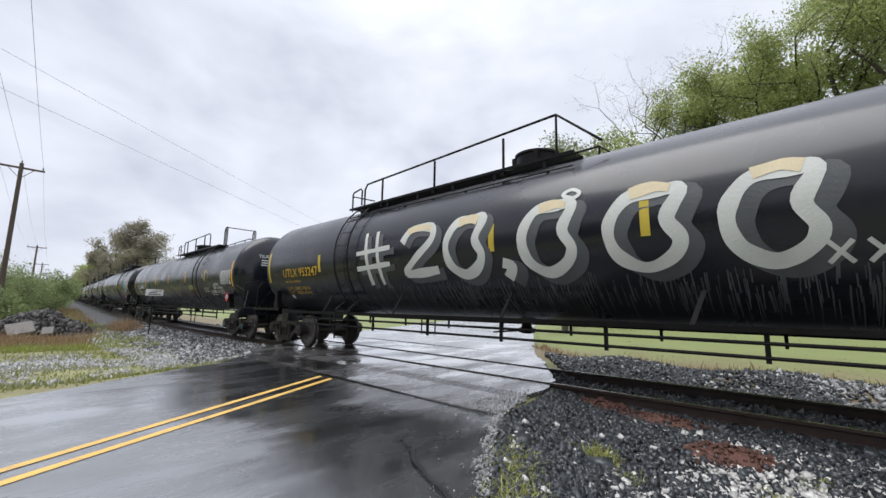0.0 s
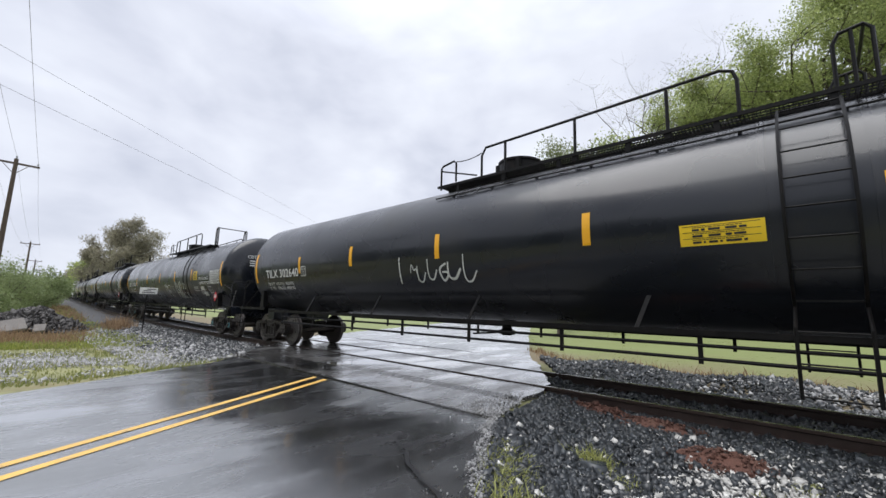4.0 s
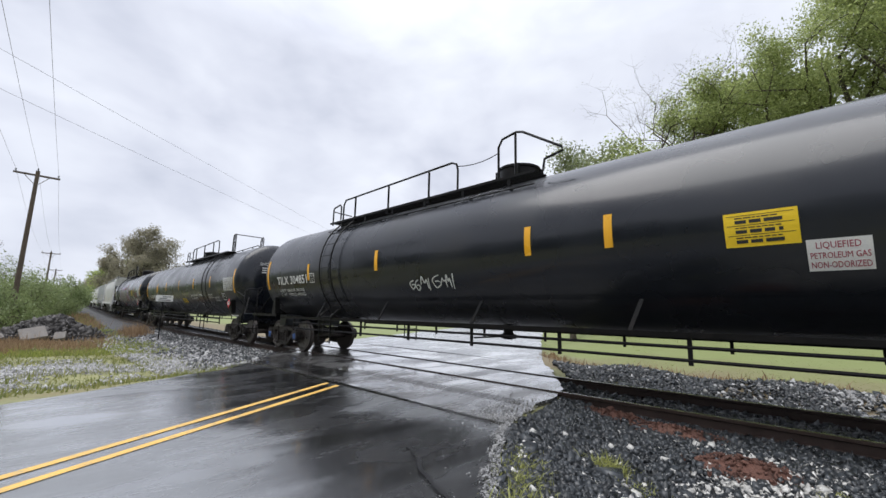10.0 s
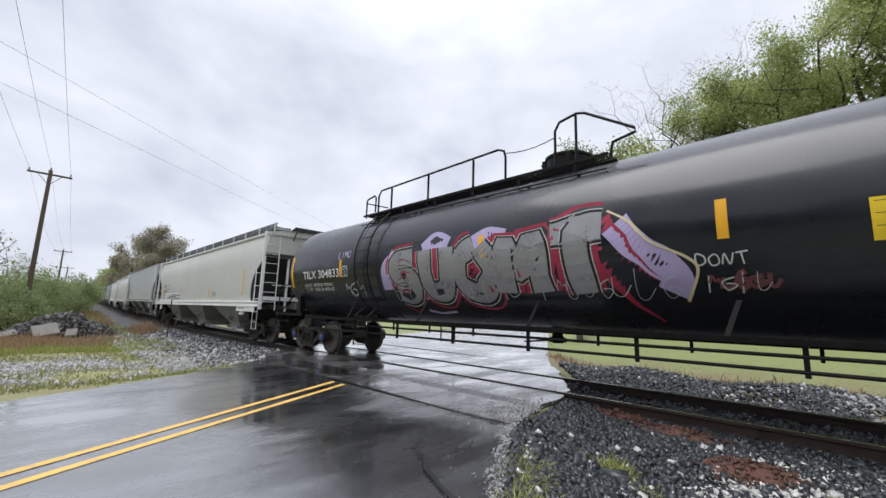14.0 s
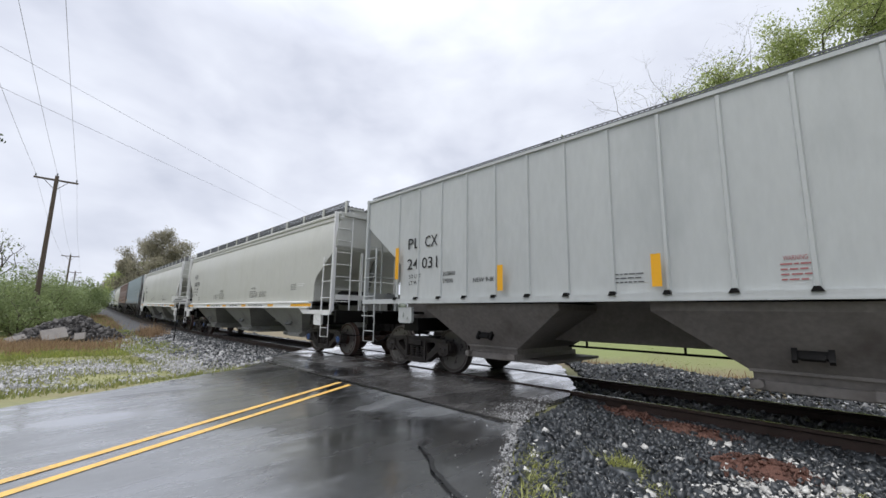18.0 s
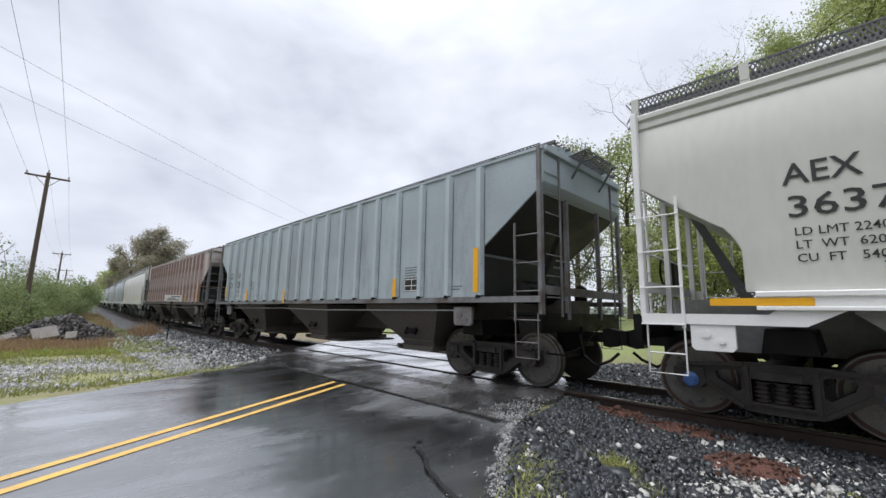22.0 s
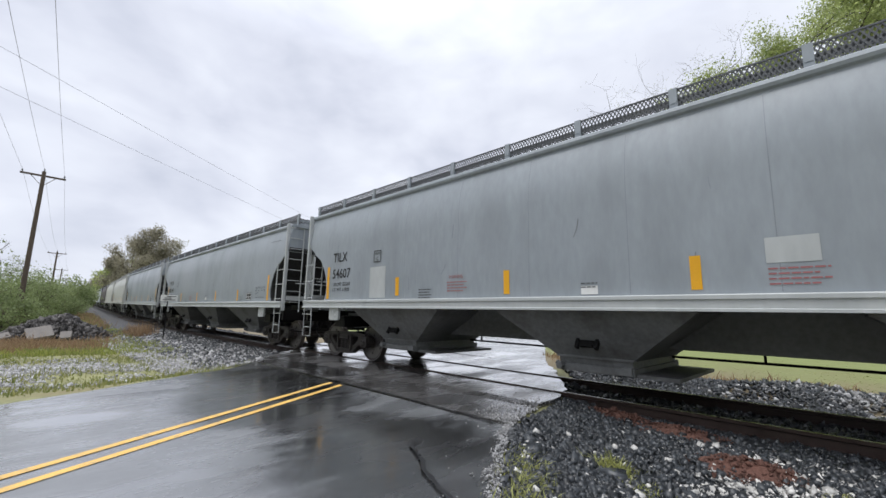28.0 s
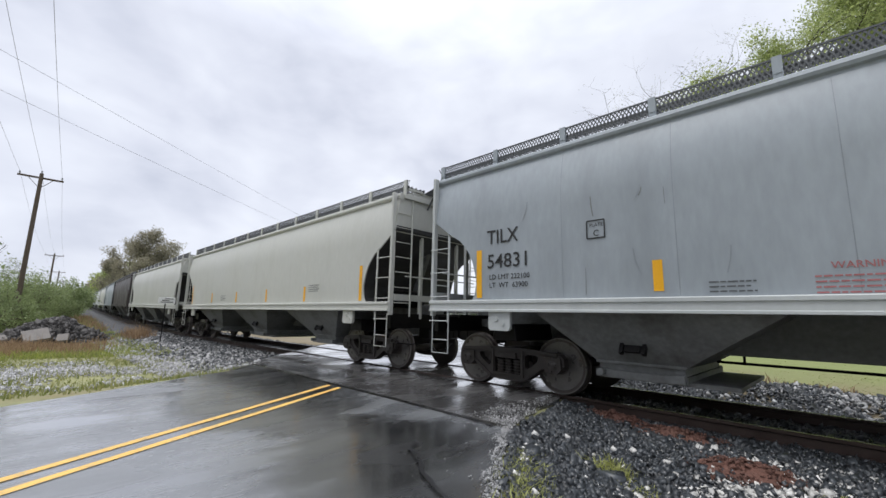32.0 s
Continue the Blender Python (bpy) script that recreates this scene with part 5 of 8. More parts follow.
def big_numerals(car):
    """The huge painted price on the first car."""
    def draw(mat, lift, du, dv, width, split=None):
        shapes = []
        for ch, u, z, w, h in (("2", -2.45, 1.86, 1.05, 0.98), ("0", -1.18, 1.84, 0.88, 1.0), ("0", 0.52, 1.80, 0.88, 1.02), ("0", 1.93, 1.80, 0.92, 0.98), ("0", 3.32, 1.80, 0.82, 0.98)):
            p, closed = glyph(ch, u + du, z + dv, w, h)
            shapes.append(ribbon(p, width, closed, 0.35, 3))
        shapes.append(ribbon([(0.12 + du, 2.0 + dv), (0.30 + du, 1.92 + dv), (0.18 + du, 1.74 + dv)], width * 1.1, False, 0.2, 1))
        for k in range(2):
            shapes.append(ribbon([(-3.78 + 0.42 * k + du, 2.94 + dv), (-3.62 + 0.42 * k + du, 1.72 + dv)], width * 0.65, False, 0.3, 5))
            shapes.append(ribbon([(-4.1 + du, 2.46 - 0.36 * k + dv), (-2.85 + du, 2.52 - 0.36 * k + dv)], width * 0.65, False, 0.3, 6))
        paint("painted_price", merged(shapes), tank_side, mat, car, lift, "huge freehand painted price")
    draw("graf_grey", 0.009, 0.14, -0.08, 0.23)
    draw("graf_white", 0.014, 0, 0, 0.175)
    for u, w in ((-2.3, 0.7), (-0.85, 0.45), (0.85, 0.45), (2.25, 0.5), (3.6, 0.45)):
        paint("painted_price_top", ribbon([(u, 2.80), (u + w * 0.6, 2.85), (u + w, 2.80)], 0.15, False, 0.4, 8), tank_side, "graf_cream", car, 0.018)
    paint("painted_ring", ribbon([(1.25, 2.98), (1.42, 2.90), (1.52, 2.97), (1.38, 3.05)], 0.06, True, 0.3, 2), tank_side, "graf_white", car, 0.014)
    for k in range(2):
        u = 4.17 + 0.30 * k
        paint("painted_cross", merged([ribbon([(u, 1.97), (u + 0.19, 1.75)], 0.045), ribbon([(u + 0.19, 1.97), (u, 1.75)], 0.045)]), tank_side, "graf_white", car, 0.014)
    rnd = random.Random(4)
    shapes = []
    for _ in range(480):
        u, z = rnd.uniform(-4.2, 5.5), rnd.uniform(1.38, 1.78)
        shapes.append(ribbon([(u, z), (u + rnd.uniform(-0.02, 0.02), z - rnd.uniform(0.12, 0.38))], rnd.uniform(0.006, 0.018)))
    paint("paint_drips", merged(shapes), tank_side, "graf_grey", car, 0.008, "thin faint runs of paint")


def bars(car, u, z, w, rows, mat, thick=0.035, pitch=0.075):
    """Stencilled lines too worn to read."""
    for k in range(rows):
        paint("worn_line", grid_patch(u, u + w * (1 - 0.1 * (k % 2)), z - pitch * k, z - pitch * k + thick, 3, 1), tank_side, mat, car, 0.012)


def colour_mural(car):
    """Spray mural: fat silver shapes outlined in black on crimson, with lilac swirls at both ends."""
    def stroke(name, pts, width, mat, lift, wob=0.35, seed=1):
        paint(name, ribbon(pts, width, False, wob, seed), tank_side, mat, car, lift, {"graf_crimson": "crimson spray-paint ground", "graf_lilac": "lilac spray-paint swirl", "graf_silver": "silver spray-paint shape"}.get(mat, ""))
    for k, pts in enumerate(([(-3.80, 1.75), (-3.78, 2.2), (-3.45, 2.55)], [(-2.5, 2.55), (-2.1, 2.72), (-1.75, 2.6)], [(-1.1, 2.55), (-0.75, 2.66), (-0.4, 2.55)], [(-2.8, 1.42), (-2.4, 1.40), (-2.0, 1.45)])):
        stroke("lilac_swirl", pts, 0.32, "graf_lilac", 0.0072 + 0.0002 * k, 0.4, k + 9)
    stroke("crimson_ground", [(1.2, 2.55), (1.55, 2.0), (1.85, 1.62), (2.1, 1.45)], 0.62, "graf_crimson", 0.0084, 0.3, 4)
    stroke("lilac_swirl", [(1.55, 2.55), (1.78, 2.25), (2.1, 1.98), (2.28, 1.78), (2.2, 1.58)], 0.40, "graf_lilac", 0.0098, 0.3, 20)
    bodies = (
        [(0.85, 0.95), (0.2, 0.9), (0.15, 0.55), (0.8, 0.45), (0.75, 0.08), (0.1, 0.08)],
        [(0.1, 1.0), (0.15, 0.2), (0.5, 0.05), (0.8, 0.25), (0.85, 1.0)],
        [(0.5, 0.95), (0.08, 0.7), (0.1, 0.2), (0.6, 0.05), (0.95, 0.45), (0.65, 0.92)],
        [(0.05, 0.0), (0.12, 0.95), (0.45, 0.4), (0.8, 0.95), (0.9, 0.0)],
        [(0.0, 1.0), (0.95, 1.05), (0.5, 0.95), (0.55, 0.0)],
    )
    for k, body in enumerate(bodies):
        u, w, h, z = -3.55 + 1.02 * k, 0.86, 0.86 + 0.05 * (k % 3), 1.60 + 0.03 * (k % 2)
        pts = [(u + p * w, z + q * h) for p, q in body]
        stroke("crimson_ground", pts, 0.66, "graf_crimson", 0.0086 + 0.0002 * k, 0.4, k)
        stroke("white_rim", pts, 0.50, "graf_white", 0.0104 + 0.0002 * k, 0.2, k)
        stroke("black_outline", pts, 0.47, "graf_black", 0.0120 + 0.0002 * k, 0.2, k)
        stroke("silver_shape", pts, 0.38, "graf_silver", 0.0140 + 0.0003 * k, 0.25, k)
    stroke("yellow_edge", [(1.45, 2.76), (1.75, 2.56), (2.0, 2.26), (2.42, 2.02), (2.52, 1.84), (2.34, 1.48)], 0.035, "graf_cream", 0.0150)
    for u, w, sd in ((-3.6, 1.2, 3), (-2.0, 1.6, 4), (0.2, 1.9, 5)):
        scrawl(car, u, 1.50, w, 0.42, sd, "graf_white", 0.010)
    sprayed(car, "DONT", 2.50, 1.90, 0.56, 0.14, 0.018)
    scrawl(car, 2.62, 1.62, 0.60, 0.22, 16, "fadedred", 0.05)
    scrawl(car, 2.58, 1.58, 0.66, 0.24, 17, "graf_white", 0.014)
    bars(car, 5.85, 2.12, 1.1, 1, "fadedred", 0.14)
    bars(car, 5.85, 1.92, 1.25, 1, "fadedred", 0.14)
    bars(car, 5.95, 1.74, 0.9, 3, "white", 0.04, 0.09)
    sprayed(car, "LIMO", -5.9, 2.62, 0.62, 0.17, 0.022, "graf_lilac")
    scrawl(car, -5.6, 1.62, 0.7, 0.4, 21, "graf_white", 0.025)


def ring_tag(car, u, z):
    """A faint sprayed ring with a squiggle."""
    paint("spray_tag", ribbon([(u - 0.16, z), (u - 0.02, z + 0.12), (u + 0.16, z + 0.02), (u, z - 0.10)], 0.009, True, 0.4, 2), tank_side, "seam", car, 0.010, "faint sprayed ring")
    paint("spray_tag", ribbon([(u - 0.10, z - 0.03), (u - 0.03, z + 0.05), (u + 0.04, z - 0.04), (u + 0.12, z + 0.04)], 0.012, False, 0.4, 3), tank_side, "seam", car, 0.010)
    paint("spray_tag", ribbon([(u + 0.26, z - 0.02), (u + 0.36, z + 0.02), (u + 0.46, z - 0.01)], 0.02, False, 0.5, 4), tank_side, "seam", car, 0.010)


# ---- covered hopper cars ----
SILL, EAVE, HW = 1.52, 3.96, 1.56


def hop_width(v, smooth_side):
    """Half the body's width at height v: smooth-sided cars bulge a little."""
    if not smooth_side:
        return HW - 0.03
    t = (v - SILL) / (EAVE - SILL)
    return HW - 0.03 - 0.16 * max(0, t - 0.62) ** 2 / 0.144 * 1.0 - 0.05 * max(0, 0.2 - t)


def end_reach(v, half, style, inset=0.62):
    """Half the body's length at height v: the slope sheets at the ends."""
    top = half - inset
    if style == "ribbed":
        return top - 1.4 * min(1, max(0, (3.35 - v) / 1.05))
    if style == "round":
        knots = ((1.52, 1.04), (1.62, 1.11), (1.87, 1.15), (2.20, 1.06), (2.40, 0.96), (2.63, 0.76), (2.73, 0.57), (3.13, 0.0))
        for (za, da), (zb, db) in zip(knots, knots[1:]):
            if v <= zb:
                return top - da - (db - da) * max(0, v - za) / (zb - za)
        return top
    return top - 1.0 * min(1, max(0, (3.0 - v) / 0.75)) - 0.15 * smooth_step(2.35, 1.95, v) if v < 3.0 else top


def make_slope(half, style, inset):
    """The lower slope sheet under one overhanging end, its dark paint deepened for the shade there."""
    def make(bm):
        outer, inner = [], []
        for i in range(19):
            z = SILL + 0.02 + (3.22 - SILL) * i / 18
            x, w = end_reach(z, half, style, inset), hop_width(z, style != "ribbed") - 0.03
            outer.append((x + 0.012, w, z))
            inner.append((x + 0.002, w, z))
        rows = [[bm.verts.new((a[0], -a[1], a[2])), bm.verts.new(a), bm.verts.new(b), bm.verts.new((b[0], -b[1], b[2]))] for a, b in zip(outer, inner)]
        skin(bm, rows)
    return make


def make_hop_body(half, style, inset):
    def make(bm):
        rings = []
        zs = [SILL + (EAVE - SILL) * i / 26 for i in range(27)]
        for z in zs:
            x, w = end_reach(z, half, style, inset), hop_width(z, style != "ribbed")
            rings.append([bm.verts.new(p) for p in ((-x, -w, z), (x, -w, z), (x, w, z), (-x, w, z))])
        x, w = end_reach(EAVE, half, style, inset), hop_width(EAVE, style != "ribbed")
        for z, k in ((EAVE + 0.10, 0.86), (EAVE + 0.19, 0.6), (EAVE + 0.23, 0.3)):
            rings.append([bm.verts.new(p) for p in ((-x, -w * k, z), (x, -w * k, z), (x, w * k, z), (-x, w * k, z))])
        skin(bm, rings)
    return make


def make_eave(half, style):
    def make(bm):
        x, w = half - 0.60, hop_width(EAVE, style != "ribbed")
        if style == "ribbed":
            box(bm, 0, -w - 0.005, EAVE + 0.0, 2 * x, 0.05, 0.05)
        else:
            y = -w
            if style == "slant":
                prof = [(y + 0.05, 0.06), (y - 0.07, 0.06), (y - 0.085, 0.04), (y - 0.085, -0.02), (y - 0.045, -0.03), (y - 0.045, -0.07), (y - 0.08, -0.08), (y - 0.08, -0.15), (y - 0.06, -0.17), (y + 0.02, -0.17)]
                skin(bm, [[bm.verts.new((s * x, a, EAVE + b)) for a, b in prof] for s in (-1, 1)])
                return
            prof = [(y + 0.05, 0.06), (y - 0.04, 0.06), (y - 0.075, 0.035), (y - 0.085, -0.01), (y - 0.07, -0.05), (y - 0.03, -0.07), (y - 0.03, -0.12), (y + 0.02, -0.14)]
            skin(bm, [[bm.verts.new((s * x, a, EAVE + b)) for a, b in prof] for s in (-1, 1)])
    return make


def make_end_cap(half, style):
    """Stiffener across the top of one end."""
    def make(bm):
        x, w = half - 0.60, hop_width(EAVE, style != "ribbed")
        box(bm, x + 0.01, 0, EAVE, 0.06, 2 * w - 0.1, 0.11)
        bevelled(bm, 0.01)
    return make


def make_sill(half, deep):
    def make(bm):
        y = -HW
        prof = [(y - 0.05, SILL), (y + 0.05, SILL), (y + 0.05, SILL - deep), (y - 0.06, SILL - deep), (y - 0.06, SILL - deep + 0.027), (y - 0.05, SILL - deep + 0.027)]
        if deep > 0.15:
            prof = [(y + 0.05, SILL), (y + 0.05, SILL - deep), (y - 0.072, SILL - deep), (y - 0.072, SILL - deep + 0.03), (y - 0.048, SILL - deep + 0.04), (y - 0.048, SILL - 0.07), (y - 0.07, SILL - 0.055), (y - 0.07, SILL - 0.012), (y - 0.055, SILL)]
        skin(bm, [[bm.verts.new((s * (half - 0.66), a, b)) for a, b in prof] for s in (-1, 1)])
    return make


def make_body_bolster(bm):
    prism(bm, [(-2.5, 0.84), (-2.0, 0.84), (-2.05, 1.12), (-2.45, 1.12)], -1.35, 1.35)
    bevelled(bm, 0.012)


def make_hop_platform(bm):
    """Slatted end platform."""
    box(bm, -1.05, -1.47, 1.235, 0.6, 0.04, 0.04)
    box(bm, -1.05, 1.47, 1.235, 0.6, 0.04, 0.04)
    box(bm, -1.34, 0, 1.22, 0.03, 3.0, 0.05)


def make_slat(bm):
    box(bm, 0, 0, 0, 0.02, 2.92, 0.03)


def make_board_slat(bm):
    box(bm, 0, 0, 0, 0.014, 1.3, 0.03)


def make_end_brace(bm):
    """Sloping strut from the sill up to the end's top."""
    prism(bm, [(-1.9, 1.3), (-1.75, 1.3), (-0.95, 3.1), (-1.05, 3.1)], -0.06, 0.06)


def make_bay(wide_top, wide_low, lean):
    """One discharge bay: a steep four-sided funnel ending in a short neck; lean: how far its foot stands off its middle."""
    def make(bm):
        rings = []
        for z, w, y, k in ((SILL - 0.12, wide_top, HW - 0.10, 0), (SILL - 0.22, wide_top, HW - 0.11, 0), (0.60, wide_low, 0.99, 1), (0.50, wide_low, 0.97, 1)):
            rings.append([bm.verts.new(p) for p in ((lean * k - w / 2, -y, z), (lean * k + w / 2, -y, z), (lean * k + w / 2, y, z), (lean * k - w / 2, y, z))])
        skin(bm, rings)
        for s in (-1, 1):
            box(bm, lean, s * 1.0, 0.62, wide_low + 0.06, 0.05, 0.035)
    return make


def make_bay_bracket(bm):
    """Vibrator bracket welded low on a bay's flank."""
    turn = Euler((radians(-31), 0, 0)).to_matrix()
    box(bm, 0, -1.175, 0.84, 0.34, 0.05, 0.10, turn)
    box(bm, 0, -1.225, 0.815, 0.20, 0.05, 0.06, turn)
    for s in (-1, 1):
        box(bm, s * 0.15, -1.20, 0.83, 0.05, 0.07, 0.15, turn)


def make_gate(wide):
    def make(bm):
        box(bm, 0, 0, 0.455, wide * 1.08, 2.08, 0.10)
        box(bm, wide * 0.28, 0, 0.41, wide * 1.5, 1.9, 0.05)
        for s in (-1, 1):
            lathe(bm, [(-0.08, 0.05), (0.08, 0.05)], "y", 10, (-wide * 0.45, s * 1.06, 0.48))
            box(bm, wide * 0.45, s * 1.02, 0.47, 0.16, 0.14, 0.10)
    return make


def make_corner_post(bm):
    box(bm, -0.68, -(HW - 0.03), 2.62, 0.07, 0.11, 2.78)
    bevelled(bm, 0.01)


def make_side_stile(bm):
    tube(bm, [(-1.14, -(HW + 0.03), 1.1), (-1.14, -(HW + 0.03), 2.74)], 0.021, 6)


def make_end_stile(bm):
    tube(bm, [(-0.60, -(HW - 0.52), 1.2), (-0.60, -(HW - 0.52), 4.05)], 0.02, 6)


def make_stirrup(bm):
    y = -(HW + 0.02)
    tube(bm, [(-0.72, y, 1.25), (-0.72, y, 0.55), (-1.14, y, 0.55), (-1.14, y, 1.25)], 0.012, 6)
    tube(bm, [(-0.72, y, 0.79), (-1.14, y, 0.79)], 0.010, 6)


def add_end_gear(car, m, mat, fine):
    """Corner posts, ladders, steps and braces of one end; m: the end's pose."""
    for f in (1, -1):
        flip = mirrored if f < 0 else (lambda make: make)
        tag = "near" if f > 0 else "far"
        put("corner_post", kit("corner_post" + tag, flip(make_corner_post), mat), car, m)
        side = put("side_ladder", kit("side_stile" + tag, flip(make_side_stile), mat, 40), car, m)
        end = put("end_ladder", kit("end_stile" + tag, flip(make_end_stile), mat, 40), car, m)
        put("stirrup", kit("stirrup" + tag, flip(make_stirrup), mat, 40), car, m)
        put("end_stiffener", kit("end_stiffener", lambda bm: box(bm, -0.72, 0, 2.2, 0.07, 0.07, 2.1), mat), car, m @ pose(0, -f * 0.62, 0))
        if fine:
            for k in range(4):
                put("rung", kit("side_rung", lambda bm: tube(bm, [(-0.66, 0, 0), (-1.16, 0, 0)], 0.010, 6), mat, 40), side, pose(0, -f * (HW + 0.05), 1.14 + 0.457 * k))
            for k in range(8):
                put("rung", kit("end_rung", lambda bm: tube(bm, [(-0.60, -0.23, 0), (-0.60, 0.23, 0)], 0.010, 6), mat, 40), end, pose(0, -f * (HW - 0.29), 1.5 + 0.34 * k))
    put("end_beam", kit("hopper_end_beam", lambda bm: box(bm, -0.66, 0, 1.62, 0.05, 2.9, 0.14), mat), car, m)
    put("grab_iron", kit("end_grab", lambda bm: tube(bm, [(-0.60, -1.2, 2.1), (-0.60, 1.2, 2.1)], 0.016, 6), mat, 40), car, m)


def make_drop_plate(bm):
    """The lower side plate that carries on past a slanted end."""
    prism(bm, [(-2.6, 1.34), (-2.25, 1.15), (-0.66, 1.15), (-0.66, 1.27), (-1.95, 1.27), (-2.05, 1.34)], -HW - 0.03, -HW + 0.03)


def make_jack_pad(bm):
    prism(bm, [(-0.22, 1.34), (0.22, 1.34), (0.22, 1.05), (0.18, 1.01), (-0.18, 1.01), (-0.22, 1.05)], -HW - 0.012, -HW + 0.05)
    lathe(bm, [(-HW - 0.03, 0.045), (-HW + 0.0, 0.045)], "y", 12, (-0.06, 0, 1.2))
    lathe(bm, [(-HW - 0.034, 0.03), (-HW + 0.0, 0.03)], "y", 10, (0.09, 0, 1.12))


def make_brake(bm):
    """Hand brake wheel and gear case on the end."""
    lathe(bm, [(-0.56, 0.03), (-0.50, 0.03)], "x", 8, (0, -0.62, 2.0))
    ring = [(-0.50, -0.62 + 0.27 * math.cos(2 * math.pi * k / 20), 2.0 + 0.27 * math.sin(2 * math.pi * k / 20)) for k in range(21)]
    tube(bm, ring, 0.018, 6, cap=False)
    for k in range(5):
        a = 2 * math.pi * k / 5
        tube(bm, [(-0.51, -0.62, 2.0), (-0.50, -0.62 + 0.27 * math.cos(a), 2.0 + 0.27 * math.sin(a))], 0.014, 5)
    box(bm, -0.62, -0.62, 1.95, 0.12, 0.3, 0.45)


def make_tank_res(bm):
    """Air reservoir on the end platform."""
    lathe(bm, [(-0.55, 0.05), (-0.52, 0.17), (-0.42, 0.21), (0.42, 0.21), (0.52, 0.17), (0.55, 0.05)], "y", 16, (-1.35, -0.55, 1.62))
    lathe(bm, [(1.28, 0.12), (1.75, 0.12), (1.8, 0.06)], "z", 12, (-1.0, 0.45, 0))


def make_roof_walk(half):
    """One side's running board: slotted grating tilted on brackets above the eave."""
    def make(bm):
        x0, x1 = -(half - 0.55), half - 0.55
        y = 0.98
        for a in (-0.30, 0.30):
            box(bm, 0, -y + a * 0.8, EAVE + 0.24, x1 - x0, 0.035, 0.05)
        k = int((x1 - x0) / 0.16)
        for i in range(k):
            x = x0 + (i + 0.5) * (x1 - x0) / k
            box(bm, x, -y, EAVE + 0.245, 0.014, 0.48, 0.03)
        for a in (-0.14, 0, 0.14):
            box(bm, 0, -y + a, EAVE + 0.25, x1 - x0, 0.012, 0.028)
    return make


def flat_bar(bm, xa, za, xb, zb, y):
    """One strand of expanded metal: a thin three-sided bar."""
    a = [bm.verts.new((xa + d, y + e, za)) for d, e in ((-0.011, 0), (0.011, 0), (0, 0.012))]
    b = [bm.verts.new((xb + d, y + e, zb)) for d, e in ((-0.011, 0), (0.011, 0), (0, 0.012))]
    for i in range(3):
        bm.faces.new((a[i], a[(i + 1) % 3], b[(i + 1) % 3], b[i]))


def make_walk_face(half):
    """The upright expanded-metal edge of the running board."""
    def make(bm):
        x0, x1 = -(half - 0.55), half - 0.55
        y, z0, z1 = -1.26, EAVE + 0.07, EAVE + 0.38
        for z in (z0, z1):
            box(bm, 0, y, z, x1 - x0, 0.02, 0.022)
        k = int((x1 - x0) / 0.056)
        for i in range(k):
            x = x0 + (i + 0.5) * (x1 - x0) / k
            flat_bar(bm, x - 0.09, z0, x + 0.09, z1, y)
            flat_bar(bm, x + 0.09, z0, x - 0.09, z1, y - 0.004)
    return make


def make_edge_grating(half):
    """A narrow upright strip of grating along a ribbed car's roof edge."""
    def make(bm):
        x0, x1 = -(half - 0.7), half - 0.7
        for z in (EAVE + 0.045, EAVE + 0.115):
            box(bm, 0, -HW + 0.10, z, x1 - x0, 0.02, 0.016)
        k = int((x1 - x0) / 0.075)
        for i in range(k):
            box(bm, x0 + (i + 0.5) * (x1 - x0) / k, -HW + 0.10, EAVE + 0.08, 0.02, 0.016, 0.07)
        for i in range(8):
            box(bm, x0 + (x1 - x0) * (i + 0.5) / 8, -HW + 0.12, EAVE + 0.06, 0.10, 0.05, 0.09)
    return make


def make_rib_foot(bm):
    """Small dark gusset where a rib meets the sill."""
    prism(bm, [(-0.055, SILL - 0.02), (0.055, SILL - 0.02), (0.025, SILL + 0.035), (-0.025, SILL + 0.035)], -HW - 0.07, -HW + 0.0)


def make_end_board(bm):
    """Short cross walk kicked up over one end on two struts."""
    for y in (-0.65, -0.22, 0.22, 0.65):
        tube(bm, [(-0.70, y, EAVE + 0.07), (-0.28, y, EAVE + 0.15)], 0.016, 5)
    for y in (-0.55, 0.55):
        tube(bm, [(-0.62, y, EAVE - 0.30), (-0.32, y, EAVE + 0.13)], 0.022, 6)


def make_walk_bracket(bm):
    box(bm, 0, -1.27, EAVE + 0.21, 0.10, 0.04, 0.38)
    box(bm, 0, -1.0, EAVE + 0.20, 0.08, 0.6, 0.05)


def make_hatch(length):
    def make(bm):
        box(bm, 0, 0, EAVE + 0.34, length, 0.62, 0.10)
        box(bm, 0, 0, EAVE + 0.26, length - 0.1, 0.52, 0.12)
        for i in range(int(length / 0.8)):
            box(bm, -length / 2 + 0.4 + i * 0.8, 0, EAVE + 0.40, 0.06, 0.7, 0.04)
    return make


def make_rib(wide, deep, low):
    """A pressed post: a shallow hat section up the side."""
    def make(bm):
        y, w = -HW + 0.03, wide / 2
        rings = [[bm.verts.new((x, yy, z)) for x, yy in ((-w, y), (-w * 0.62, y - deep), (w * 0.62, y - deep), (w, y))] for z in (low, EAVE - 0.05)]
        skin(bm, rings)
    return make


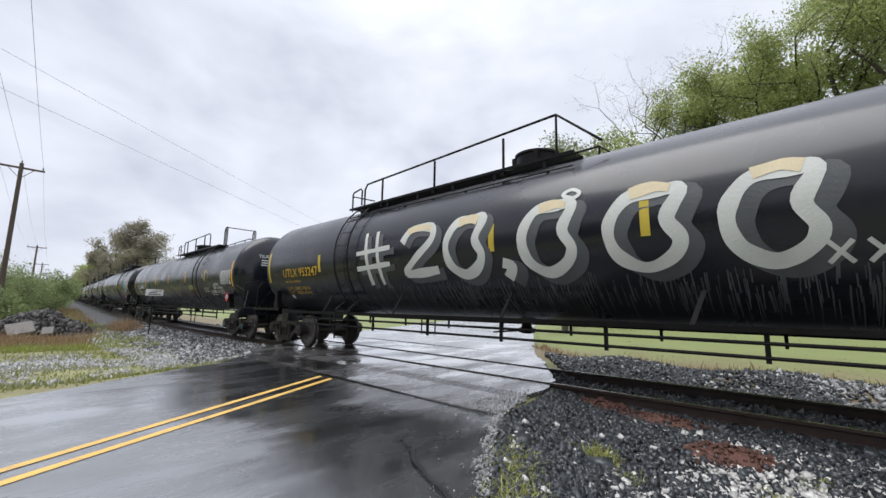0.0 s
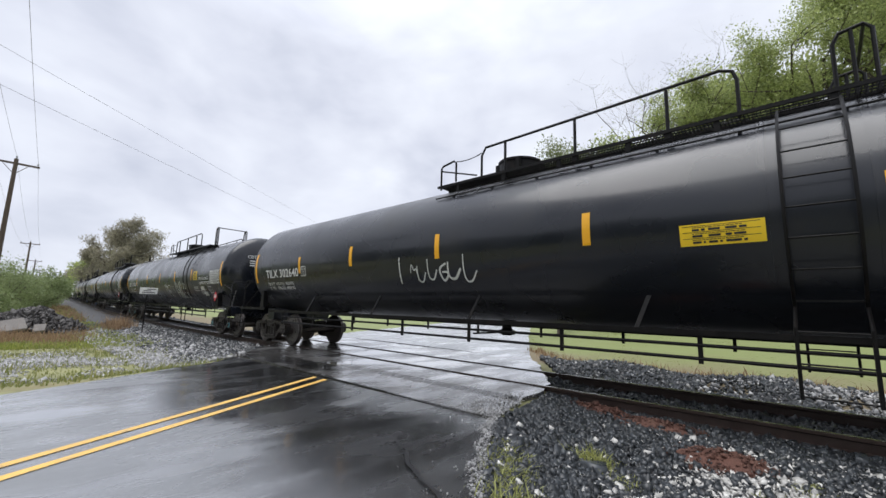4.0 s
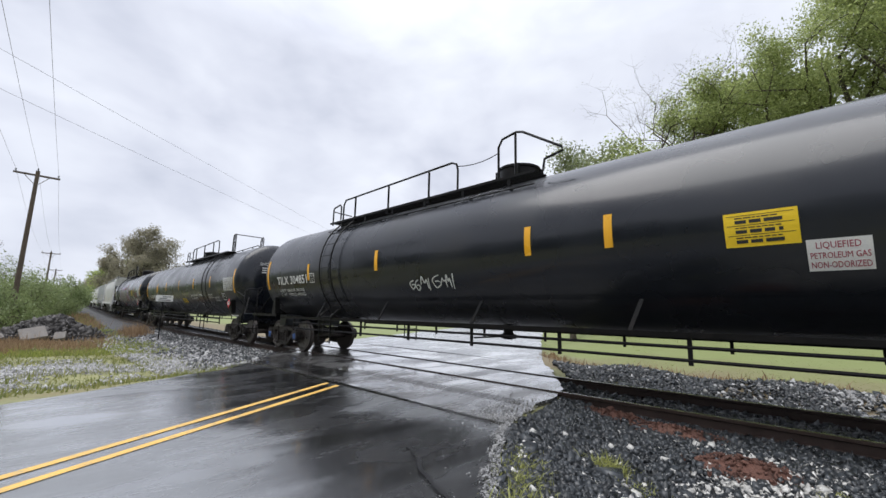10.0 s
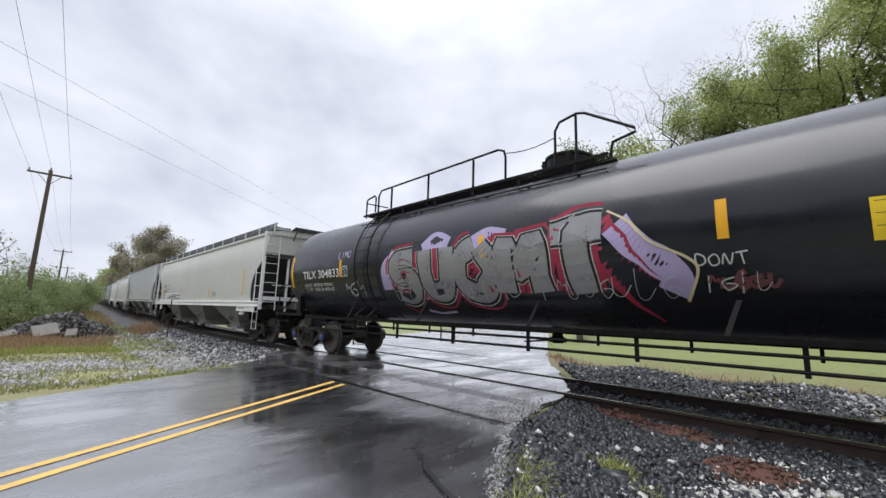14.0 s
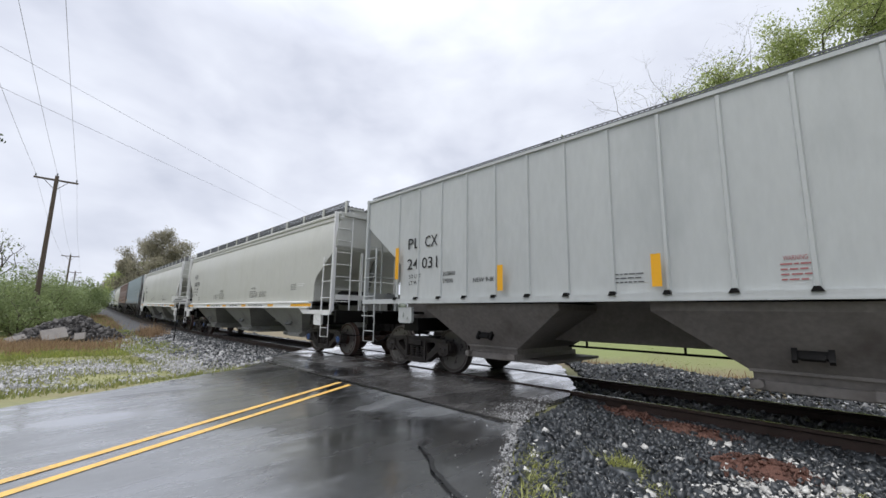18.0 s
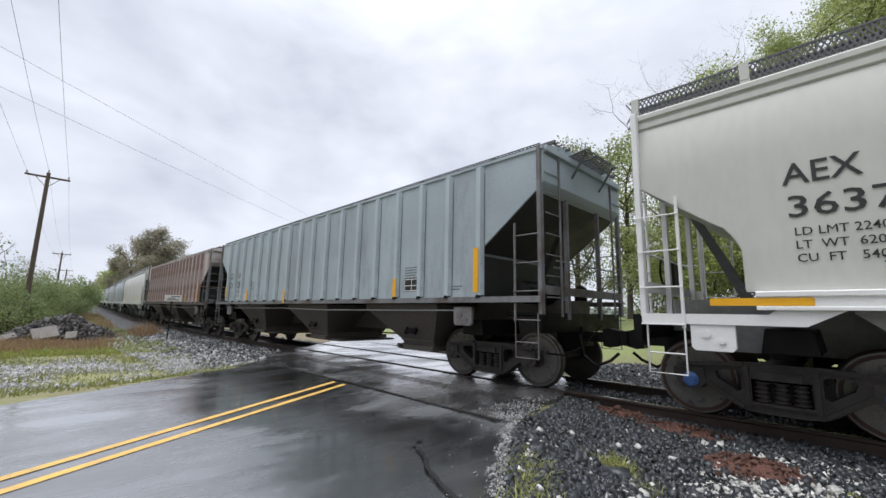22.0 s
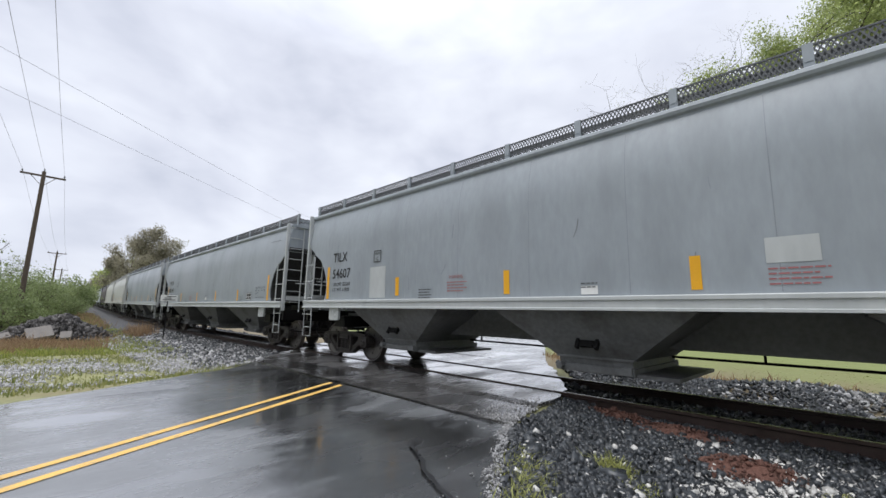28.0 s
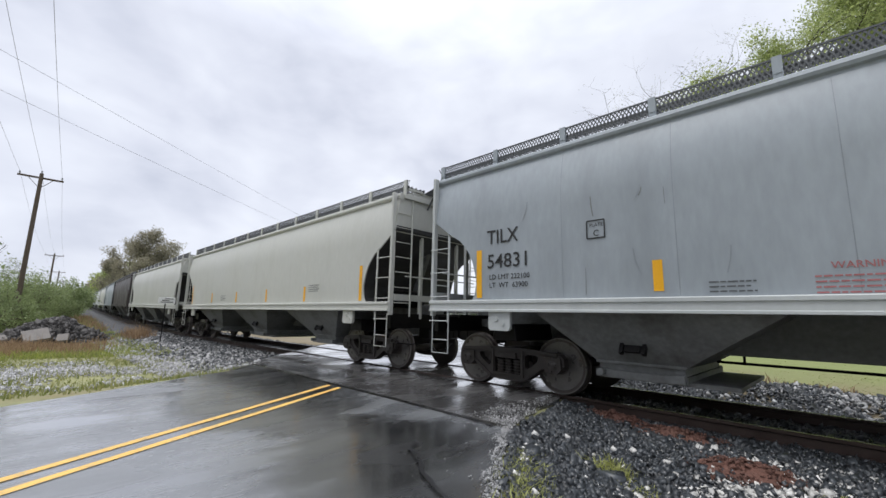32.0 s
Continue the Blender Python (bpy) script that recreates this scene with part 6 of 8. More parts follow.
def hopper_car(spec, group):
    half, style, paintwork = spec["half"], spec["style"], spec["paint"]
    sillpaint = spec.get("sill", paintwork)
    car = thing("hopper_car", spec["label"], "covered hopper car", group)
    inset = spec.get("inset", 0.62)
    shift = inset - 0.62
    tag = "%s%.2f,%.2f" % (style, half, inset)
    put("body", kit("hopper_body" + tag, make_hop_body(half, style, inset), paintwork, 25), car)
    for a in (0, 180):
        m = pose(0, 0, 0, 0, 0, a)
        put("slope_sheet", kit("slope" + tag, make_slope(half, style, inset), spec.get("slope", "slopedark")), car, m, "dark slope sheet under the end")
        put("eave_rail", kit("eave" + tag, make_eave(half - shift, style), spec.get("eave", paintwork)), car, m)
        put("end_cap_rail", kit("end_cap" + tag, make_end_cap(half - shift, style), spec.get("eave", paintwork)), car, m)
    deep = 0.10 if style == "ribbed" else 0.20
    for a in (0, 180):
        put("side_sill", kit("hopper_sill%.2f%.2f%s" % (half - shift, deep, style), make_sill(half - shift - (1.2 if style == "slant" else 0), deep), sillpaint), car, pose(0, 0, 0, 0, 0, a))
    under = spec.get("under", "soot")
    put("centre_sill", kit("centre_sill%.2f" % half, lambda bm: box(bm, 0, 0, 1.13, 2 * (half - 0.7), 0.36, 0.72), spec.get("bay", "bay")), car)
    for a in (0, 180):
        m = pose(0, 0, 0, 0, 0, a) @ pose(half, 0, 0)
        put("body_bolster", kit("body_bolster", make_body_bolster, under), car, m)
        put("end_sill", kit("hopper_end_sill", lambda bm: box(bm, -0.75, 0, 1.1, 0.10, 3.0, 0.32), under), car, m)
        deck = put("end_platform", kit("hopper_platform", make_hop_platform, under), car, m)
        for i in range(11):
            put("slat", kit("platform_slat", make_slat, under), deck, pose(-1.31 + i * 0.056, 0, 1.245))
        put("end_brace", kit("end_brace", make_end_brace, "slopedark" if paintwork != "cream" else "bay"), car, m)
    pipe = put("brake_pipe", kit("brake_pipe%.2f" % half, lambda bm: tube(bm, [Vector((-half + 3.2, 0.85, 0.60)), Vector((0, 0.85, 0.58)), Vector((half - 3.2, 0.85, 0.60))], 0.022, 6, 0.022), "soot"), car)
    for k in range(7):
        put("pipe_hanger", kit("pipe_hanger", lambda bm: box(bm, 0, 0.85, 0.82, 0.035, 0.03, 0.50), "soot"), pipe, pose((k - 3) * (2 * half - 6.8) / 6, 0, 0))
    if style == "ribbed" and spec.get("gear") == "oldgrey":
        put("conduit", kit("conduit%.2f" % half, lambda bm: tube(bm, [Vector((-half + 2.6, -1.47, 1.27)), Vector((-1.5, -1.47, 1.29)), Vector((1.0, -1.47, 1.25)), Vector((half - 2.6, -1.47, 1.28))], 0.013, 6, 0.013), "ribgrey"), car, None, "pale thin air line below the sill")
    bays = spec.get("bays", 3)
    top_w, low_w = (2.45, 1.02) if spec.get("small_bays") else (3.05, 1.14)
    for i in range(bays):
        lean = 0.16 * (i - (bays - 1) / 2)
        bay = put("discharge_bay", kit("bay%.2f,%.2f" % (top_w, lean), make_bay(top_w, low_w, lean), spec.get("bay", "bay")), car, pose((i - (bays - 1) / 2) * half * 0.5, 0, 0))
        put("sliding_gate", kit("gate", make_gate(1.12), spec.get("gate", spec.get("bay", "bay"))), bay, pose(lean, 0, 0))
        if spec.get("detail", True):
            put("bay_bracket", kit("bay_bracket", make_bay_bracket, "bay" if spec.get("bay") == "palebay" else "soot"), bay, pose(lean, 0, 0))
    for s, a in ((1, 0), (-1, 180)):
        m = pose(s * (half - shift), 0, 0, 0, 0, a)
        add_end_gear(car, m, spec.get("gear", sillpaint), spec.get("detail", True))
        if style == "slant":
            put("drop_plate", kit("drop_plate", make_drop_plate, sillpaint), car, m)
            put("drop_plate", kit("drop_plate_far", mirrored(make_drop_plate), sillpaint), car, m)
        for f in (-1, 1):
            put("jacking_pad", kit("jack_pad", make_jack_pad, sillpaint if style != "ribbed" else spec.get("gear", sillpaint)), car, pose(s * (half - (1.6 if style == "slant" else 2.3)), 0, -0.16 if style == "slant" else 0, 0, 0, 0 if f < 0 else 180))
    put("hand_brake", kit("hand_brake", make_brake, "soot", 40), car, pose(-half, 0, 0, 0, 0, 180))
    put("air_reservoir", kit("air_reservoir", make_tank_res, spec.get("under", "soot"), 40), car, pose(half, 0, 0))
    add_ends(car, half, "soot")
    sets = []
    for s in (-1, 1):
        sets += add_truck(car, s * (half - 2.11), spec.get("cap", "truck"), spec.get("wheel", "tread"))
    # roof
    for a in (0, 180):
        m = pose(0, 0, 0, 0, 0, a)
        put("running_board", kit("running_board%.2f" % (half - shift), make_roof_walk(half - shift), "mesh"), car, m @ pose(0, 0, 0 if spec.get("walk", True) else -0.06))
        board = put("end_board", kit("end_board", make_end_board, "mesh"), car, m @ pose(half - shift, 0, 0.12 if spec.get("walk", True) else 0))
        for k in range(9):
            put("slat", kit("board_slat", make_board_slat, "mesh"), board, pose(-0.66 + 0.045 * k, 0, EAVE + 0.08 + 0.010 * k))
        if spec.get("walk", True):
            put("board_edge", kit("board_edge%.2f" % (half - shift), make_walk_face(half - shift), "mesh"), car, m)
            for i in range(13):
                put("board_bracket", kit("board_bracket", make_walk_bracket, paintwork), car, m @ pose((half - shift - 0.62) * (2 * i / 12 - 1), 0, 0))
        if style == "ribbed":
            put("roof_grating", kit("roof_grating%.2f" % (half - shift), make_edge_grating(half - shift), "mesh" if paintwork != "rusty" else "palebay"), car, m)
    put("hatch", kit("hatch%.2f" % half, make_hatch(2 * half - 3.2), paintwork), car)
    if style == "ribbed":
        x0 = half - inset
        wide, deep = spec.get("rib", (0.17, 0.09))
        first, pitch = spec["ribs_at"]
        rows = [first + pitch * i for i in range(-3, 24) if abs(first + pitch * i) < x0 - 0.12]
        for a in (0, 180):
            for x in rows:
                x = x if a == 0 else -x
                if abs(x) > x0 - 1.2:
                    continue
                low = SILL + 0.03
                me = kit("rib%.2f,%.2f" % (wide, low), make_rib(wide, deep, low), spec.get("rib_paint", paintwork))
                put("rib", me, car, pose(0, 0, 0, 0, 0, a) @ pose(x, 0, 0))
                if a == 0:
                    # thin dark strips paint in the shade on both sides of a rib
                    if spec.get("rib_paint") == "ribpale":
                        for e in (-1, 1):
                            put("rib_seam", kit("rib_seam", lambda bm: box(bm, 0, -HW + 0.028, (low + EAVE) / 2 - 0.08, 0.014, 0.006, EAVE - low - 0.16), "ribdirt"), car, pose(x + e * (wide / 2 + 0.009), 0, 0), "dirt line along a rib's weld")
                    put("rib_foot", kit("rib_foot", make_rib_foot, "soot"), car, pose(x, 0, 0))
    if spec.get("end_plate"):
        a, b = spec["end_plate"]
        bm = bmesh.new()
        box(bm, (a + b) / 2, -HW - 0.03, 1.27, b - a, 0.04, 0.26)
        bevelled(bm, 0.008)
        part("end_plate", bm, M[sillpaint], car, "white plate below the sill's end")
    if spec.get("detail", True):
        hopper_marks(car, spec)
    return car, sets


def hopper_marks(car, spec):
    half, style = spec["half"], spec["style"]
    ribbed = style == "ribbed"
    def side(u, v, lift):
        return (u, -hop_width(max(v, SILL), not ribbed) - lift, v)
    def sill(u, v, lift):
        return (u, -HW - 0.048 - lift, v)
    ink = spec.get("ink", "blackink")
    x0 = -half + spec.get("mark_at", 2.3)
    z = spec.get("mark_z", 2.5)
    h = spec.get("mark_h", 0.24)
    pitch = spec.get("pitch", 0.36)
    for k, line in enumerate(spec.get("marks", ())):
        paint("reporting_mark", shifted(letters(line, h, 1.2, spec.get("mark_w", (0, 0))[k]), x0, z - pitch * k), side, ink, car)
    for text, u, v, wide in spec.get("split_marks", ()):
        paint("reporting_mark", shifted(letters(text, h, 1.2, wide), u, v), side, ink, car)
    for k, line in enumerate(spec.get("weights", ())):
        paint("weight_stencil", shifted(letters(line, 0.085, 0.8), x0 + 0.05, z - pitch - 0.2 - 0.14 * k), side, ink, car)
    if spec.get("plate", True):
        u, v = x0 + spec.get("plate_at", 1.85), z - 0.12
        paint("plate_box", merged([ribbon([(u, v), (u + 0.26, v)], 0.02), ribbon([(u, v + 0.26), (u + 0.26, v + 0.26)], 0.02), ribbon([(u, v), (u, v + 0.26)], 0.02), ribbon([(u + 0.26, v), (u + 0.26, v + 0.26)], 0.02), shifted(letters("PLATE", 0.05, 0.5), u + 0.04, v + 0.17), shifted(letters("C", 0.09, 0.5), u + 0.09, v + 0.03)]), side, ink, car)
    for u, v in spec.get("boxed", ()):
        edge = [(u, v), (u + 0.24, v), (u + 0.24, v + 0.24), (u, v + 0.24)]
        paint("plate_box", merged([ribbon([p, q], 0.016) for p, q in zip(edge, edge[1:] + edge[:1])] + [ribbon([(u + 0.12, v + 0.06), (u + 0.12, v + 0.16)], 0.014)]), side, ink, car)
    for u, v, w, h2 in spec.get("tags", ()):
        loops = [ribbon([(u + w * (k + 0.5 * math.sin(q * 1.9 + k)) / 7 + w * q / 60, v + h2 * (0.5 + 0.48 * math.sin(q * 1.25 + 1.7 * k))) for q in range(7)], 0.012) for k in range(1, 7)]
        paint("sprayed_tag", merged(loops), side, "redprint", car, 0.008, "red scrawled spray-paint tag")
    for u, z0, z1 in spec.get("strips", ()):
        paint("reflector_strip", grid_patch(u - 0.06, u + 0.06, z0, z1, 1, 4), side if not ribbed else (lambda a, b, lift: (a, -HW - 0.065 - lift, b)), spec.get("tape", "reflect"), car, 0.006)
    for u0, u1 in spec.get("sill_tape", ()):
        paint("sill_reflector", grid_patch(u0, u1, SILL - 0.155, SILL - 0.072, 1, 1), sill, "reflect", car, 0.006)
    for text, u, v, hh, *wide in spec.get("sill_words", ()):
        paint("sill_stencil", shifted(letters(text, hh, 0.8, wide[0] if wide else 0.0), u, v), sill, "blackink", car, 0.012 if spec.get("end_plate") else 0.006)
    for text, u, v, hh, mat, *wide in spec.get("words", ()):
        paint("stencil", shifted(letters(text, hh, 0.8, wide[0] if wide else 0.0), u, v), side, mat, car, 0.008)
    for u, v, w, rows, mat in spec.get("notes", ()):
        paint("fine_print", merged([print_line(u, v - 0.055 * k, w * (1 - 0.12 * (k % 2)), 0.017, k + int(abs(u) * 100)) for k in range(rows + 1)]), side, mat, car, 0.008)
    for u, v, w, h2, mat in spec.get("patches", ()):
        ob = paint("paint_patch", grid_patch(u, u + w, v, v + h2, 2, 3), side, mat, car, 0.005, "black stencil panel" if mat == "blackink" else "repainted patch")
        if mat == "blackink":
            lines = [ribbon([(u + 0.02, q), (u + w - 0.02, q)], 0.016) for q in (v + 0.02, v + h2 * 0.45, v + h2 - 0.02)] + [ribbon([(q, v + 0.02), (q, v + h2 - 0.02)], 0.016) for q in (u + 0.02, u + w * 0.5, u + w - 0.02)]
            paint("panel_frame", merged(lines), side, "white", ob, 0.009)
    if not ribbed and spec["paint"] != "cream":
        for k in range(1, 9):
            u = -half + 1.9 + (2 * half - 3.8) * k / 9
            paint("panel_seam", grid_patch(u - 0.004, u + 0.004, SILL + 0.02, EAVE - 0.12, 1, 12), side, "greyseam", car, 0.0025)
        rnd = random.Random(int(half * 1000))
        for k in range(14):
            u, v = rnd.uniform(-half + 2.2, half - 2.2), rnd.uniform(1.75, 3.3)
            d, h2 = rnd.uniform(-0.12, 0.12), rnd.uniform(0.06, 0.4)
            paint("scuff", ribbon([(u, v), (u + d * 0.3, v - h2 * 0.5), (u + d, v - h2)], rnd.uniform(0.006, 0.02), False, 0.6, k), side, "greyseam" if k % 3 else "seam", car, 0.004)


# ---- the cars in order, from the head of the train ----
COUPLED = [-6.35, 14.61, 35.55, 56.61, 77.41, 97.92, 118.68, 138.36, 158.74, 177.71, 195.23, 212.94, 230.16, 247.44, 265.05, 283.26, 301.18, 319.31, 337.19]
TANK = "wet glossy black tank car with platform handrails"
GREY, CREAM = "smooth-sided weathered grey covered hopper car", "smooth-sided pale cream covered hopper car"
RIBBED = "covered hopper car with vertical side ribs"
STD = (-1.2, 5.6, 0.25, 4.8)
hop_strips = ((-7.10, 1.56, 2.41), (-4.15, 1.60, 2.00), (-1.23, 1.58, 1.98), (1.56, 1.58, 1.99), (4.25, 1.56, 1.99), (7.08, 1.55, 2.40))
def moved_words(lines, along):
    """The same stencils, set further along the car."""
    return tuple((line[0], line[1] + along) + line[2:] for line in lines)


AEX_SILL = (("DO NOT HAMMER ON CAR", 1.85, 1.377, 0.065, 1.36), ("DO NOT HAMMER ON CAR", -2.92, 1.377, 0.065, 1.34), ("VENT CAR WHEN UNLOADING", -0.36, 1.382, 0.058, 0.98))
AEX_WORDS = tuple((line, u + du, v, h, "blackink", w) for u in (1.66, -2.22) for line, du, v, h, w in (
    ("WARNING", 0.13, 2.01, 0.072, 0.47), ("DO NOT APPLY VIBRATOR", 0.0, 1.91, 0.042, 0.62), ("TO ANY PART OF THE CAR BODY", 0.0, 1.84, 0.042, 0.81), ("EXCEPT VIBRATOR BRACKETS", 0.0, 1.77, 0.042, 0.78), ("USE ON LOADED CAR ONLY", 0.0, 1.70, 0.042, 0.67))) + tuple(
    (line, u, v, 0.042, "blackink", w) for u in (2.60, -2.98) for line, v, w in (("CLOSE HOPPER SLIDES", 1.86, 0.66), ("AND ROOF HATCHES", 1.79, 0.52), ("BEFORE CAR IS MOVED", 1.72, 0.62)))
CARS = [
    dict(kind="tank", label="black tank car with a huge painted price on its side", mark="UTLX 953247", mark_at=2.50, mark_w=2.02, weight_w=1.33, weight_drop=0.37, strips=(-0.08, 2.44), plate=False, ink="gold", tape="dullreflect", weights=("LD LMT  163600 LB  74200 KG", "LT  WT    99400 LB  45100 KG"), top=(-5.25, 1.25, 0.0, -4.6), rails="tail", extra=[(big_numerals, ()), (words, ("THE TANK CAR PEOPLE", -7.94, 1.88, 0.062, "gold", 0.4)), (sticker, (-7.9, 1.44, 0.15, 0.1, "sign", 0))]),
    dict(kind="tank", label=TANK + " and white lettering", mark="TILX 304050", mark_at=2.39, mark_w=2.04, plate_at=2.42, strips=(-3.03, -0.27, 2.86, 5.75), weights=("LD LMT  166000 LB  75300 KG", "LT  WT    97000 LB  44000 KG"), top=STD, cap="tealcap", extra=[(sticker, (3.42, 1.87, 0.76, 0.19, "palenote", 2)), (words, ("LIQUEFIED", 6.75, 1.98, 0.1)), (words, ("PETROLEUM GAS", 6.68, 1.84, 0.1)), (words, ("NON-ODORIZED", 6.72, 1.70, 0.1)), (scrawl, (5.3, 2.3, 0.7, 0.5, 31))]),
    dict(kind="tank", label="wet black tank car with a teal paint patch", mark="TILX 302640", weights=("LD LMT  166000 LB  75300 KG", "LT  WT    97000 LB  44000 KG"), top=STD, extra=[(sticker, (3.5, 2.08, 0.85, 0.26)), (brushed, (6.65, 2.15, 0.85, 0.42)), (words, ("LIQUEFIED PETROLEUM GAS", 6.55, 1.96, 0.09)), (words, ("NON-ODORIZED", 6.7, 1.83, 0.1)), (scrawl, (-1.9, 1.75, 2.2, 0.5, 5))]),
    dict(kind="tank", label=TANK + " and white spray tags", mark="CBTX 781607", strips=(-3.2, -0.31, 2.53, 5.2), mark_w=2.08, mark_z=2.09, plate_at=2.30, mark_at=2.17, weights=("LD LMT  164400 LB  74550 KG", "LT  WT    98600 LB  44750 KG"), top=STD, cap="tealcap", extra=[(sticker, (5.5, 2.2, 0.52, 0.38)), (words, ("NON-ODORIZED", 6.25, 2.2, 0.11)), (words, ("LIQUEFIED PETROLEUM GAS", 6.25, 2.02, 0.10)), (sticker, (6.35, 1.78, 0.4, 0.14, "sign", 0)), (sticker, (6.55, 1.55, 0.4, 0.16, "sign", 0)), (sprayed, ("TMZ", 0.70, 1.50, 1.1, 0.58, 0.028, "graf_white", -0.3)), (sprayed, ("N", 1.95, 1.66, 0.42, 0.36, 0.022)), (sprayed, ("AWR", 2.62, 1.42, 1.15, 0.74, 0.045, "graf_white", -0.2)), (sprayed, ("21", 3.80, 1.85, 0.44, 0.26, 0.03)), (sprayed, ("SPK", 3.74, 1.44, 0.66, 0.26, 0.025, "graf_white", -0.2)), (scrawl, (-5.6, 1.75, 0.7, 0.3, 17, "graf_grey", 0.03))]),
    dict(kind="tank", label=TANK + " and bold white lettering", mark="TILX 304094", mark_h=0.25, strips=(-3.35, -0.59, 2.56, 5.1), weights=("LD LMT  165900 LB  75250 KG", "LT  WT    97100 LB  44050 KG"), top=STD, extra=[(ring_tag, (-5.2, 1.85)), (ring_tag, (-2.37, 1.86)), (ring_tag, (0.25, 1.78)), (ring_tag, (2.26, 1.72)), (ring_tag, (3.63, 1.68))]),
    dict(kind="tank", label=TANK + " and yellow warning notices", mark="TILX 304851", mark_h=0.24, mark_at=2.25, mark_w=1.96, plate_at=2.15, weights=("LD LMT  163900 LB  74350 KG", "LT  WT    99100 LB  44950 KG"), top=(-5.85, 1.2, 0.2, -4.9), rails="end", cap="blue", strips=(-2.81, 1.33, 2.66, 5.73), extra=[(sticker, (4.03, 2.06, 0.67, 0.39)), (sticker, (4.73, 1.76, 0.49, 0.32, "sign", 0)), (words, ("LIQUEFIED", 4.80, 1.985, 0.065, "graf_crimson", 1.0, 0.34)), (words, ("PETROLEUM GAS", 4.75, 1.885, 0.06, "graf_crimson", 1.0, 0.45)), (words, ("NON-ODORIZED", 4.75, 1.79, 0.062, "graf_crimson", 1.0, 0.45)), (scrawl, (-1.7, 1.72, 1.3, 0.3, 44, "graf_white", 0.03))]),
    dict(kind="tank", label=TANK + " and block lettering", mark="SHQX 5865", mark_at=2.41, mark_w=1.8, mark_z=1.83, mark_h=0.2, weights=("LD LMT   163500 LB     74150 KG", "LT  WT       99500 LB     45150 KG"), top=(-1.35, 5.6, -0.03, 4.9), strips=(-5.14, -2.93, -0.06, 2.67, 5.3), extra=[(words, ("LIQUEFIED PETROLEUM GAS", 2.07, 1.85, 0.095, "white", 1.4, 1.87)), (words, ("NON-ODORIZED", 2.07, 1.70, 0.09, "white", 1.2, 1.03)), (sticker, (0.36, 1.56, 0.69, 0.21)), (emblem, (3.44, 1.5))]),
    dict(kind="tank", label="black tank car with a bright spray mural", mark="TILX 304833", mark_h=0.22, mark_z=2.14, weights=("LD LMT  163900 LB  74350 KG", "LT  WT    99100 LB  44950 KG"), top=(-5.55, 1.3, 0.1, -4.6), rails="end", cap="blue", strips=(-0.9, 2.83, 5.57), extra=[(colour_mural, ()), (sticker, (4.05, 2.05, 0.75, 0.42)), (sticker, (4.95, 1.72, 0.45, 0.32, "sign", 4))]),
    dict(kind="hopper", label=CREAM + " with black lettering", style="round", paint="cream", bay="palebay", sill="white", marks=("AEX", "26002"), mark_at=2.36, mark_z=2.32, mark_h=0.21, pitch=0.31, mark_w=(0.68, 1.12), inset=0.55, plate_at=1.22, weights=("LD LMT 222000", "LT  WT  64000"), strips=((-7.54, 1.7, 2.35), (-5.13, 1.7, 2.15), (-2.58, 1.65, 2.15), (2.6, 1.65, 2.1), (7.0, 1.75, 2.75)), end_plate=(6.75, 8.55), sill_words=(("HANDBRAKE ONLY APPLIES", 7.05, 1.31, 0.05), ("ON B-END TRUCK", 7.05, 1.235, 0.05)), notes=((3.2, 1.9, 0.5, 3, "blackink"),)),
    dict(kind="hopper", label="pale grey " + RIBBED, style="ribbed", bay="dustbay", paint="ribgrey", split_marks=(("PL", -6.47, 2.6, 0.40), ("CX", -5.91, 2.6, 0.40), ("24", -6.47, 2.15, 0.38), ("031", -5.99, 2.15, 0.48)), mark_h=0.23, inset=0.66, plate=False, words=(("WARNING", -0.12, 1.84, 0.05, "redprint", 0.2), ("203800", -5.35, 1.96, 0.08, "blackink"), ("59200", -5.35, 1.82, 0.08, "blackink"), ("NEW 9-80", -4.55, 1.80, 0.08, "blackink"), ("LD LMT", -6.40, 1.96, 0.08, "blackink"), ("LT WT", -6.40, 1.82, 0.08, "blackink")), strips=((-6.72, 1.95, 2.65), (-3.85, 1.62, 2.06), (-1.36, 1.6, 2.02), (0.89, 1.6, 2.1), (3.48, 1.6, 2.1), (6.86, 1.9, 2.7)), notes=((3.0, 2.1, 0.4, 6, "blackink"), (4.4, 2.1, 0.4, 4, "blackink"), (-1.95, 1.78, 0.42, 2, "graf_grey"), (-0.15, 1.79, 0.27, 3, "redprint")), patches=((4.63, 1.85, 0.41, 0.24, "blackink"),), walk=False, ribs_at=(-6.10, 0.692), rib=(0.06, 0.03)),
    dict(kind="hopper", label=CREAM + " with an orange-taped sill", style="slant", paint="cream", bay="palebay", sill="white", marks=("AEX", "36374"), mark_at=2.20, mark_z=2.80, mark_h=0.21, pitch=0.39, mark_w=(0.64, 1.0), inset=0.85, slope="cream", plate=False, weights=("LD LMT 223900", "LT  WT  62100", "CU  FT   5400"), strips=(), sill_tape=((-7.0, -6.1), (-3.66, -3.19), (-1.28, -0.83), (1.09, 1.54), (3.7, 4.15), (5.55, 6.9)), sill_words=AEX_SILL, words=AEX_WORDS, notes=((-5.58, 1.83, 0.2, 3, "blackink"), (5.3, 2.05, 0.4, 3, "blackink"), (5.75, 2.05, 0.5, 1, "white")), cap="blue", wheel="rustwheel"),
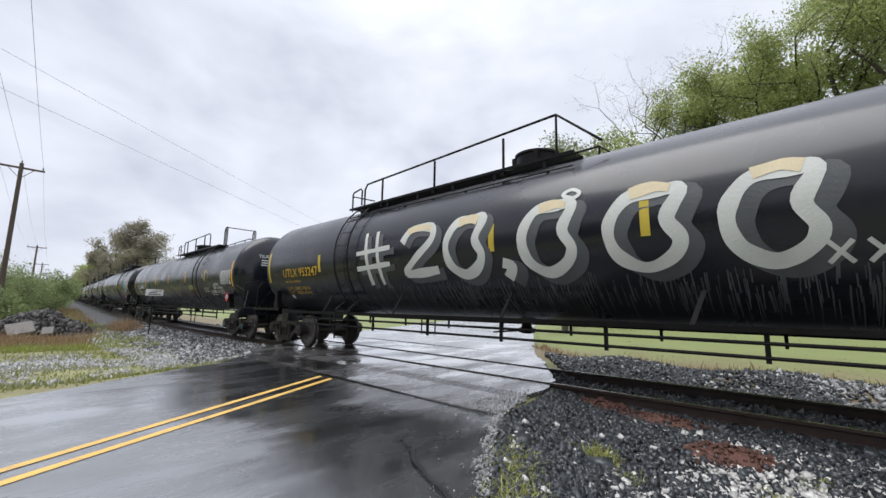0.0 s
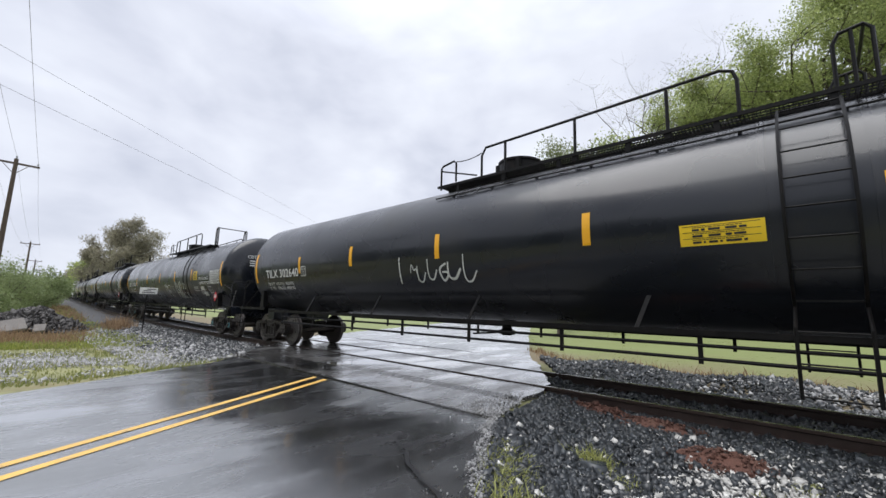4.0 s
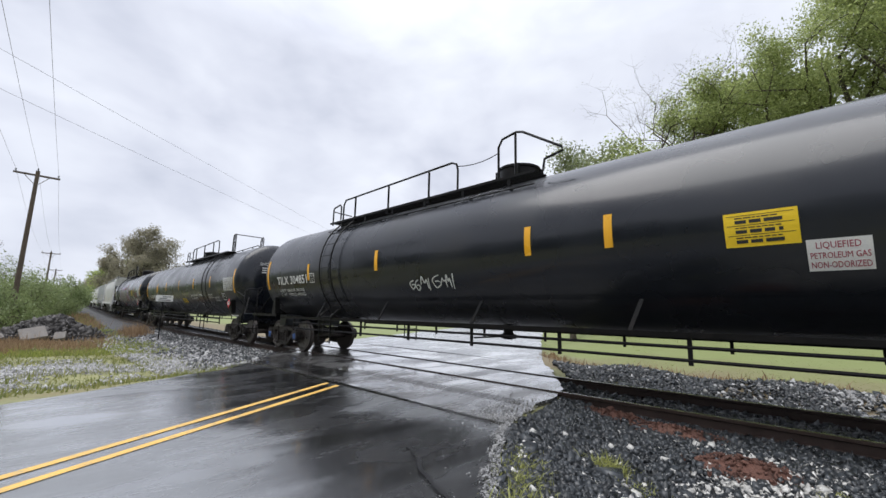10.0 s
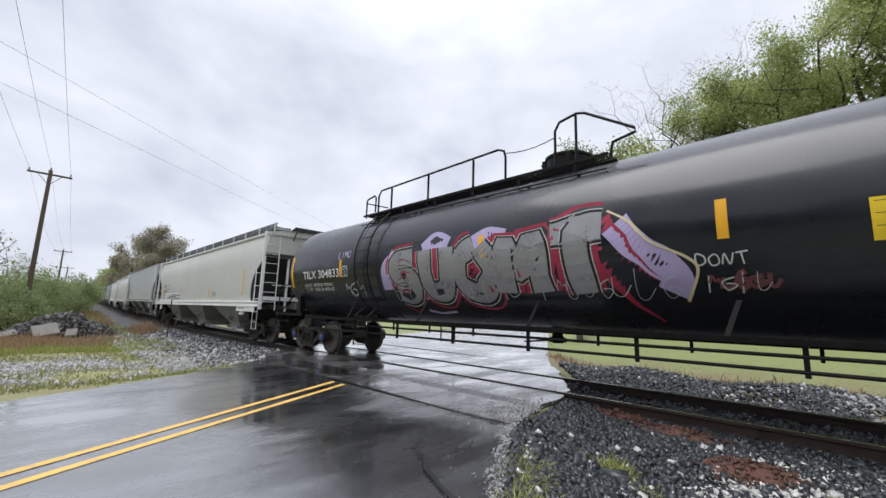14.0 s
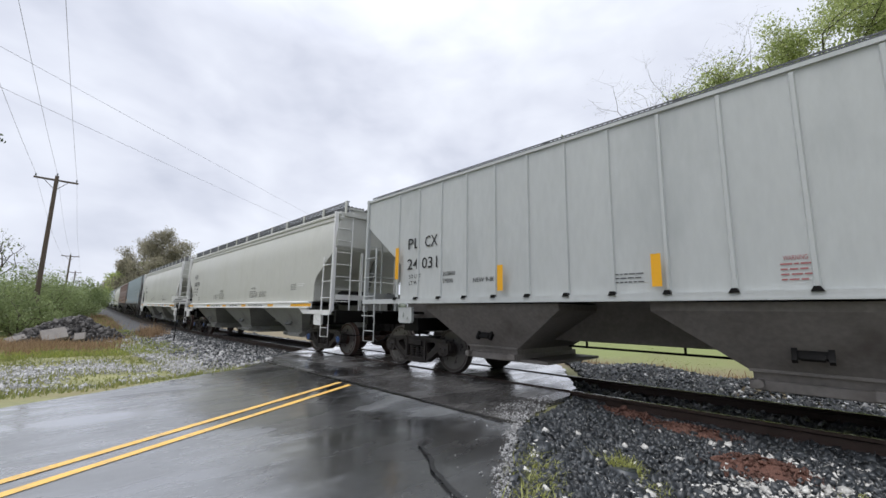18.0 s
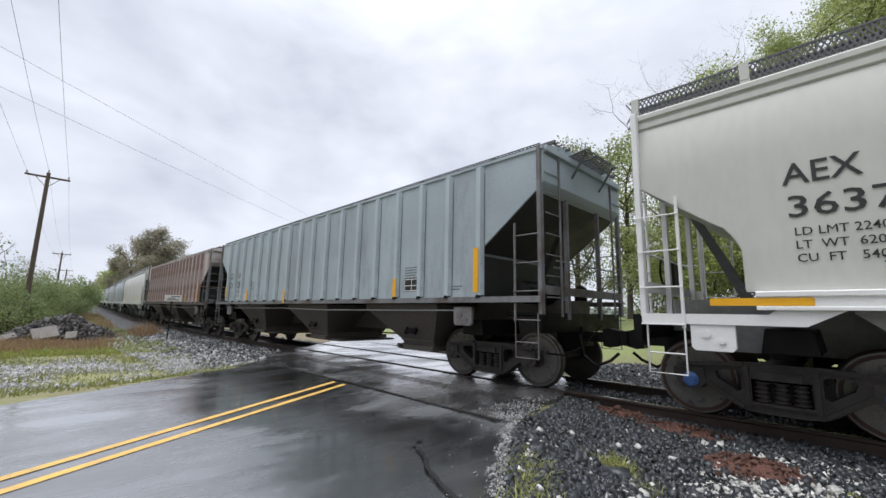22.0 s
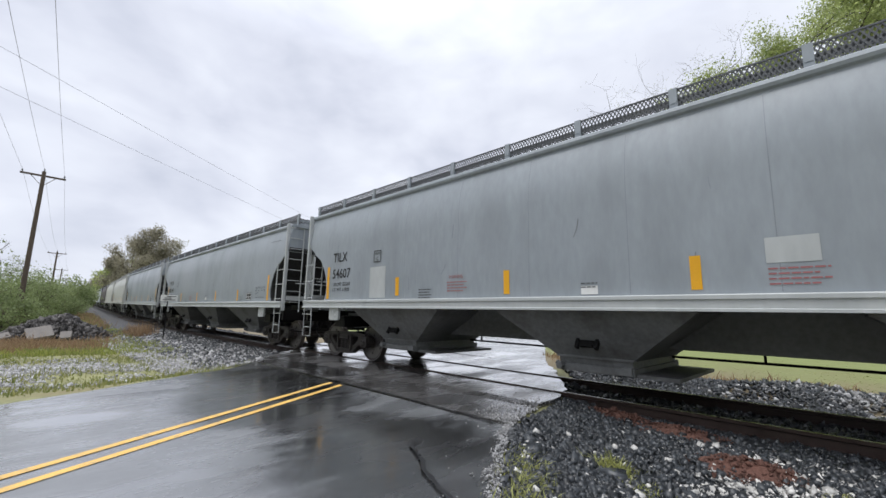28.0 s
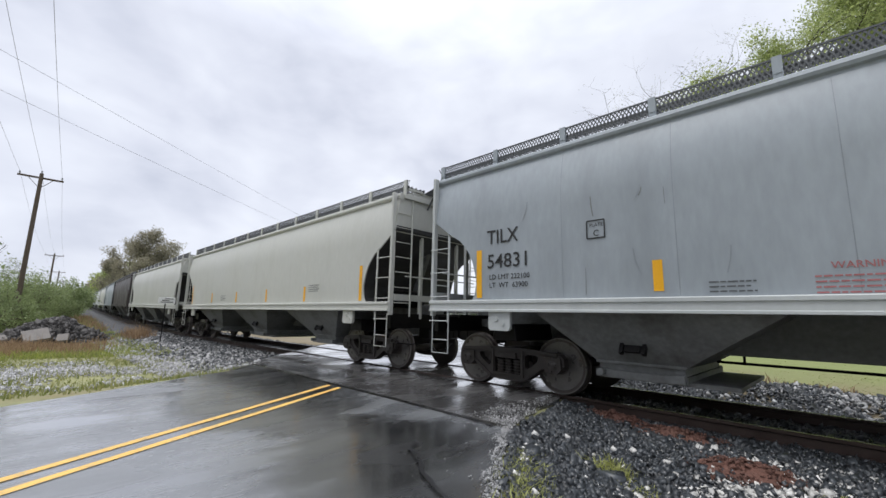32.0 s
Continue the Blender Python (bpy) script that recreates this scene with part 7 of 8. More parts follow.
    dict(kind="hopper", label=CREAM + " with an orange-taped sill", style="slant", paint="cream", bay="palebay", sill="white", marks=("AEX", "36373"), mark_at=2.36, mark_z=2.66, mark_h=0.23, mark_w=(0.62, 1.04), inset=0.80, slope="cream", plate=False, weights=("LD LMT 224000", "LT  WT  62000", "CU  FT   5400"), strips=(), sill_tape=((-7.0, -6.1), (-3.40, -2.93), (-1.02, -0.57), (1.35, 1.79), (3.7, 4.15), (5.55, 6.9)), sill_words=moved_words(AEX_SILL, 0.26), words=moved_words(AEX_WORDS, 0.26), notes=((-5.58, 1.83, 0.2, 3, "blackink"), (5.3, 2.05, 0.4, 3, "blackink")), cap="blue", wheel="rustwheel"),
    dict(kind="hopper", label="weathered blue-grey " + RIBBED, style="ribbed", paint="ribblue", bay="darkbay", gear="oldgrey", sill="oldgrey", rib_paint="ribpale", split_marks=(("CG", -6.60, 2.42, 0.34), ("RX", -5.76, 2.42, 0.36), ("21", -6.60, 2.06, 0.30), ("28", -5.76, 2.06, 0.34)), mark_h=0.24, inset=0.6, plate=False, words=(("LD LMT", -6.62, 1.84, 0.075, "blackink"), ("199700", -5.76, 1.84, 0.085, "blackink"), ("LT WT", -6.62, 1.70, 0.075, "blackink"), ("63300", -5.76, 1.70, 0.085, "blackink")), strips=((-6.76, 1.72, 2.12), (-4.41, 1.55, 1.95), (-1.22, 1.44, 1.84), (4.37, 1.55, 1.95), (6.7, 1.6, 2.4)), notes=((4.62, 2.16, 0.42, 4, "graf_grey"), (5.95, 1.72, 0.35, 1, "graf_grey")), patches=((4.60, 1.66, 0.48, 0.28, "blackink"), (-6.44, 2.34, 0.42, 0.37, "ribgrey"), (-5.77, 2.34, 0.46, 0.36, "ribgrey"), (-5.77, 1.58, 0.46, 0.28, "ribgrey"), (-5.12, 1.58, 0.42, 0.24, "ribgrey")), boxed=((-4.24, 1.97),), small_bays=True, walk=False, ribs_at=(-6.78, 0.795), rib=(0.16, 0.085)),
    dict(kind="hopper", label="rust-streaked " + RIBBED, style="ribbed", paint="rusty", bay="darkbay", gear="oldgrey", sill="darkbay", split_marks=(("FU", -6.58, 2.14, 0.39), ("RX", -5.91, 2.14, 0.42), ("83", -6.58, 1.79, 0.36), ("21", -5.88, 1.79, 0.36), ("64", -5.16, 1.79, 0.38)), mark_h=0.2, inset=0.8, weights=(), strips=((-6.73, 1.6, 2.2), (-3.78, 1.6, 2.0), (-0.82, 1.6, 2.05), (2.14, 1.58, 2.02), (4.35, 1.56, 2.0), (6.57, 1.58, 2.02), (6.57, 2.08, 2.46)), patches=((3.80, 1.66, 0.50, 0.40, "soot"), (4.60, 1.64, 0.46, 0.40, "blackink"), (-1.23, 1.62, 0.36, 0.24, "soot"), (-6.63, 1.74, 0.5, 0.66, "ribgrey"), (-5.93, 1.74, 0.5, 0.66, "ribgrey"), (-5.2, 1.74, 0.46, 0.3, "ribgrey")), notes=((-2.0, 1.95, 0.5, 2, "graf_grey"), (4.55, 2.28, 0.5, 3, "graf_grey"), (6.0, 1.66, 0.35, 1, "graf_white")), walk=False, plate=False, ribs_at=(-6.73, 0.739), rib_paint="rustrib", rib=(0.17, 0.09), tags=((2.2, 1.56, 0.5, 0.24),), words=(("20 200", -3.05, 1.92, 0.08, "graf_grey"), ("NEW 3-79", -2.35, 1.78, 0.075, "graf_grey"))),
    dict(kind="hopper", label="smooth-sided off-white covered hopper car", style="round", paint="cream", plate=False, strips=hop_strips, sill="cream", notes=((-3, 1.85, 0.6, 3, "graf_grey"), (4.5, 2.0, 0.6, 3, "graf_grey")), tape="reflect"),
    dict(kind="hopper", label=GREY, style="round", paint="grey", sill="ribgrey", marks=("TILX", "54607"), mark_at=2.07, mark_z=2.52, mark_h=0.24, pitch=0.43, mark_w=(0.68, 0.86), weights=("LD LMT 222200", "LT  WT  63800"), strips=hop_strips, words=(("WARNING", -2.58, 1.90, 0.06, "redprint", 0.36), ("EXW 10-8", 6.04, 1.97, 0.062, "blackink"), ("H   9-8", 6.58, 1.97, 0.062, "blackink"), ("EW   8-6", 6.04, 1.87, 0.062, "blackink"), ("H  15-0", 6.58, 1.87, 0.062, "blackink"), ("CU FT 5461", 6.04, 1.77, 0.062, "blackink")), notes=((6.9, 3.53, 0.85, 0, "graf_grey"), (2.25, 1.78, 0.5, 3, "redprint"), (-2.62, 1.82, 0.5, 3, "redprint"), (0.09, 1.70, 0.25, 1, "graf_grey"), (-3.44, 1.70, 0.38, 3, "blackink"), (6.06, 1.66, 0.75, 0, "graf_grey")), patches=((5.25, 1.56, 0.42, 0.28, "blackink"), (2.24, 1.85, 0.45, 0.28, "ribgrey"), (-5.18, 1.56, 0.6, 0.72, "ribgrey"), (0.09, 1.55, 0.25, 0.12, "sign"))),
    dict(kind="hopper", label=GREY, style="round", paint="grey", sill="ribgrey", marks=("MWCX", "482344"), slide=0.07, inset=0.66, plate_at=1.75, words=(("EXW 10-8", 6.04, 1.97, 0.062, "blackink"), ("H   9-8", 6.58, 1.97, 0.062, "blackink"), ("EW   8-6", 6.04, 1.87, 0.062, "blackink"), ("H  15-0", 6.58, 1.87, 0.062, "blackink"), ("CU FT", 6.04, 1.77, 0.062, "blackink")), mark_at=2.085, mark_z=2.5, mark_h=0.22, pitch=0.40, mark_w=(0.95, 1.04), weights=("LD LMT 222800", "LT  WT  63200"), strips=hop_strips, notes=((6.9, 3.53, 0.85, 0, "graf_grey"), (-3.36, 1.68, 0.36, 3, "graf_grey"), (-2.53, 1.82, 0.5, 4, "redprint"), (0.10, 1.82, 0.22, 1, "graf_grey"), (6.06, 1.66, 0.75, 0, "graf_grey"), (4.5, 1.72, 0.36, 3, "graf_grey")), patches=((5.2, 1.58, 0.45, 0.26, "blackink"), (0.10, 1.62, 0.22, 0.13, "sign"))),
    dict(kind="hopper", label=GREY + " with red warning lettering", style="round", paint="grey", sill="ribgrey", marks=("TILX", "54831"), mark_at=2.02, mark_z=2.5, mark_h=0.24, pitch=0.43, mark_w=(0.66, 0.82), weights=("LD LMT 222100", "LT  WT  63900"), strips=hop_strips, words=(("WARNING", -2.54, 1.78, 0.07, "redprint"), ("EXW 10-6", 6.04, 1.97, 0.062, "blackink"), ("H   9-8", 6.58, 1.97, 0.062, "blackink"), ("EW   8-6", 6.04, 1.87, 0.062, "blackink"), ("H  15-0", 6.58, 1.87, 0.062, "blackink"), ("CU FT", 6.04, 1.77, 0.062, "blackink")), notes=((6.9, 3.53, 0.85, 0, "graf_grey"), (-2.67, 1.7, 0.8, 3, "redprint"), (-3.6, 1.68, 0.45, 2, "graf_grey"), (6.06, 1.66, 0.75, 0, "graf_grey"), (4.5, 1.72, 0.36, 3, "graf_grey")), patches=((5.2, 1.58, 0.45, 0.26, "blackink"),)),
    dict(kind="hopper", label=CREAM, style="round", paint="cream", plate=False, strips=hop_strips, sill="cream", notes=((-3, 1.85, 0.6, 3, "graf_grey"), (4.5, 2.0, 0.6, 3, "graf_grey"))),
]
REST = ["cream", "darkcar", "grey", "cream", "ribgrey", "grey", "grey", "cream", "grey", "ribgrey", "grey", "grey"]
for kind_of_paint in REST:
    CARS.append(dict(kind="hopper", label={"cream": CREAM, "darkcar": "dark brown covered hopper car", "grey": GREY, "ribgrey": "pale grey covered hopper car"}[kind_of_paint], style="round", paint=kind_of_paint, sill=kind_of_paint, detail=False))
    COUPLED.append(COUPLED[-1] + 17.9)
COUPLED.append(COUPLED[-1] + 17.9)

TRAIN = []
for i, spec in enumerate(CARS):
    spec["half"] = (COUPLED[i + 1] - COUPLED[i]) / 2
    car, sets = (tank_car if spec["kind"] == "tank" else hopper_car)(spec, "cars of the train")
    TRAIN.append((car, (COUPLED[i] + COUPLED[i + 1]) / 2 + spec.get("slide", 0.0), sets))


# ---- stones, grass, trees, poles ----
def raw_np(name, verts, faces, mat):
    """Mesh data from arrays: all faces have the same number of corners."""
    me = bpy.data.meshes.new(name)
    n, k = faces.shape
    me.vertices.add(len(verts))
    me.vertices.foreach_set("co", np.ascontiguousarray(verts, np.float32).ravel())
    me.loops.add(n * k)
    me.loops.foreach_set("vertex_index", np.ascontiguousarray(faces, np.int32).ravel())
    me.polygons.add(n)
    me.polygons.foreach_set("loop_start", np.arange(0, n * k, k, dtype=np.int32))
    me.update(calc_edges=True)
    me.materials.append(mat)
    return me


CUBE_V = np.array([(-1, -1, -1), (1, -1, -1), (1, 1, -1), (-1, 1, -1), (-1, -1, 1), (1, -1, 1), (1, 1, 1), (-1, 1, 1)]) * 0.72
CUBE_F = np.array([(0, 2, 1), (0, 3, 2), (4, 5, 6), (4, 6, 7), (0, 1, 5), (0, 5, 4), (1, 2, 6), (1, 6, 5), (2, 3, 7), (2, 7, 6), (3, 0, 4), (3, 4, 7)])
PHI = (1 + 5 ** 0.5) / 2
ICO_V = np.array([(-1, PHI, 0), (1, PHI, 0), (-1, -PHI, 0), (1, -PHI, 0), (0, -1, PHI), (0, 1, PHI), (0, -1, -PHI), (0, 1, -PHI), (PHI, 0, -1), (PHI, 0, 1), (-PHI, 0, -1), (-PHI, 0, 1)]) / 1.9
ICO_F = np.array([(0, 11, 5), (0, 5, 1), (0, 1, 7), (0, 7, 10), (0, 10, 11), (1, 5, 9), (5, 11, 4), (11, 10, 2), (10, 7, 6), (7, 1, 8), (3, 9, 4), (3, 4, 2), (3, 2, 6), (3, 6, 8), (3, 8, 9), (4, 9, 5), (2, 4, 11), (6, 2, 10), (8, 6, 7), (9, 8, 1)])


def random_turns(rng, n):
    q = rng.normal(size=(n, 4))
    q /= np.linalg.norm(q, axis=1, keepdims=True)
    w, x, y, z = q.T
    return np.stack([np.stack([1 - 2 * (y * y + z * z), 2 * (x * y - w * z), 2 * (x * z + w * y)], -1), np.stack([2 * (x * y + w * z), 1 - 2 * (x * x + z * z), 2 * (y * z - w * x)], -1), np.stack([2 * (x * z - w * y), 2 * (y * z + w * x), 1 - 2 * (x * x + y * y)], -1)], 1)


def stone_heap(name, places, size, mat, seed, label, parent=None):
    """Many angular stones in one mesh."""
    rng = np.random.default_rng(seed)
    n = len(places)
    v = (CUBE_V[None] + 0.38 * rng.normal(size=(n, 8, 3)).clip(-1.5, 1.5)) * rng.uniform(0.3, 1.5, (n, 1, 3)) * (size * rng.lognormal(0, 0.3, (n, 1, 1)))
    v = np.einsum("nij,nkj->nki", random_turns(rng, n), v) + np.asarray(places)[:, None, :]
    f = CUBE_F[None] + 8 * np.arange(n)[:, None, None]
    ob = put(name, raw_np(name, v.reshape(-1, 3), f.reshape(-1, 3), mat), parent)
    return tagged(ob, label, "" if parent else "stones", kind="stuff")


def scatter(seed, n, x0, x1, y0, y1, keep, lift=0.0):
    rng = np.random.default_rng(seed)
    out = []
    for _ in range(n * 4):
        x, y = rng.uniform(x0, x1), rng.uniform(y0, y1)
        if keep(x, y) > rng.uniform():
            out.append((x, y, top_z(x, y) + lift))
            if len(out) >= n:
                break
    return out


def bed_z(o):
    """Height of the ballast bed at the distance o across from the track's middle."""
    knots = ((-4.2, -0.55), (-2.6, -0.34), (-1.7, -0.2), (-0.8, -0.17), (0.8, -0.17), (1.7, -0.2), (2.6, -0.34), (4.2, -0.62))
    for (a, za), (b, zb) in zip(knots, knots[1:]):
        if a <= o <= b:
            return za + (zb - za) * (o - a) / (b - a)
    return -9


def top_z(x, y):
    return max(ground_z(x, y), bed_z(y - track_y(x)) + track_z(x) if not (-9.0 < x < -6.0) else -9)


def off_road(x, y, a=0.15):
    return x > road_right(y) + a or x < road_left(y) - a


# pale mixed gravel and dark ballast on the camera's side
def spread_out(x, y):
    """Fades the gravel out unevenly away from the crossing."""
    n = 0.9 * noise.noise((x * 0.9, y * 0.9, 14)) + 0.4 * noise.noise((x * 3, y * 3, 15))
    return smooth_step(0.9, 2.3, y + n) * (1 - smooth_step(1.8, 5.5, x - 0.9 * (y - 3) + 1.5 * n))


def dark_side(x, y):
    if not off_road(x, y, 0.06) or y > 6.3:
        return 0
    pale = smooth_step(-1.75, -0.75, x - 0.25 * (y - 4) + 0.5 * noise.noise((x * 1.5, y * 1.5, 8))) * (1 - 0.75 * smooth_step(4.7, 5.3, y + 0.5 * x))
    if math.hypot((x + 0.8) / 0.65, (y - 5.0) / 0.28) < 1 or (5.65 < y < 6.15 and -2.9 < x < -1.3 and noise.noise((x * 2, y * 3, 1)) > -0.15):
        return 0.22
    return (1 - 0.9 * pale) * spread_out(x, y)


def pale_side(x, y):
    if not off_road(x, y, 0.1) or y > 5.7:
        return 0
    edge = 0.25 if x - road_right(y) < 0.3 else 0
    return spread_out(x, y) * max(edge * 0.5, smooth_step(-1.75, -0.75, x - 0.25 * (y - 4) + 0.5 * noise.noise((x * 1.5, y * 1.5, 8))) * (1 - 0.75 * smooth_step(4.7, 5.3, y + 0.5 * x))) * 0.9 + 0.03


stone_heap("ballast_stones", scatter(1, 36000, -3.9, 5.5, 0.9, 6.3, dark_side, 0.010), 0.0215, M["stone"], 11, "heap of wet dark crushed ballast stones")
stone_heap("pale_gravel", scatter(2, 20000, -2.6, 5.5, 0.9, 5.7, pale_side, 0.014), 0.0165, M["pale"], 12, "scatter of wet pale gravel among the ballast")
stone_heap("ballast_between_rails", scatter(3, 4500, -4.3, 4.5, 6.5, 7.85, lambda x, y: 0.7 if off_road(x, y, 0.05) else 0, 0.0), 0.028, M["stone"], 13, "dark ballast between the rails")


def far_bank(x, y):
    if not off_road(x, y, 0.4) or y < 8.6:
        return 0
    crest = 11.9 + 0.7 * noise.noise((x * 0.55, 2.0, 5)) + 0.5 * noise.noise((x * 1.7, 4.0, 5))
    return smooth_step(crest, crest - 0.8, y) * (0.35 + 0.65 * smooth_step(-0.25, 0.15, noise.noise((x * 0.9, y * 0.9, 21))))


def bank_z(x, y):
    u = y - track_y(x)
    h = 0.10 * math.exp(-((u - 3.4) / 1.1) ** 2) * (0.55 + 0.7 * noise.noise((x * 0.5, y * 0.3, 3)))
    return h if u > 1.6 and x > -6.5 else 0


bank = [(x, y, z + bank_z(x, y) * (0.4 + 0.6 * ((i * 7919) % 100) / 100)) for i, (x, y, z) in enumerate(scatter(4, 19000, -6.5, 7.0, 8.7, 13.2, far_bank, 0.02))]
mixed = [smooth_step(-2.5, 3.5, x + 2.5 * noise.noise((x * 0.8, y * 0.8, 30))) * 0.75 + 0.1 > ((i * 6151) % 997) / 997 for i, (x, y, z) in enumerate(bank)]
stone_heap("spoil_bank_stones", [b for b, light in zip(bank, mixed) if not light], 0.029, M["stone"], 14, "bank of dark ballast beyond the far rail")
stone_heap("spoil_bank_pale_stones", [b for b, light in zip(bank, mixed) if light], 0.027, M["verge"], 15, "pale stones strewn over the ballast bank")
shoulder = lambda x, y: (1 if -3.6 < y - track_y(x) < -0.95 else 0) * (1 if off_road(x, y, 0.2) else 0)
stone_heap("shoulder_ballast", scatter(5, 10000, -34, -11.2, 3.2, 7.4, shoulder, 0.016), 0.029, M["stone"], 16, "dark ballast shoulder along the track")
stone_heap("shoulder_pale_stones", scatter(25, 10000, -30, -10.8, 2.4, 6.6, lambda x, y: (0.9 if -4.6 < y - track_y(x) < -2.2 else 0.35 if -2.3 < y - track_y(x) < -1 else 0) * (1 if off_road(x, y, 0.1) else 0), 0.02), 0.024, M["verge"], 26, "grey gravel spilling from the ballast shoulder")
stone_heap("shoulder_ballast_far", scatter(6, 3000, -42, -13, 8.1, 10.5, lambda x, y: 1 if 0.95 < y - track_y(x) < 3.2 and off_road(x, y, 0.4) else 0, 0.02), 0.04, M["stone"], 17, "dark ballast shoulder beyond the rails")
verge = lambda x, y: (smooth_step(0, 0.4, 0.75 - abs((x + 13.4 + 0.4 * y) / 5.0)) * (0.42 + 1.2 * noise.noise((x * 0.6, y * 0.6, 6)))) if off_road(x, y, 0.1) and y < track_y(x) - 2.9 else 0
stone_heap("verge_gravel", scatter(7, 9000, -19, -8.6, -1.2, 4.6, verge, 0.006), 0.020, M["verge"], 18, "pale gravel on the road's verge")

def apron(x, y):
    """How thick the fine grit lies on the asphalt's edge: a band along it and a fan before the rails."""
    d = x - road_right(y) + 0.10 * noise.noise((x * 3, y * 3, 2))
    if y < 4.15:
        return smooth_step(-0.12, -0.02, d) * smooth_step(0.12, 0.02, d) + 0.008 * smooth_step(-1.0, -0.1, d)
    return smooth_step(-0.75, -0.15, d) * smooth_step(6.0, 4.6, y) * (0.35 + 0.5 * noise.noise((x * 4, y * 2, 6)))


rngp = np.random.default_rng(41)
pebbles = []
while len(pebbles) < 2400:
    px, py = rngp.uniform(-4.4, -1.3), rngp.uniform(2.0, 6.1)
    d = px - road_right(py)
    if d < 0.16 and apron(px, py) > rngp.uniform():
        z = road_z(py) if py < 4.15 else -0.016 if abs(py - YC) < 1.9 else road_z(py) + 0.012
        pebbles.append((px, py, max(z + 0.014 if d < 0.05 else -9, ground_z(px, py) + 0.006)))
stone_heap("edge_gravel", pebbles, 0.0055, M["verge"], 19, "fine pale gravel washed over the road's edge")

# single stones lying loose at the track's foot, each one its own piece
loose = tagged(new("loose_stones"), "loose wet ballast stones at the road's edge", "stones", kind="structure")
rng = np.random.default_rng(77)
shapes = []
for k in range(6):
    v = np.einsum("ij,kj->ki", random_turns(rng, 1)[0], (CUBE_V + 0.3 * rng.normal(size=(8, 3)).clip(-1, 1)) * rng.uniform(0.5, 1.4, (1, 3)) * 0.036)
    shapes.append((raw_np("stone", v, CUBE_F, M["stone"]), raw_np("pale_stone", v, CUBE_F, M["pale"])))
for k, (x, y, z) in enumerate(scatter(8, 290, -3.1, 0.6, 2.3, 5.6, lambda x, y: 1 if off_road(x, y, 0.1) else 0, 0.03)):
    put("stone", shapes[k % 6][1 if k % 11 == 0 else 0], loose, pose(x, y, z, 50 * k % 360, 37 * k % 360, 91 * k % 360))


def clay_patch(cx, cy, rx, ry, seed):
    bm = bmesh.new()
    rings = []
    for r in (1.0, 0.8, 0.5, 0.2):
        ring = []
        for k in range(26):
            a = 2 * math.pi * k / 26
            q = r * (1 + 0.35 * noise.noise((math.cos(a) * 1.6, math.sin(a) * 1.6, seed)))
            x, y = cx + rx * q * math.cos(a), cy + ry * q * math.sin(a)
            ring.append(bm.verts.new((x, y, top_z(x, y) + 0.085 * (1 - r * r) - 0.004 + 0.03 * noise.noise((x * 6, y * 6, seed)))))
        rings.append(ring)
    skin(bm, rings)
    tagged(part("clay_patch", bm, M["dirt"], None, smooth=60), "patch of reddish wet clay spilt over the ballast", "soil", kind="structure")


clay_spots = ((-0.85, 5.18, 0.48, 0.27, 1), (-2.5, 6.1, 0.50, 0.12, 2), (-1.66, 5.88, 0.62, 0.20, 3))
crumbs = []
rgc = np.random.default_rng(91)
for spot in clay_spots:
    clay_patch(*spot)
    for _ in range(420):
        q, turn = 1.25 * math.sqrt(rgc.uniform()), rgc.uniform(0, 2 * math.pi)
        x, y = spot[0] + spot[2] * q * math.cos(turn), spot[1] + spot[3] * q * math.sin(turn)
        crumbs.append((x, y, top_z(x, y) + 0.085 * max(0, 1 - q * q) + 0.006))
stone_heap("clay_crumbs", crumbs, 0.013, M["dirt"], 92, "crumbs of reddish wet clay")

# sleepers under the near stretch of track
sleepers = tagged(new("sleepers"), "dark creosoted wooden sleepers under the rails", "sleeper", kind="structure")
bm = bmesh.new()
box(bm, 0, 0, 0, 0.23, 2.6, 0.18)
bevelled(bm, 0.012)
tie = mesh_of("sleeper", bm, M["tie"])
k = 0
for i in range(150):
    x = -58 + i * 0.55
    if -13.6 < x < -4.2:
        continue
    m = on_track(x)
    put("sleeper", tie, sleepers, m @ pose(0, 0.05 * math.sin(i * 2.3), -0.262, 0, 0, 1.2 * math.sin(i * 1.7)))
bm = bmesh.new()
box(bm, 0, 0, 0, 0.2, 0.36, 0.02)
for s in (-1, 1):
    box(bm, s * 0.06, 0.1, 0.02, 0.03, 0.03, 0.04)
    box(bm, s * 0.06, -0.1, 0.02, 0.03, 0.03, 0.04)
plate_me = mesh_of("tie_plate", bm, M["rail"])
for i in range(104, 124):
    x = -58 + i * 0.55
    for s in (-0.755, 0.755):
        put("tie_plate", plate_me, sleepers, on_track(x) @ pose(0, s, -0.168))


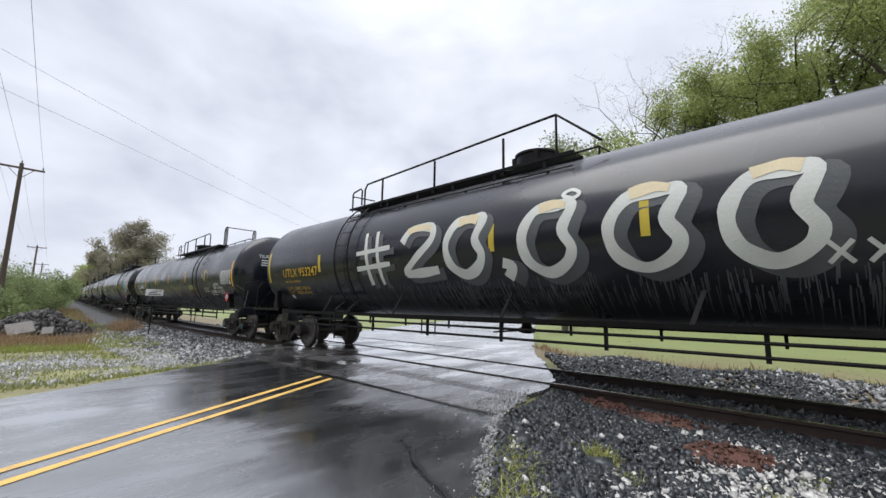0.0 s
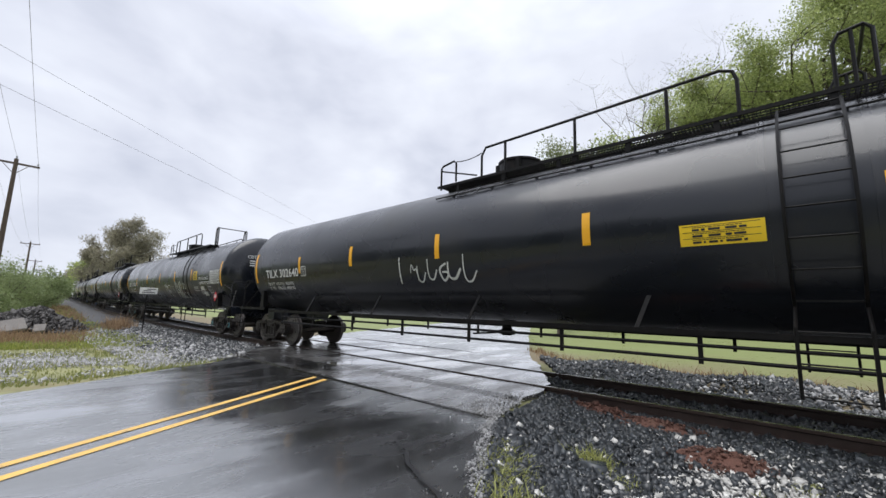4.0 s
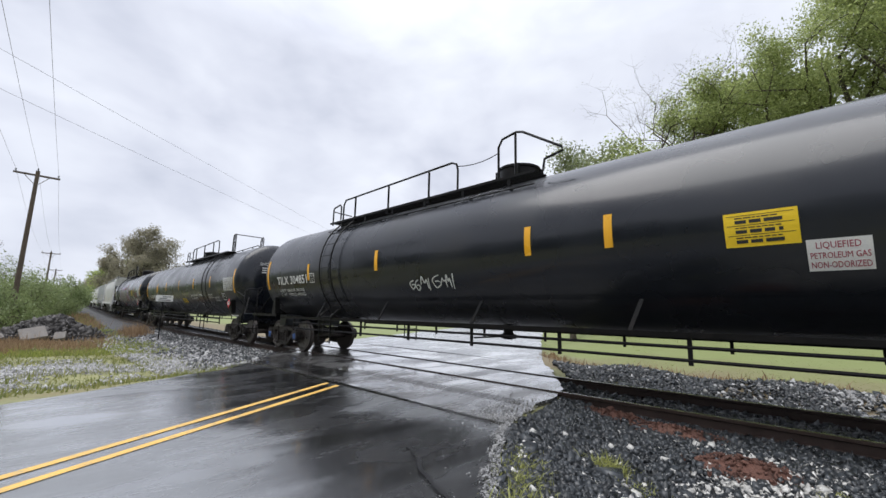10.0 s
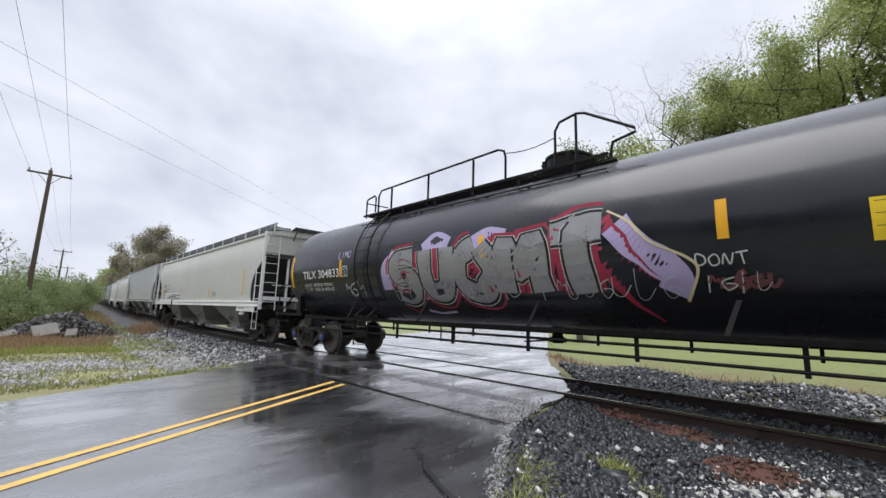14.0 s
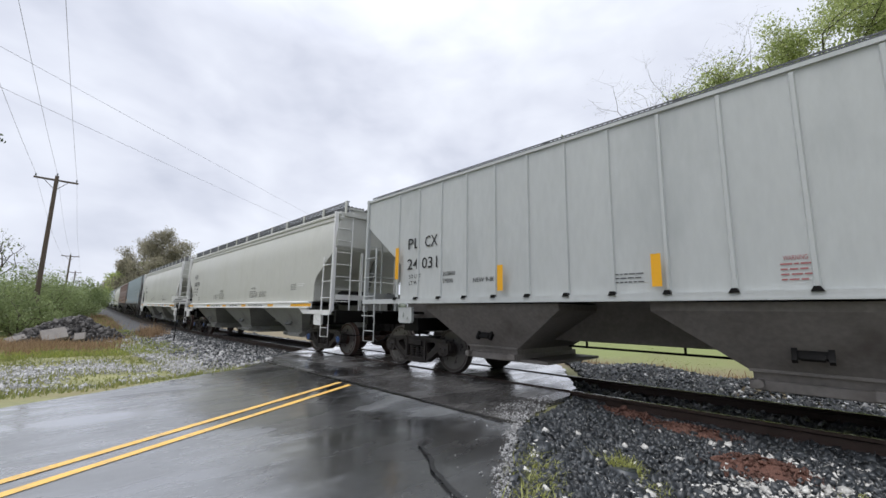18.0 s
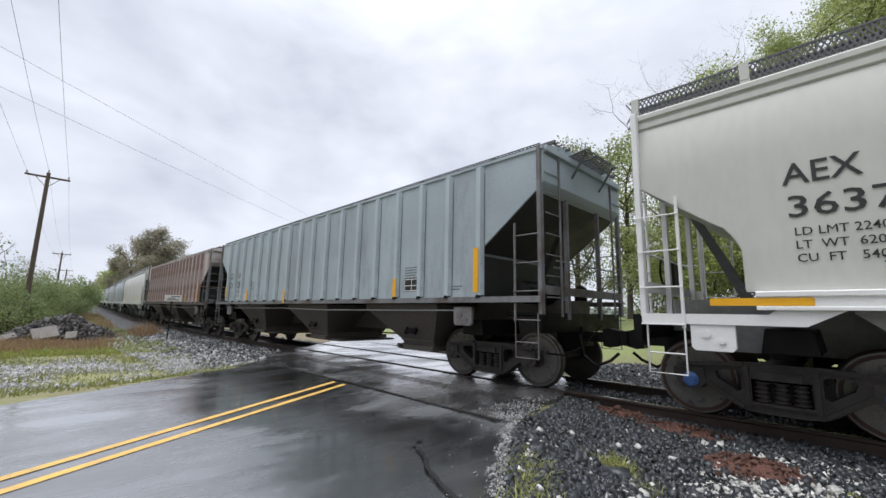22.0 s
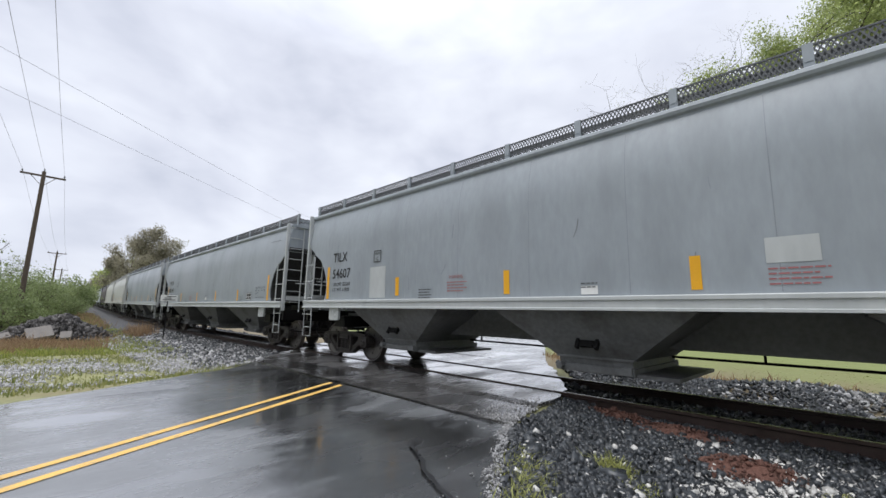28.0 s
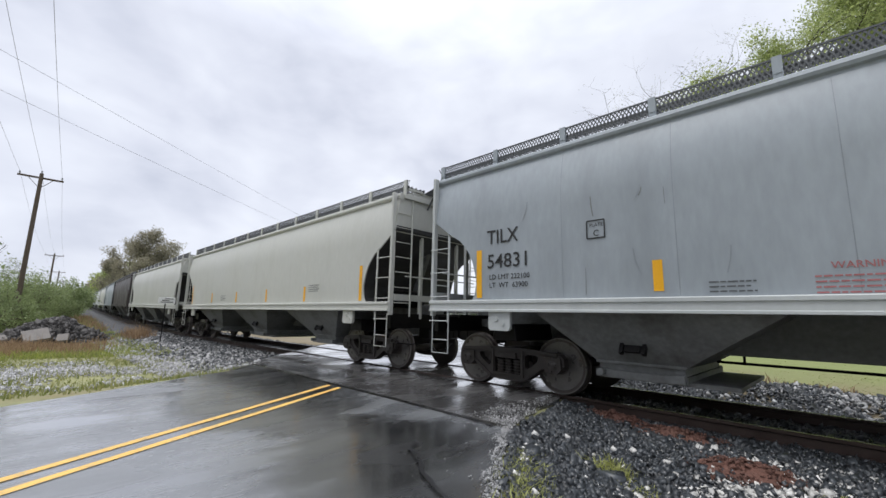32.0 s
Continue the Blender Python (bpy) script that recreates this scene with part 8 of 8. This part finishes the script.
# ---- grass and weeds ----
def blades(name, places, height, mat, seed, label, lean=0.5, width=0.012):
    """Grass blades: bent two-piece leaves in one mesh."""
    rng = np.random.default_rng(seed)
    p = np.asarray(places)
    n = len(p)
    h = height * rng.lognormal(0, 0.35, n)
    a, b = rng.uniform(0, 2 * np.pi, n), rng.uniform(0, 2 * np.pi, n)
    side = np.stack([np.cos(a), np.sin(a), 0 * a], -1) * (width * rng.uniform(0.6, 1.4, n))[:, None]
    tip = np.stack([np.cos(b), np.sin(b), 0 * b], -1) * (h * rng.uniform(0.1, lean, n))[:, None]
    up = np.array([0, 0, 1.0]) * h[:, None]
    v = np.stack([p - side, p + side, p + up * 0.6 + tip * 0.4 + side * 0.7, p + up * 0.6 + tip * 0.4 - side * 0.7, p + up + tip], 1)
    base = 5 * np.arange(n)[:, None]
    quads = base + np.array([[0, 1, 2, 3]])
    tris = base + np.array([[3, 2, 4]])
    me = bpy.data.meshes.new(name)
    me.from_pydata(v.reshape(-1, 3).tolist(), [], quads.tolist() + tris.tolist())
    me.materials.append(mat)
    return tagged(put(name, me), label, "grass", kind="stuff")


def tuft_places(seed, tufts, per, x0, x1, y0, y1, keep, spread):
    rng = np.random.default_rng(seed)
    out = []
    for x, y, z in scatter(seed, tufts, x0, x1, y0, y1, keep):
        for _ in range(per):
            px, py = x + rng.normal(0, spread), y + rng.normal(0, spread)
            if off_road(px, py, -0.12):
                out.append((px, py, top_z(px, py) - 0.01))
    return out


meadow = lambda x, y: 0 if not off_road(x, y, 0.25) or abs(y - track_y(x)) < 3.0 else 0.35 + 0.65 * smooth_step(-0.2, 0.4, noise.noise((x * 0.45, y * 0.45, 2)))
blades("meadow_grass", tuft_places(21, 2600, 9, -34, -9.5, -5, 4.5, lambda x, y: meadow(x, y) * (0.75 if -17 < x + 0.4 * y < -11 else 1), 0.16), 0.075, M["grass"], 31, "short damp meadow grass beside the road", 0.9, 0.012)
blades("dry_weeds", tuft_places(22, 800, 10, -29.0, -19.5, -5.0, 4.0, lambda x, y: meadow(x, y) * smooth_step(0.15, 0.07, y / -x) * smooth_step(-19.0, -23.0, x + 2.5 * noise.noise((x * 0.4, y * 0.6, 19))) * smooth_step(-0.3, 0.2, noise.noise((x * 0.5, y * 0.8, 12))), 0.2), 0.22, M["drygrass"], 32, "reddish-brown dry weeds by the rubble heap", 0.7, 0.012)
blades("moss_grass", tuft_places(25, 900, 12, -36, -18.2, -5, 5.2, lambda x, y: meadow(x, y) * max(smooth_step(-22.2, -20.8, x) * smooth_step(-17.8, -18.8, x), smooth_step(0.08, 0.11, y / -x)), 0.18), 0.10, M["moss"], 35, "yellow-green mossy grass behind the gravel", 0.9, 0.016)
blades("red_weeds", tuft_places(26, 60, 14, -31, -27, 4.2, 5.0, lambda x, y: 1, 0.18), 0.42, M["drygrass"], 36, "reddish dry weeds beside the ballast", 0.6, 0.011)
slope = lambda x, y: (1 if -6.5 < y - track_y(x) < -3.3 else 0) * smooth_step(-0.3, 0.2, noise.noise((x * 0.3, y * 0.6, 40)))
blades("slope_weeds", tuft_places(27, 620, 10, -75, -30, 3.5, 8.5, slope, 0.25), 0.34, M["drygrass"], 37, "tan weeds on the slope beside the line", 0.7, 0.02)
blades("slope_grass", tuft_places(28, 620, 10, -75, -30, 2.5, 8.5, slope, 0.25), 0.26, M["grass"], 38, "rough green grass on the slope beside the line", 0.8, 0.02)
blades("far_field_grass", tuft_places(23, 4200, 7, -14, 9, 13.2, 27, meadow, 0.25), 0.018, M["field"], 33, "green grass of the field beyond the track", 3.5, 0.02)
blades("far_dry_grass", tuft_places(24, 220, 10, -14, 8, 11.3, 13.6, meadow, 0.2), 0.13, M["drygrass"], 34, "tan dry grass along the far bank", 0.7, 0.014)
for i, (cx, cy, n, h, r) in enumerate(((-1.8, 4.3, 110, 0.14, 0.09), (-1.5, 4.1, 50, 0.10, 0.09), (-1.60, 2.45, 120, 0.11, 0.11), (-1.78, 2.72, 110, 0.10, 0.10), (-1.98, 3.0, 120, 0.10, 0.10), (-2.18, 3.3, 100, 0.09, 0.10), (-2.4, 3.62, 50, 0.07, 0.08), (-1.45, 2.7, 40, 0.08, 0.08), (-0.45, 4.55, 40, 0.08, 0.08), (-0.2, 5.0, 35, 0.08, 0.08), (-1.5, 2.3, 60, 0.11, 0.10), (-1.15, 3.0, 30, 0.08, 0.06))):
    rg = np.random.default_rng(50 + i)
    pts = [(cx + rg.normal(0, r), cy + rg.normal(0, r)) for _ in range(5 * n)]
    blades("weed_clump", [(x, y, top_z(x, y)) for x, y in pts], h * 0.46, M["fresh"], 60 + i, "yellow-green weed clump growing through the gravel", 1.7, 0.0055)


# ---- trees and bushes ----
def limbs(rnd, bm, start, heading, length, radius, depth, tips, spread=0.6, sides=6):
    """A branch that bends, tapers and forks."""
    pts, d = [start], heading.normalized()
    p = start.copy()
    for _ in range(4):
        d = (d + Vector((rnd.gauss(0, 0.14), rnd.gauss(0, 0.14), rnd.gauss(0.05, 0.10)))).normalized()
        p = p + d * length / 4
        pts.append(p.copy())
    tube(bm, pts, radius, sides, radius * 0.55, cap=False)
    if depth == 0:
        tips += pts[2:]
        return
    tips += pts[1:]
    for _ in range(rnd.choice((2, 3, 3))):
        k = rnd.choice((2, 3, 4, 4))
        out = Vector((rnd.gauss(0, 1), rnd.gauss(0, 1), rnd.gauss(0.25, 0.5))).normalized()
        limbs(rnd, bm, pts[k], d * (1 - spread) + out * spread, length * rnd.uniform(0.55, 0.8), radius * 0.5, depth - 1, tips, spread, max(4, sides - 1))


def leaf_cloud(name, tips, count, spread, size, mat, seed, parent):
    rng = np.random.default_rng(seed)
    t = np.array([tuple(p) for p in tips])
    c = t[rng.integers(0, len(t), count)] + np.clip(rng.normal(0, 1, (count, 3)), -1.55, 1.55) * np.array([spread, spread, spread * 0.75])
    turn = random_turns(rng, count)
    s = size * rng.lognormal(0, 0.3, count)
    quad = np.array([(-0.5, 0, 0), (0, -0.32, 0.06), (0.55, 0, 0), (0, 0.32, 0.06)])
    v = np.einsum("nij,kj->nki", turn, quad) * s[:, None, None] + c[:, None, :]
    return put(name, raw_np(name, v.reshape(-1, 3), (4 * np.arange(count)[:, None] + np.arange(4)[None]), mat), parent)


def tree(x, y, h, crown, mat, leaves, size, seed, label, depth=4, first=0.35, lean=(0, 0), spread_leaf=0.55, trunk=None):
    rnd = random.Random(seed)
    z = ground_z(x, y) - 0.1
    root = thing("tree", label, "tree", at=pose(x, y, z))
    bm = bmesh.new()
    tips = []
    r = trunk or h * 0.016
    top = Vector((lean[0], lean[1], h * 0.62))
    spine = [Vector((0, 0, 0)) + top * t + Vector((rnd.gauss(0, 0.12), rnd.gauss(0, 0.12), 0)) * (t * h * 0.08) for t in (0, 0.25, 0.5, 0.75, 1)]
    tube(bm, spine, r, 9, r * 0.5)
    n = 9
    for i in range(n):
        t = first + (1 - first) * i / (n - 1)
        k = min(3, int(t * 4))
        base = spine[k].lerp(spine[k + 1], t * 4 - k)
        a = 2.4 * i + rnd.uniform(-0.4, 0.4)
        up = 0.35 + 1.3 * t
        head = Vector((math.cos(a), math.sin(a), up))
        reach = crown * (0.62 if t < 0.95 else 0.55) * rnd.uniform(0.75, 1.1)
        limbs(rnd, bm, base, head, reach if t < 0.9 else h * 0.2, r * 0.42, depth - 2, tips)
    limbs(rnd, bm, spine[-1], Vector((lean[0] * 0.1, lean[1] * 0.1, 1)), h * 0.2, r * 0.45, depth - 1, tips)
    k = h / max(p.z for p in tips)
    for q in bm.verts:
        q.co.z *= k
    tips = [Vector((p.x, p.y, p.z * k)) for p in tips]
    part("trunk", bm, M["bark"], root, "bare branching trunk" if leaves < 400 else "", smooth=50)
    if leaves:
        leaf_cloud("crown", tips, leaves, spread_leaf, size, M[mat], seed, root)
    return root


def bush(x, y, h, w, mat, leaves, size, seed, label):
    rnd = random.Random(seed)
    root = thing("bush", label, "bush", at=pose(x, y, ground_z(x, y) - 0.05))
    bm, tips = bmesh.new(), []
    for i in range(9):
        a = 2 * math.pi * i / 9 + rnd.uniform(-0.3, 0.3)
        limbs(rnd, bm, Vector((math.cos(a) * w * 0.15, math.sin(a) * w * 0.15, 0)), Vector((math.cos(a) * w / h, math.sin(a) * w / h, 1.1)), h * rnd.uniform(0.4, 0.6), 0.05, 2, tips, 0.55, 5)
    part("stem", bm, M["bark"], root)
    tips += [Vector((w * r * math.cos(a), w * r * math.sin(a), h * z)) for r, z in ((0.5, 0.12), (0.62, 0.25), (0.4, 0.08), (0.66, 0.4)) for a in (0.3 + 0.52 * k + r for k in range(12))]
    leaf_cloud("foliage", tips, leaves, h * 0.085, size, M[mat], seed, root)
    return root


WOOD = "tall spring-green leafy tree at the wood's edge"
for i, (x, y, h, c, mat, n, s) in enumerate((
        (-2.0, 31.0, 17.6, 3.6, "leaf", 26000, 0.12), (-4.9, 31.6, 16.8, 3.2, "leaf", 18000, 0.12), (-6.9, 31.5, 15.0, 2.9, "leaf", 15000, 0.12), (-8.8, 32.0, 12.4, 2.6, "leaf", 10000, 0.12), (1.2, 32, 19.8, 4.4, "leaf", 18000, 0.12), (4.2, 31, 21.0, 4.8, "leaf", 18000, 0.12), (6.5, 30, 22, 5.5, "leaf_dark", 15000, 0.13),
        (11, 29, 22, 5.5, "leaf", 8000, 0.28), (16, 30, 21, 5.5, "leaf_dark", 4500, 0.36), (-2.8, 38, 20, 5, "leaf_dark", 4500, 0.36), (4.5, 38, 23, 6, "leaf_dark", 4500, 0.38), (10, 38, 24, 6, "leaf_dark", 4000, 0.38), (22, 32, 21, 6, "leaf", 3500, 0.4))):
    tree(x, y, h, c * 0.94, mat, int(n * 2.5), s * 0.90, 100 + i, WOOD, spread_leaf=0.48, first=0.2)
tree(-10.6, 21.0, 11.6, 2.9, "leaf_pale", 13000, 0.105, 130, "slender young tree with sparse pale leaves", spread_leaf=0.32, first=0.25)
tree(-9.6, 25.5, 11.5, 2.6, "leaf", 10000, 0.125, 134, "slender young tree with fresh green leaves", spread_leaf=0.4, first=0.25)
tree(-8.1, 28.0, 16.8, 1.9, "leaf_pale", 700, 0.07, 131, "bare grey tree with thin branches", depth=6, spread_leaf=0.3, trunk=0.15)
tree(-6.3, 28.6, 18.2, 1.9, "leaf_pale", 600, 0.07, 132, "bare grey tree with thin branches", depth=6, spread_leaf=0.3, trunk=0.15)
for i, (x, y, h, w, mat, n) in enumerate(((-9.5, 29, 5.5, 3.0, "leaf", 2600), (-6.2, 27.5, 6.0, 3.2, "leaf", 3000), (-3.0, 27, 6.5, 3.2, "leaf_dark", 3000), (0.2, 26.5, 6.5, 3.2, "leaf", 3200), (3.6, 26, 7, 3.4, "leaf_dark", 3200), (7.2, 25.5, 7, 3.5, "leaf", 3000), (11, 25, 7, 3.5, "leaf_dark", 2600), (-8, 33, 8, 3.5, "leaf_dark", 2600), (-1.5, 29.5, 9, 3.4, "leaf", 3000), (2.5, 29, 9.5, 3.4, "leaf_dark", 3000))):
    bush(x, y, h, w, mat, n * 3, 0.145, 150 + i, "dense undergrowth bush at the wood's edge")
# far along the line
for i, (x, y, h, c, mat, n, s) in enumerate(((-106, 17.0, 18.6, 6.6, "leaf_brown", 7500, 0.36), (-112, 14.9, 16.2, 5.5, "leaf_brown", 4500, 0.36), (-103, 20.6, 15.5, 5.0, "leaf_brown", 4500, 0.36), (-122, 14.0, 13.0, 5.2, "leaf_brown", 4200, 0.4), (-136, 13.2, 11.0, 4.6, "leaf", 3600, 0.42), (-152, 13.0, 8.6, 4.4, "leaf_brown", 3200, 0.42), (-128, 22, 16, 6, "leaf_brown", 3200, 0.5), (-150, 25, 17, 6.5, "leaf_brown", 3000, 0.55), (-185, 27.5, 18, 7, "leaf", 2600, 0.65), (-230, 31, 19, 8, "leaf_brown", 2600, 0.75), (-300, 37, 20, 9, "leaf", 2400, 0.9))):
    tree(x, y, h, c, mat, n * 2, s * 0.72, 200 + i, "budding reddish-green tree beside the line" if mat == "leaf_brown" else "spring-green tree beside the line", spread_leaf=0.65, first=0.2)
for i, (x, y, h, w, mat, n) in enumerate(((-44, -2.6, 4.6, 3.0, "leaf", 2800), (-49, -0.6, 4.4, 3.0, "leaf_dark", 2600), (-55, 0.8, 4.6, 3.2, "leaf", 2600), (-62, 2.2, 4.4, 3.0, "leaf_dark", 2400), (-72, 2.8, 4.6, 3.2, "leaf", 2200), (-84, 4.4, 4.6, 3.4, "leaf", 2000), (-38, -4.6, 4.8, 2.8, "leaf_dark", 2400), (-100, 5.4, 5, 3.5, "leaf_dark", 1800), (-41, -7.5, 6.0, 3.4, "leaf", 2400), (-34.8, -0.9, 2.7, 1.9, "leaf", 1500), (-36.0, -3.2, 3.6, 2.4, "leaf", 1900))):
    bush(x, y, h, w, "leaf_bush", n * 4, 0.11 if x > -60 else 0.18, 240 + i, "thick green roadside bush")
tree(-24.5, -5.4, 13.0, 3.7, "leaf_shade", 5200, 0.17, 260, "dark-leaved tree with loose hanging branches", spread_leaf=0.3, trunk=0.16)
tree(-58, -3.5, 9.0, 3.0, "leaf_pale", 300, 0.2, 261, "bare pale tree behind the bushes", spread_leaf=0.4)
tree(-95, -1.5, 9.5, 3.4, "leaf_pale", 240, 0.25, 262, "bare pale tree behind the bushes", spread_leaf=0.5)


def far_woods():
    """A low band of distant wood all round, of many clumps."""
    rng = np.random.default_rng(9)
    n = 15000
    a = rng.uniform(0, 2 * np.pi, n)
    d = rng.uniform(330, 520, n)
    c = np.stack([d * np.cos(a), d * np.sin(a), rng.uniform(0, 1, n) ** 1.3 * (9 + 4 * np.sin(a * 9) + 3 * np.sin(a * 23))], -1)
    v = ICO_V[None] * (1 + 0.25 * rng.normal(size=(n, 12, 1)).clip(-1, 1)) * rng.uniform(1.0, 3.0, (n, 1, 1)) + c[:, None, :]
    f = ICO_F[None] + 12 * np.arange(n)[:, None, None]
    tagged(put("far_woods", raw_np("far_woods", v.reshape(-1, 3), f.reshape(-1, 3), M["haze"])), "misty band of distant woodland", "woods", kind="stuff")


far_woods()


def roadside_wood():
    """An unseen wood that closes the view behind the camera, of many clumps; added to darken the tanks' reflections."""
    rng = np.random.default_rng(19)
    c = []
    while len(c) < 2600:
        x, y = rng.uniform(-75, 75), rng.uniform(-52, -27)
        if abs(x - (road_left(y) + road_right(y)) / 2) < 8 or y > -27 - 0.12 * abs(x):
            continue
        top = 10 + 2.5 * math.sin(x * 0.31) + 1.8 * math.sin(x * 0.83 + 1)
        c.append((x, y, ground_z(x, y) + top * rng.uniform() ** 0.8))
    c = np.array(c)
    v = ICO_V[None] * (1 + 0.35 * rng.normal(size=(len(c), 12, 1)).clip(-1, 1)) * rng.uniform(0.8, 2.0, (len(c), 1, 1)) + c[:, None, :]
    f = ICO_F[None] + 12 * np.arange(len(c))[:, None, None]
    tagged(put("roadside_wood", raw_np("roadside_wood", v.reshape(-1, 3), f.reshape(-1, 3), M["woodgreen"])), "dense green wood along the road behind the crossing", "woods", kind="stuff")


roadside_wood()


# ---- utility poles, wires, sign, rubble ----
def utility_pole(x, y, top):
    z = ground_z(x, y)
    root = thing("utility_pole", "weathered wooden utility pole with one crossarm", "utility pole", "poles along the line", pose(x, y, z))
    h = top - z
    bm = bmesh.new()
    tube(bm, [(0, 0, -0.2), (0.02, 0, h * 0.5), (0, 0, h)], 0.16, 12, 0.11)
    part("shaft", bm, M["wood"], root, smooth=50)
    bm = bmesh.new()
    box(bm, -0.14, 0, h - 0.28, 0.10, 2.3, 0.12)
    bevelled(bm, 0.01)
    part("crossarm", bm, M["wood"], root)
    for s in (-1, 1):
        bm = bmesh.new()
        tube(bm, [(-0.14, s * 0.06, h - 0.95), (-0.14, s * 0.62, h - 0.33)], 0.02, 6)
        part("brace", bm, M["wood"], root)
    for yy in (-1.05, 1.05, 0):
        bm = bmesh.new()
        zz = h - 0.22 if yy else h
        lathe(bm, [(zz, 0.025), (zz + 0.07, 0.03), (zz + 0.08, 0.055), (zz + 0.12, 0.055), (zz + 0.13, 0.04), (zz + 0.18, 0.05), (zz + 0.20, 0.02)], "z", 10, (-0.14 if yy else 0, yy, 0))
        part("insulator", bm, M["galv"], root)
    return [Vector((x - 0.14, y + yy, top - 0.04 if yy else top + 0.18)) for yy in (-1.05, 1.05, 0)]


def wire(a, b, sag, r=0.007):
    bm = bmesh.new()
    pts = []
    for k in range(25):
        t = k / 24
        p = Vector(a).lerp(Vector(b), t)
        p.z -= sag * 4 * t * (1 - t)
        pts.append(p)
    tube(bm, pts, r, 5, cap=False)
    tagged(part("overhead_wire", bm, M["wire"], None), "thin overhead utility wire", "wire", "overhead wires")


poles = [utility_pole(-38.5, -0.4, 10.3), utility_pole(-92, 2.25, 10.0), utility_pole(-134, 4.6, 10.0), utility_pole(-190, 8.0, 10.6)]
for a, b in zip(poles, poles[1:]):
    for p, q in zip(a, b):
        wire(p, q, 0.7)
behind = [Vector((15, -3.2 + d, 10.6)) for d in (-1.05, 1.05, 0)]
for p, q in zip(poles[0], behind):
    wire(p, q, 0.6)
wire((-10, -12.0, 9.4), (-52, 41.8, 9.2), 0.3, 0.006)
wire((-10, -12.0, 8.1), (-52, 41.8, 8.2), 0.3, 0.006)


def trackside_sign():
    x, y = -23.6, 4.75
    z = ground_z(x, y)
    root = thing("trackside_sign", "small white sign board on a dark steel post", "sign", at=pose(x, y, z))
    bm = bmesh.new()
    box(bm, 0, 0, (1.86 - z) / 2 - 0.1, 0.07, 0.05, 1.86 - z + 0.2)
    part("post", bm, M["soot"], root)
    bm = bmesh.new()
    box(bm, 0.045, 0.05, 1.70 - z, 0.02, 0.70, 0.30, None)
    bevelled(bm, 0.006)
    board = part("board", bm, M["sign"], root)
    for k, (w, o) in enumerate(((0.36, 0.1), (0.3, -0.05), (0.5, 0))):
        bm = bmesh.new()
        box(bm, 0.058, 0.05 + o, 1.78 - z - 0.08 * k, 0.006, w, 0.035)
        part("print_line", bm, M["blackink"], board)
    root.rotation_euler = (0, 0, radians(-12))


trackside_sign()


def rubble_heap():
    x, y = -29.2, 1.25
    base = ground_z(x, y)
    root = tagged(new("rubble_heap"), "dark heap of broken asphalt with pale concrete slabs", "rubble heap")
    bm = bmesh.new()
    rings = []
    for r in (1.0, 0.8, 0.55, 0.3, 0.1):
        ring = []
        for k in range(40):
            a = 2 * math.pi * k / 40
            px, py = x + 1.5 * r * math.cos(a), y + 2.45 * r * math.sin(a)
            ring.append(bm.verts.new((px, py, base - 0.1 + 1.18 * (1 - r ** 1.8) * (1 + 0.35 * noise.noise((px, py, 2))))))
        rings.append(ring)
    skin(bm, rings)
    part("core", bm, M["bed"], root, smooth=60)
    rg = np.random.default_rng(5)
    pts = []
    for _ in range(2200):
        r, a = math.sqrt(rg.uniform()), rg.uniform(0, 2 * math.pi)
        px, py = x + 1.5 * r * math.cos(a), y + 2.45 * r * math.sin(a)
        pts.append((px, py, base - 0.08 + 1.18 * (1 - r ** 1.8) * (1 + 0.35 * noise.noise((px, py, 2)))))
    heap = stone_heap("rubble", pts, 0.075, M["rubble"], 6, "broken dark asphalt lumps", root)
    for px, py, pz, w, d, turn in ((-27.95, 0.55, 0.42, 0.95, 0.85, (14, 34, 14)), (-27.75, 1.5, 0.30, 0.45, 0.5, (10, 40, -8)), (-28.3, -0.75, 0.22, 0.7, 0.45, (18, 26, 20))):
        bm = bmesh.new()
        box(bm, 0, 0, 0, d, w, 0.14)
        bevelled(bm, 0.02)
        s = part("concrete_slab", bm, M["concrete"], root, "pale broken concrete slab")
        s.matrix_basis = pose(px, py, base + pz, *turn)


rubble_heap()


# ---- what moves ----
def motions():
    for car, mid, sets in TRAIN:
        times = [k * 0.5 for k in range(65)]
        walk(car, [(t, on_track(SPEED * t - mid)) for t in times])
        for w, along, seat in sets:
            t0, t1 = (mid - along - 50) / SPEED, (mid - along + 6) / SPEED
            a, b = max(0, math.ceil(t0 * 15)), min(int(CLIP * 15), math.floor(t1 * 15))
            ticks = sorted({0, int(CLIP * 15)} | set(range(a, b + 1))) if b > a else [0, int(CLIP * 15)]
            rows, angle, before = [], 0.0, None
            for k in ticks:
                if before is not None and k - before == 1:
                    angle += math.degrees(SPEED / 15 / WR)
                before = k
                rows.append((k / 15, pose(seat, 0, WR, 0, angle % 360, 0)))
            walk(w, rows)


motions()
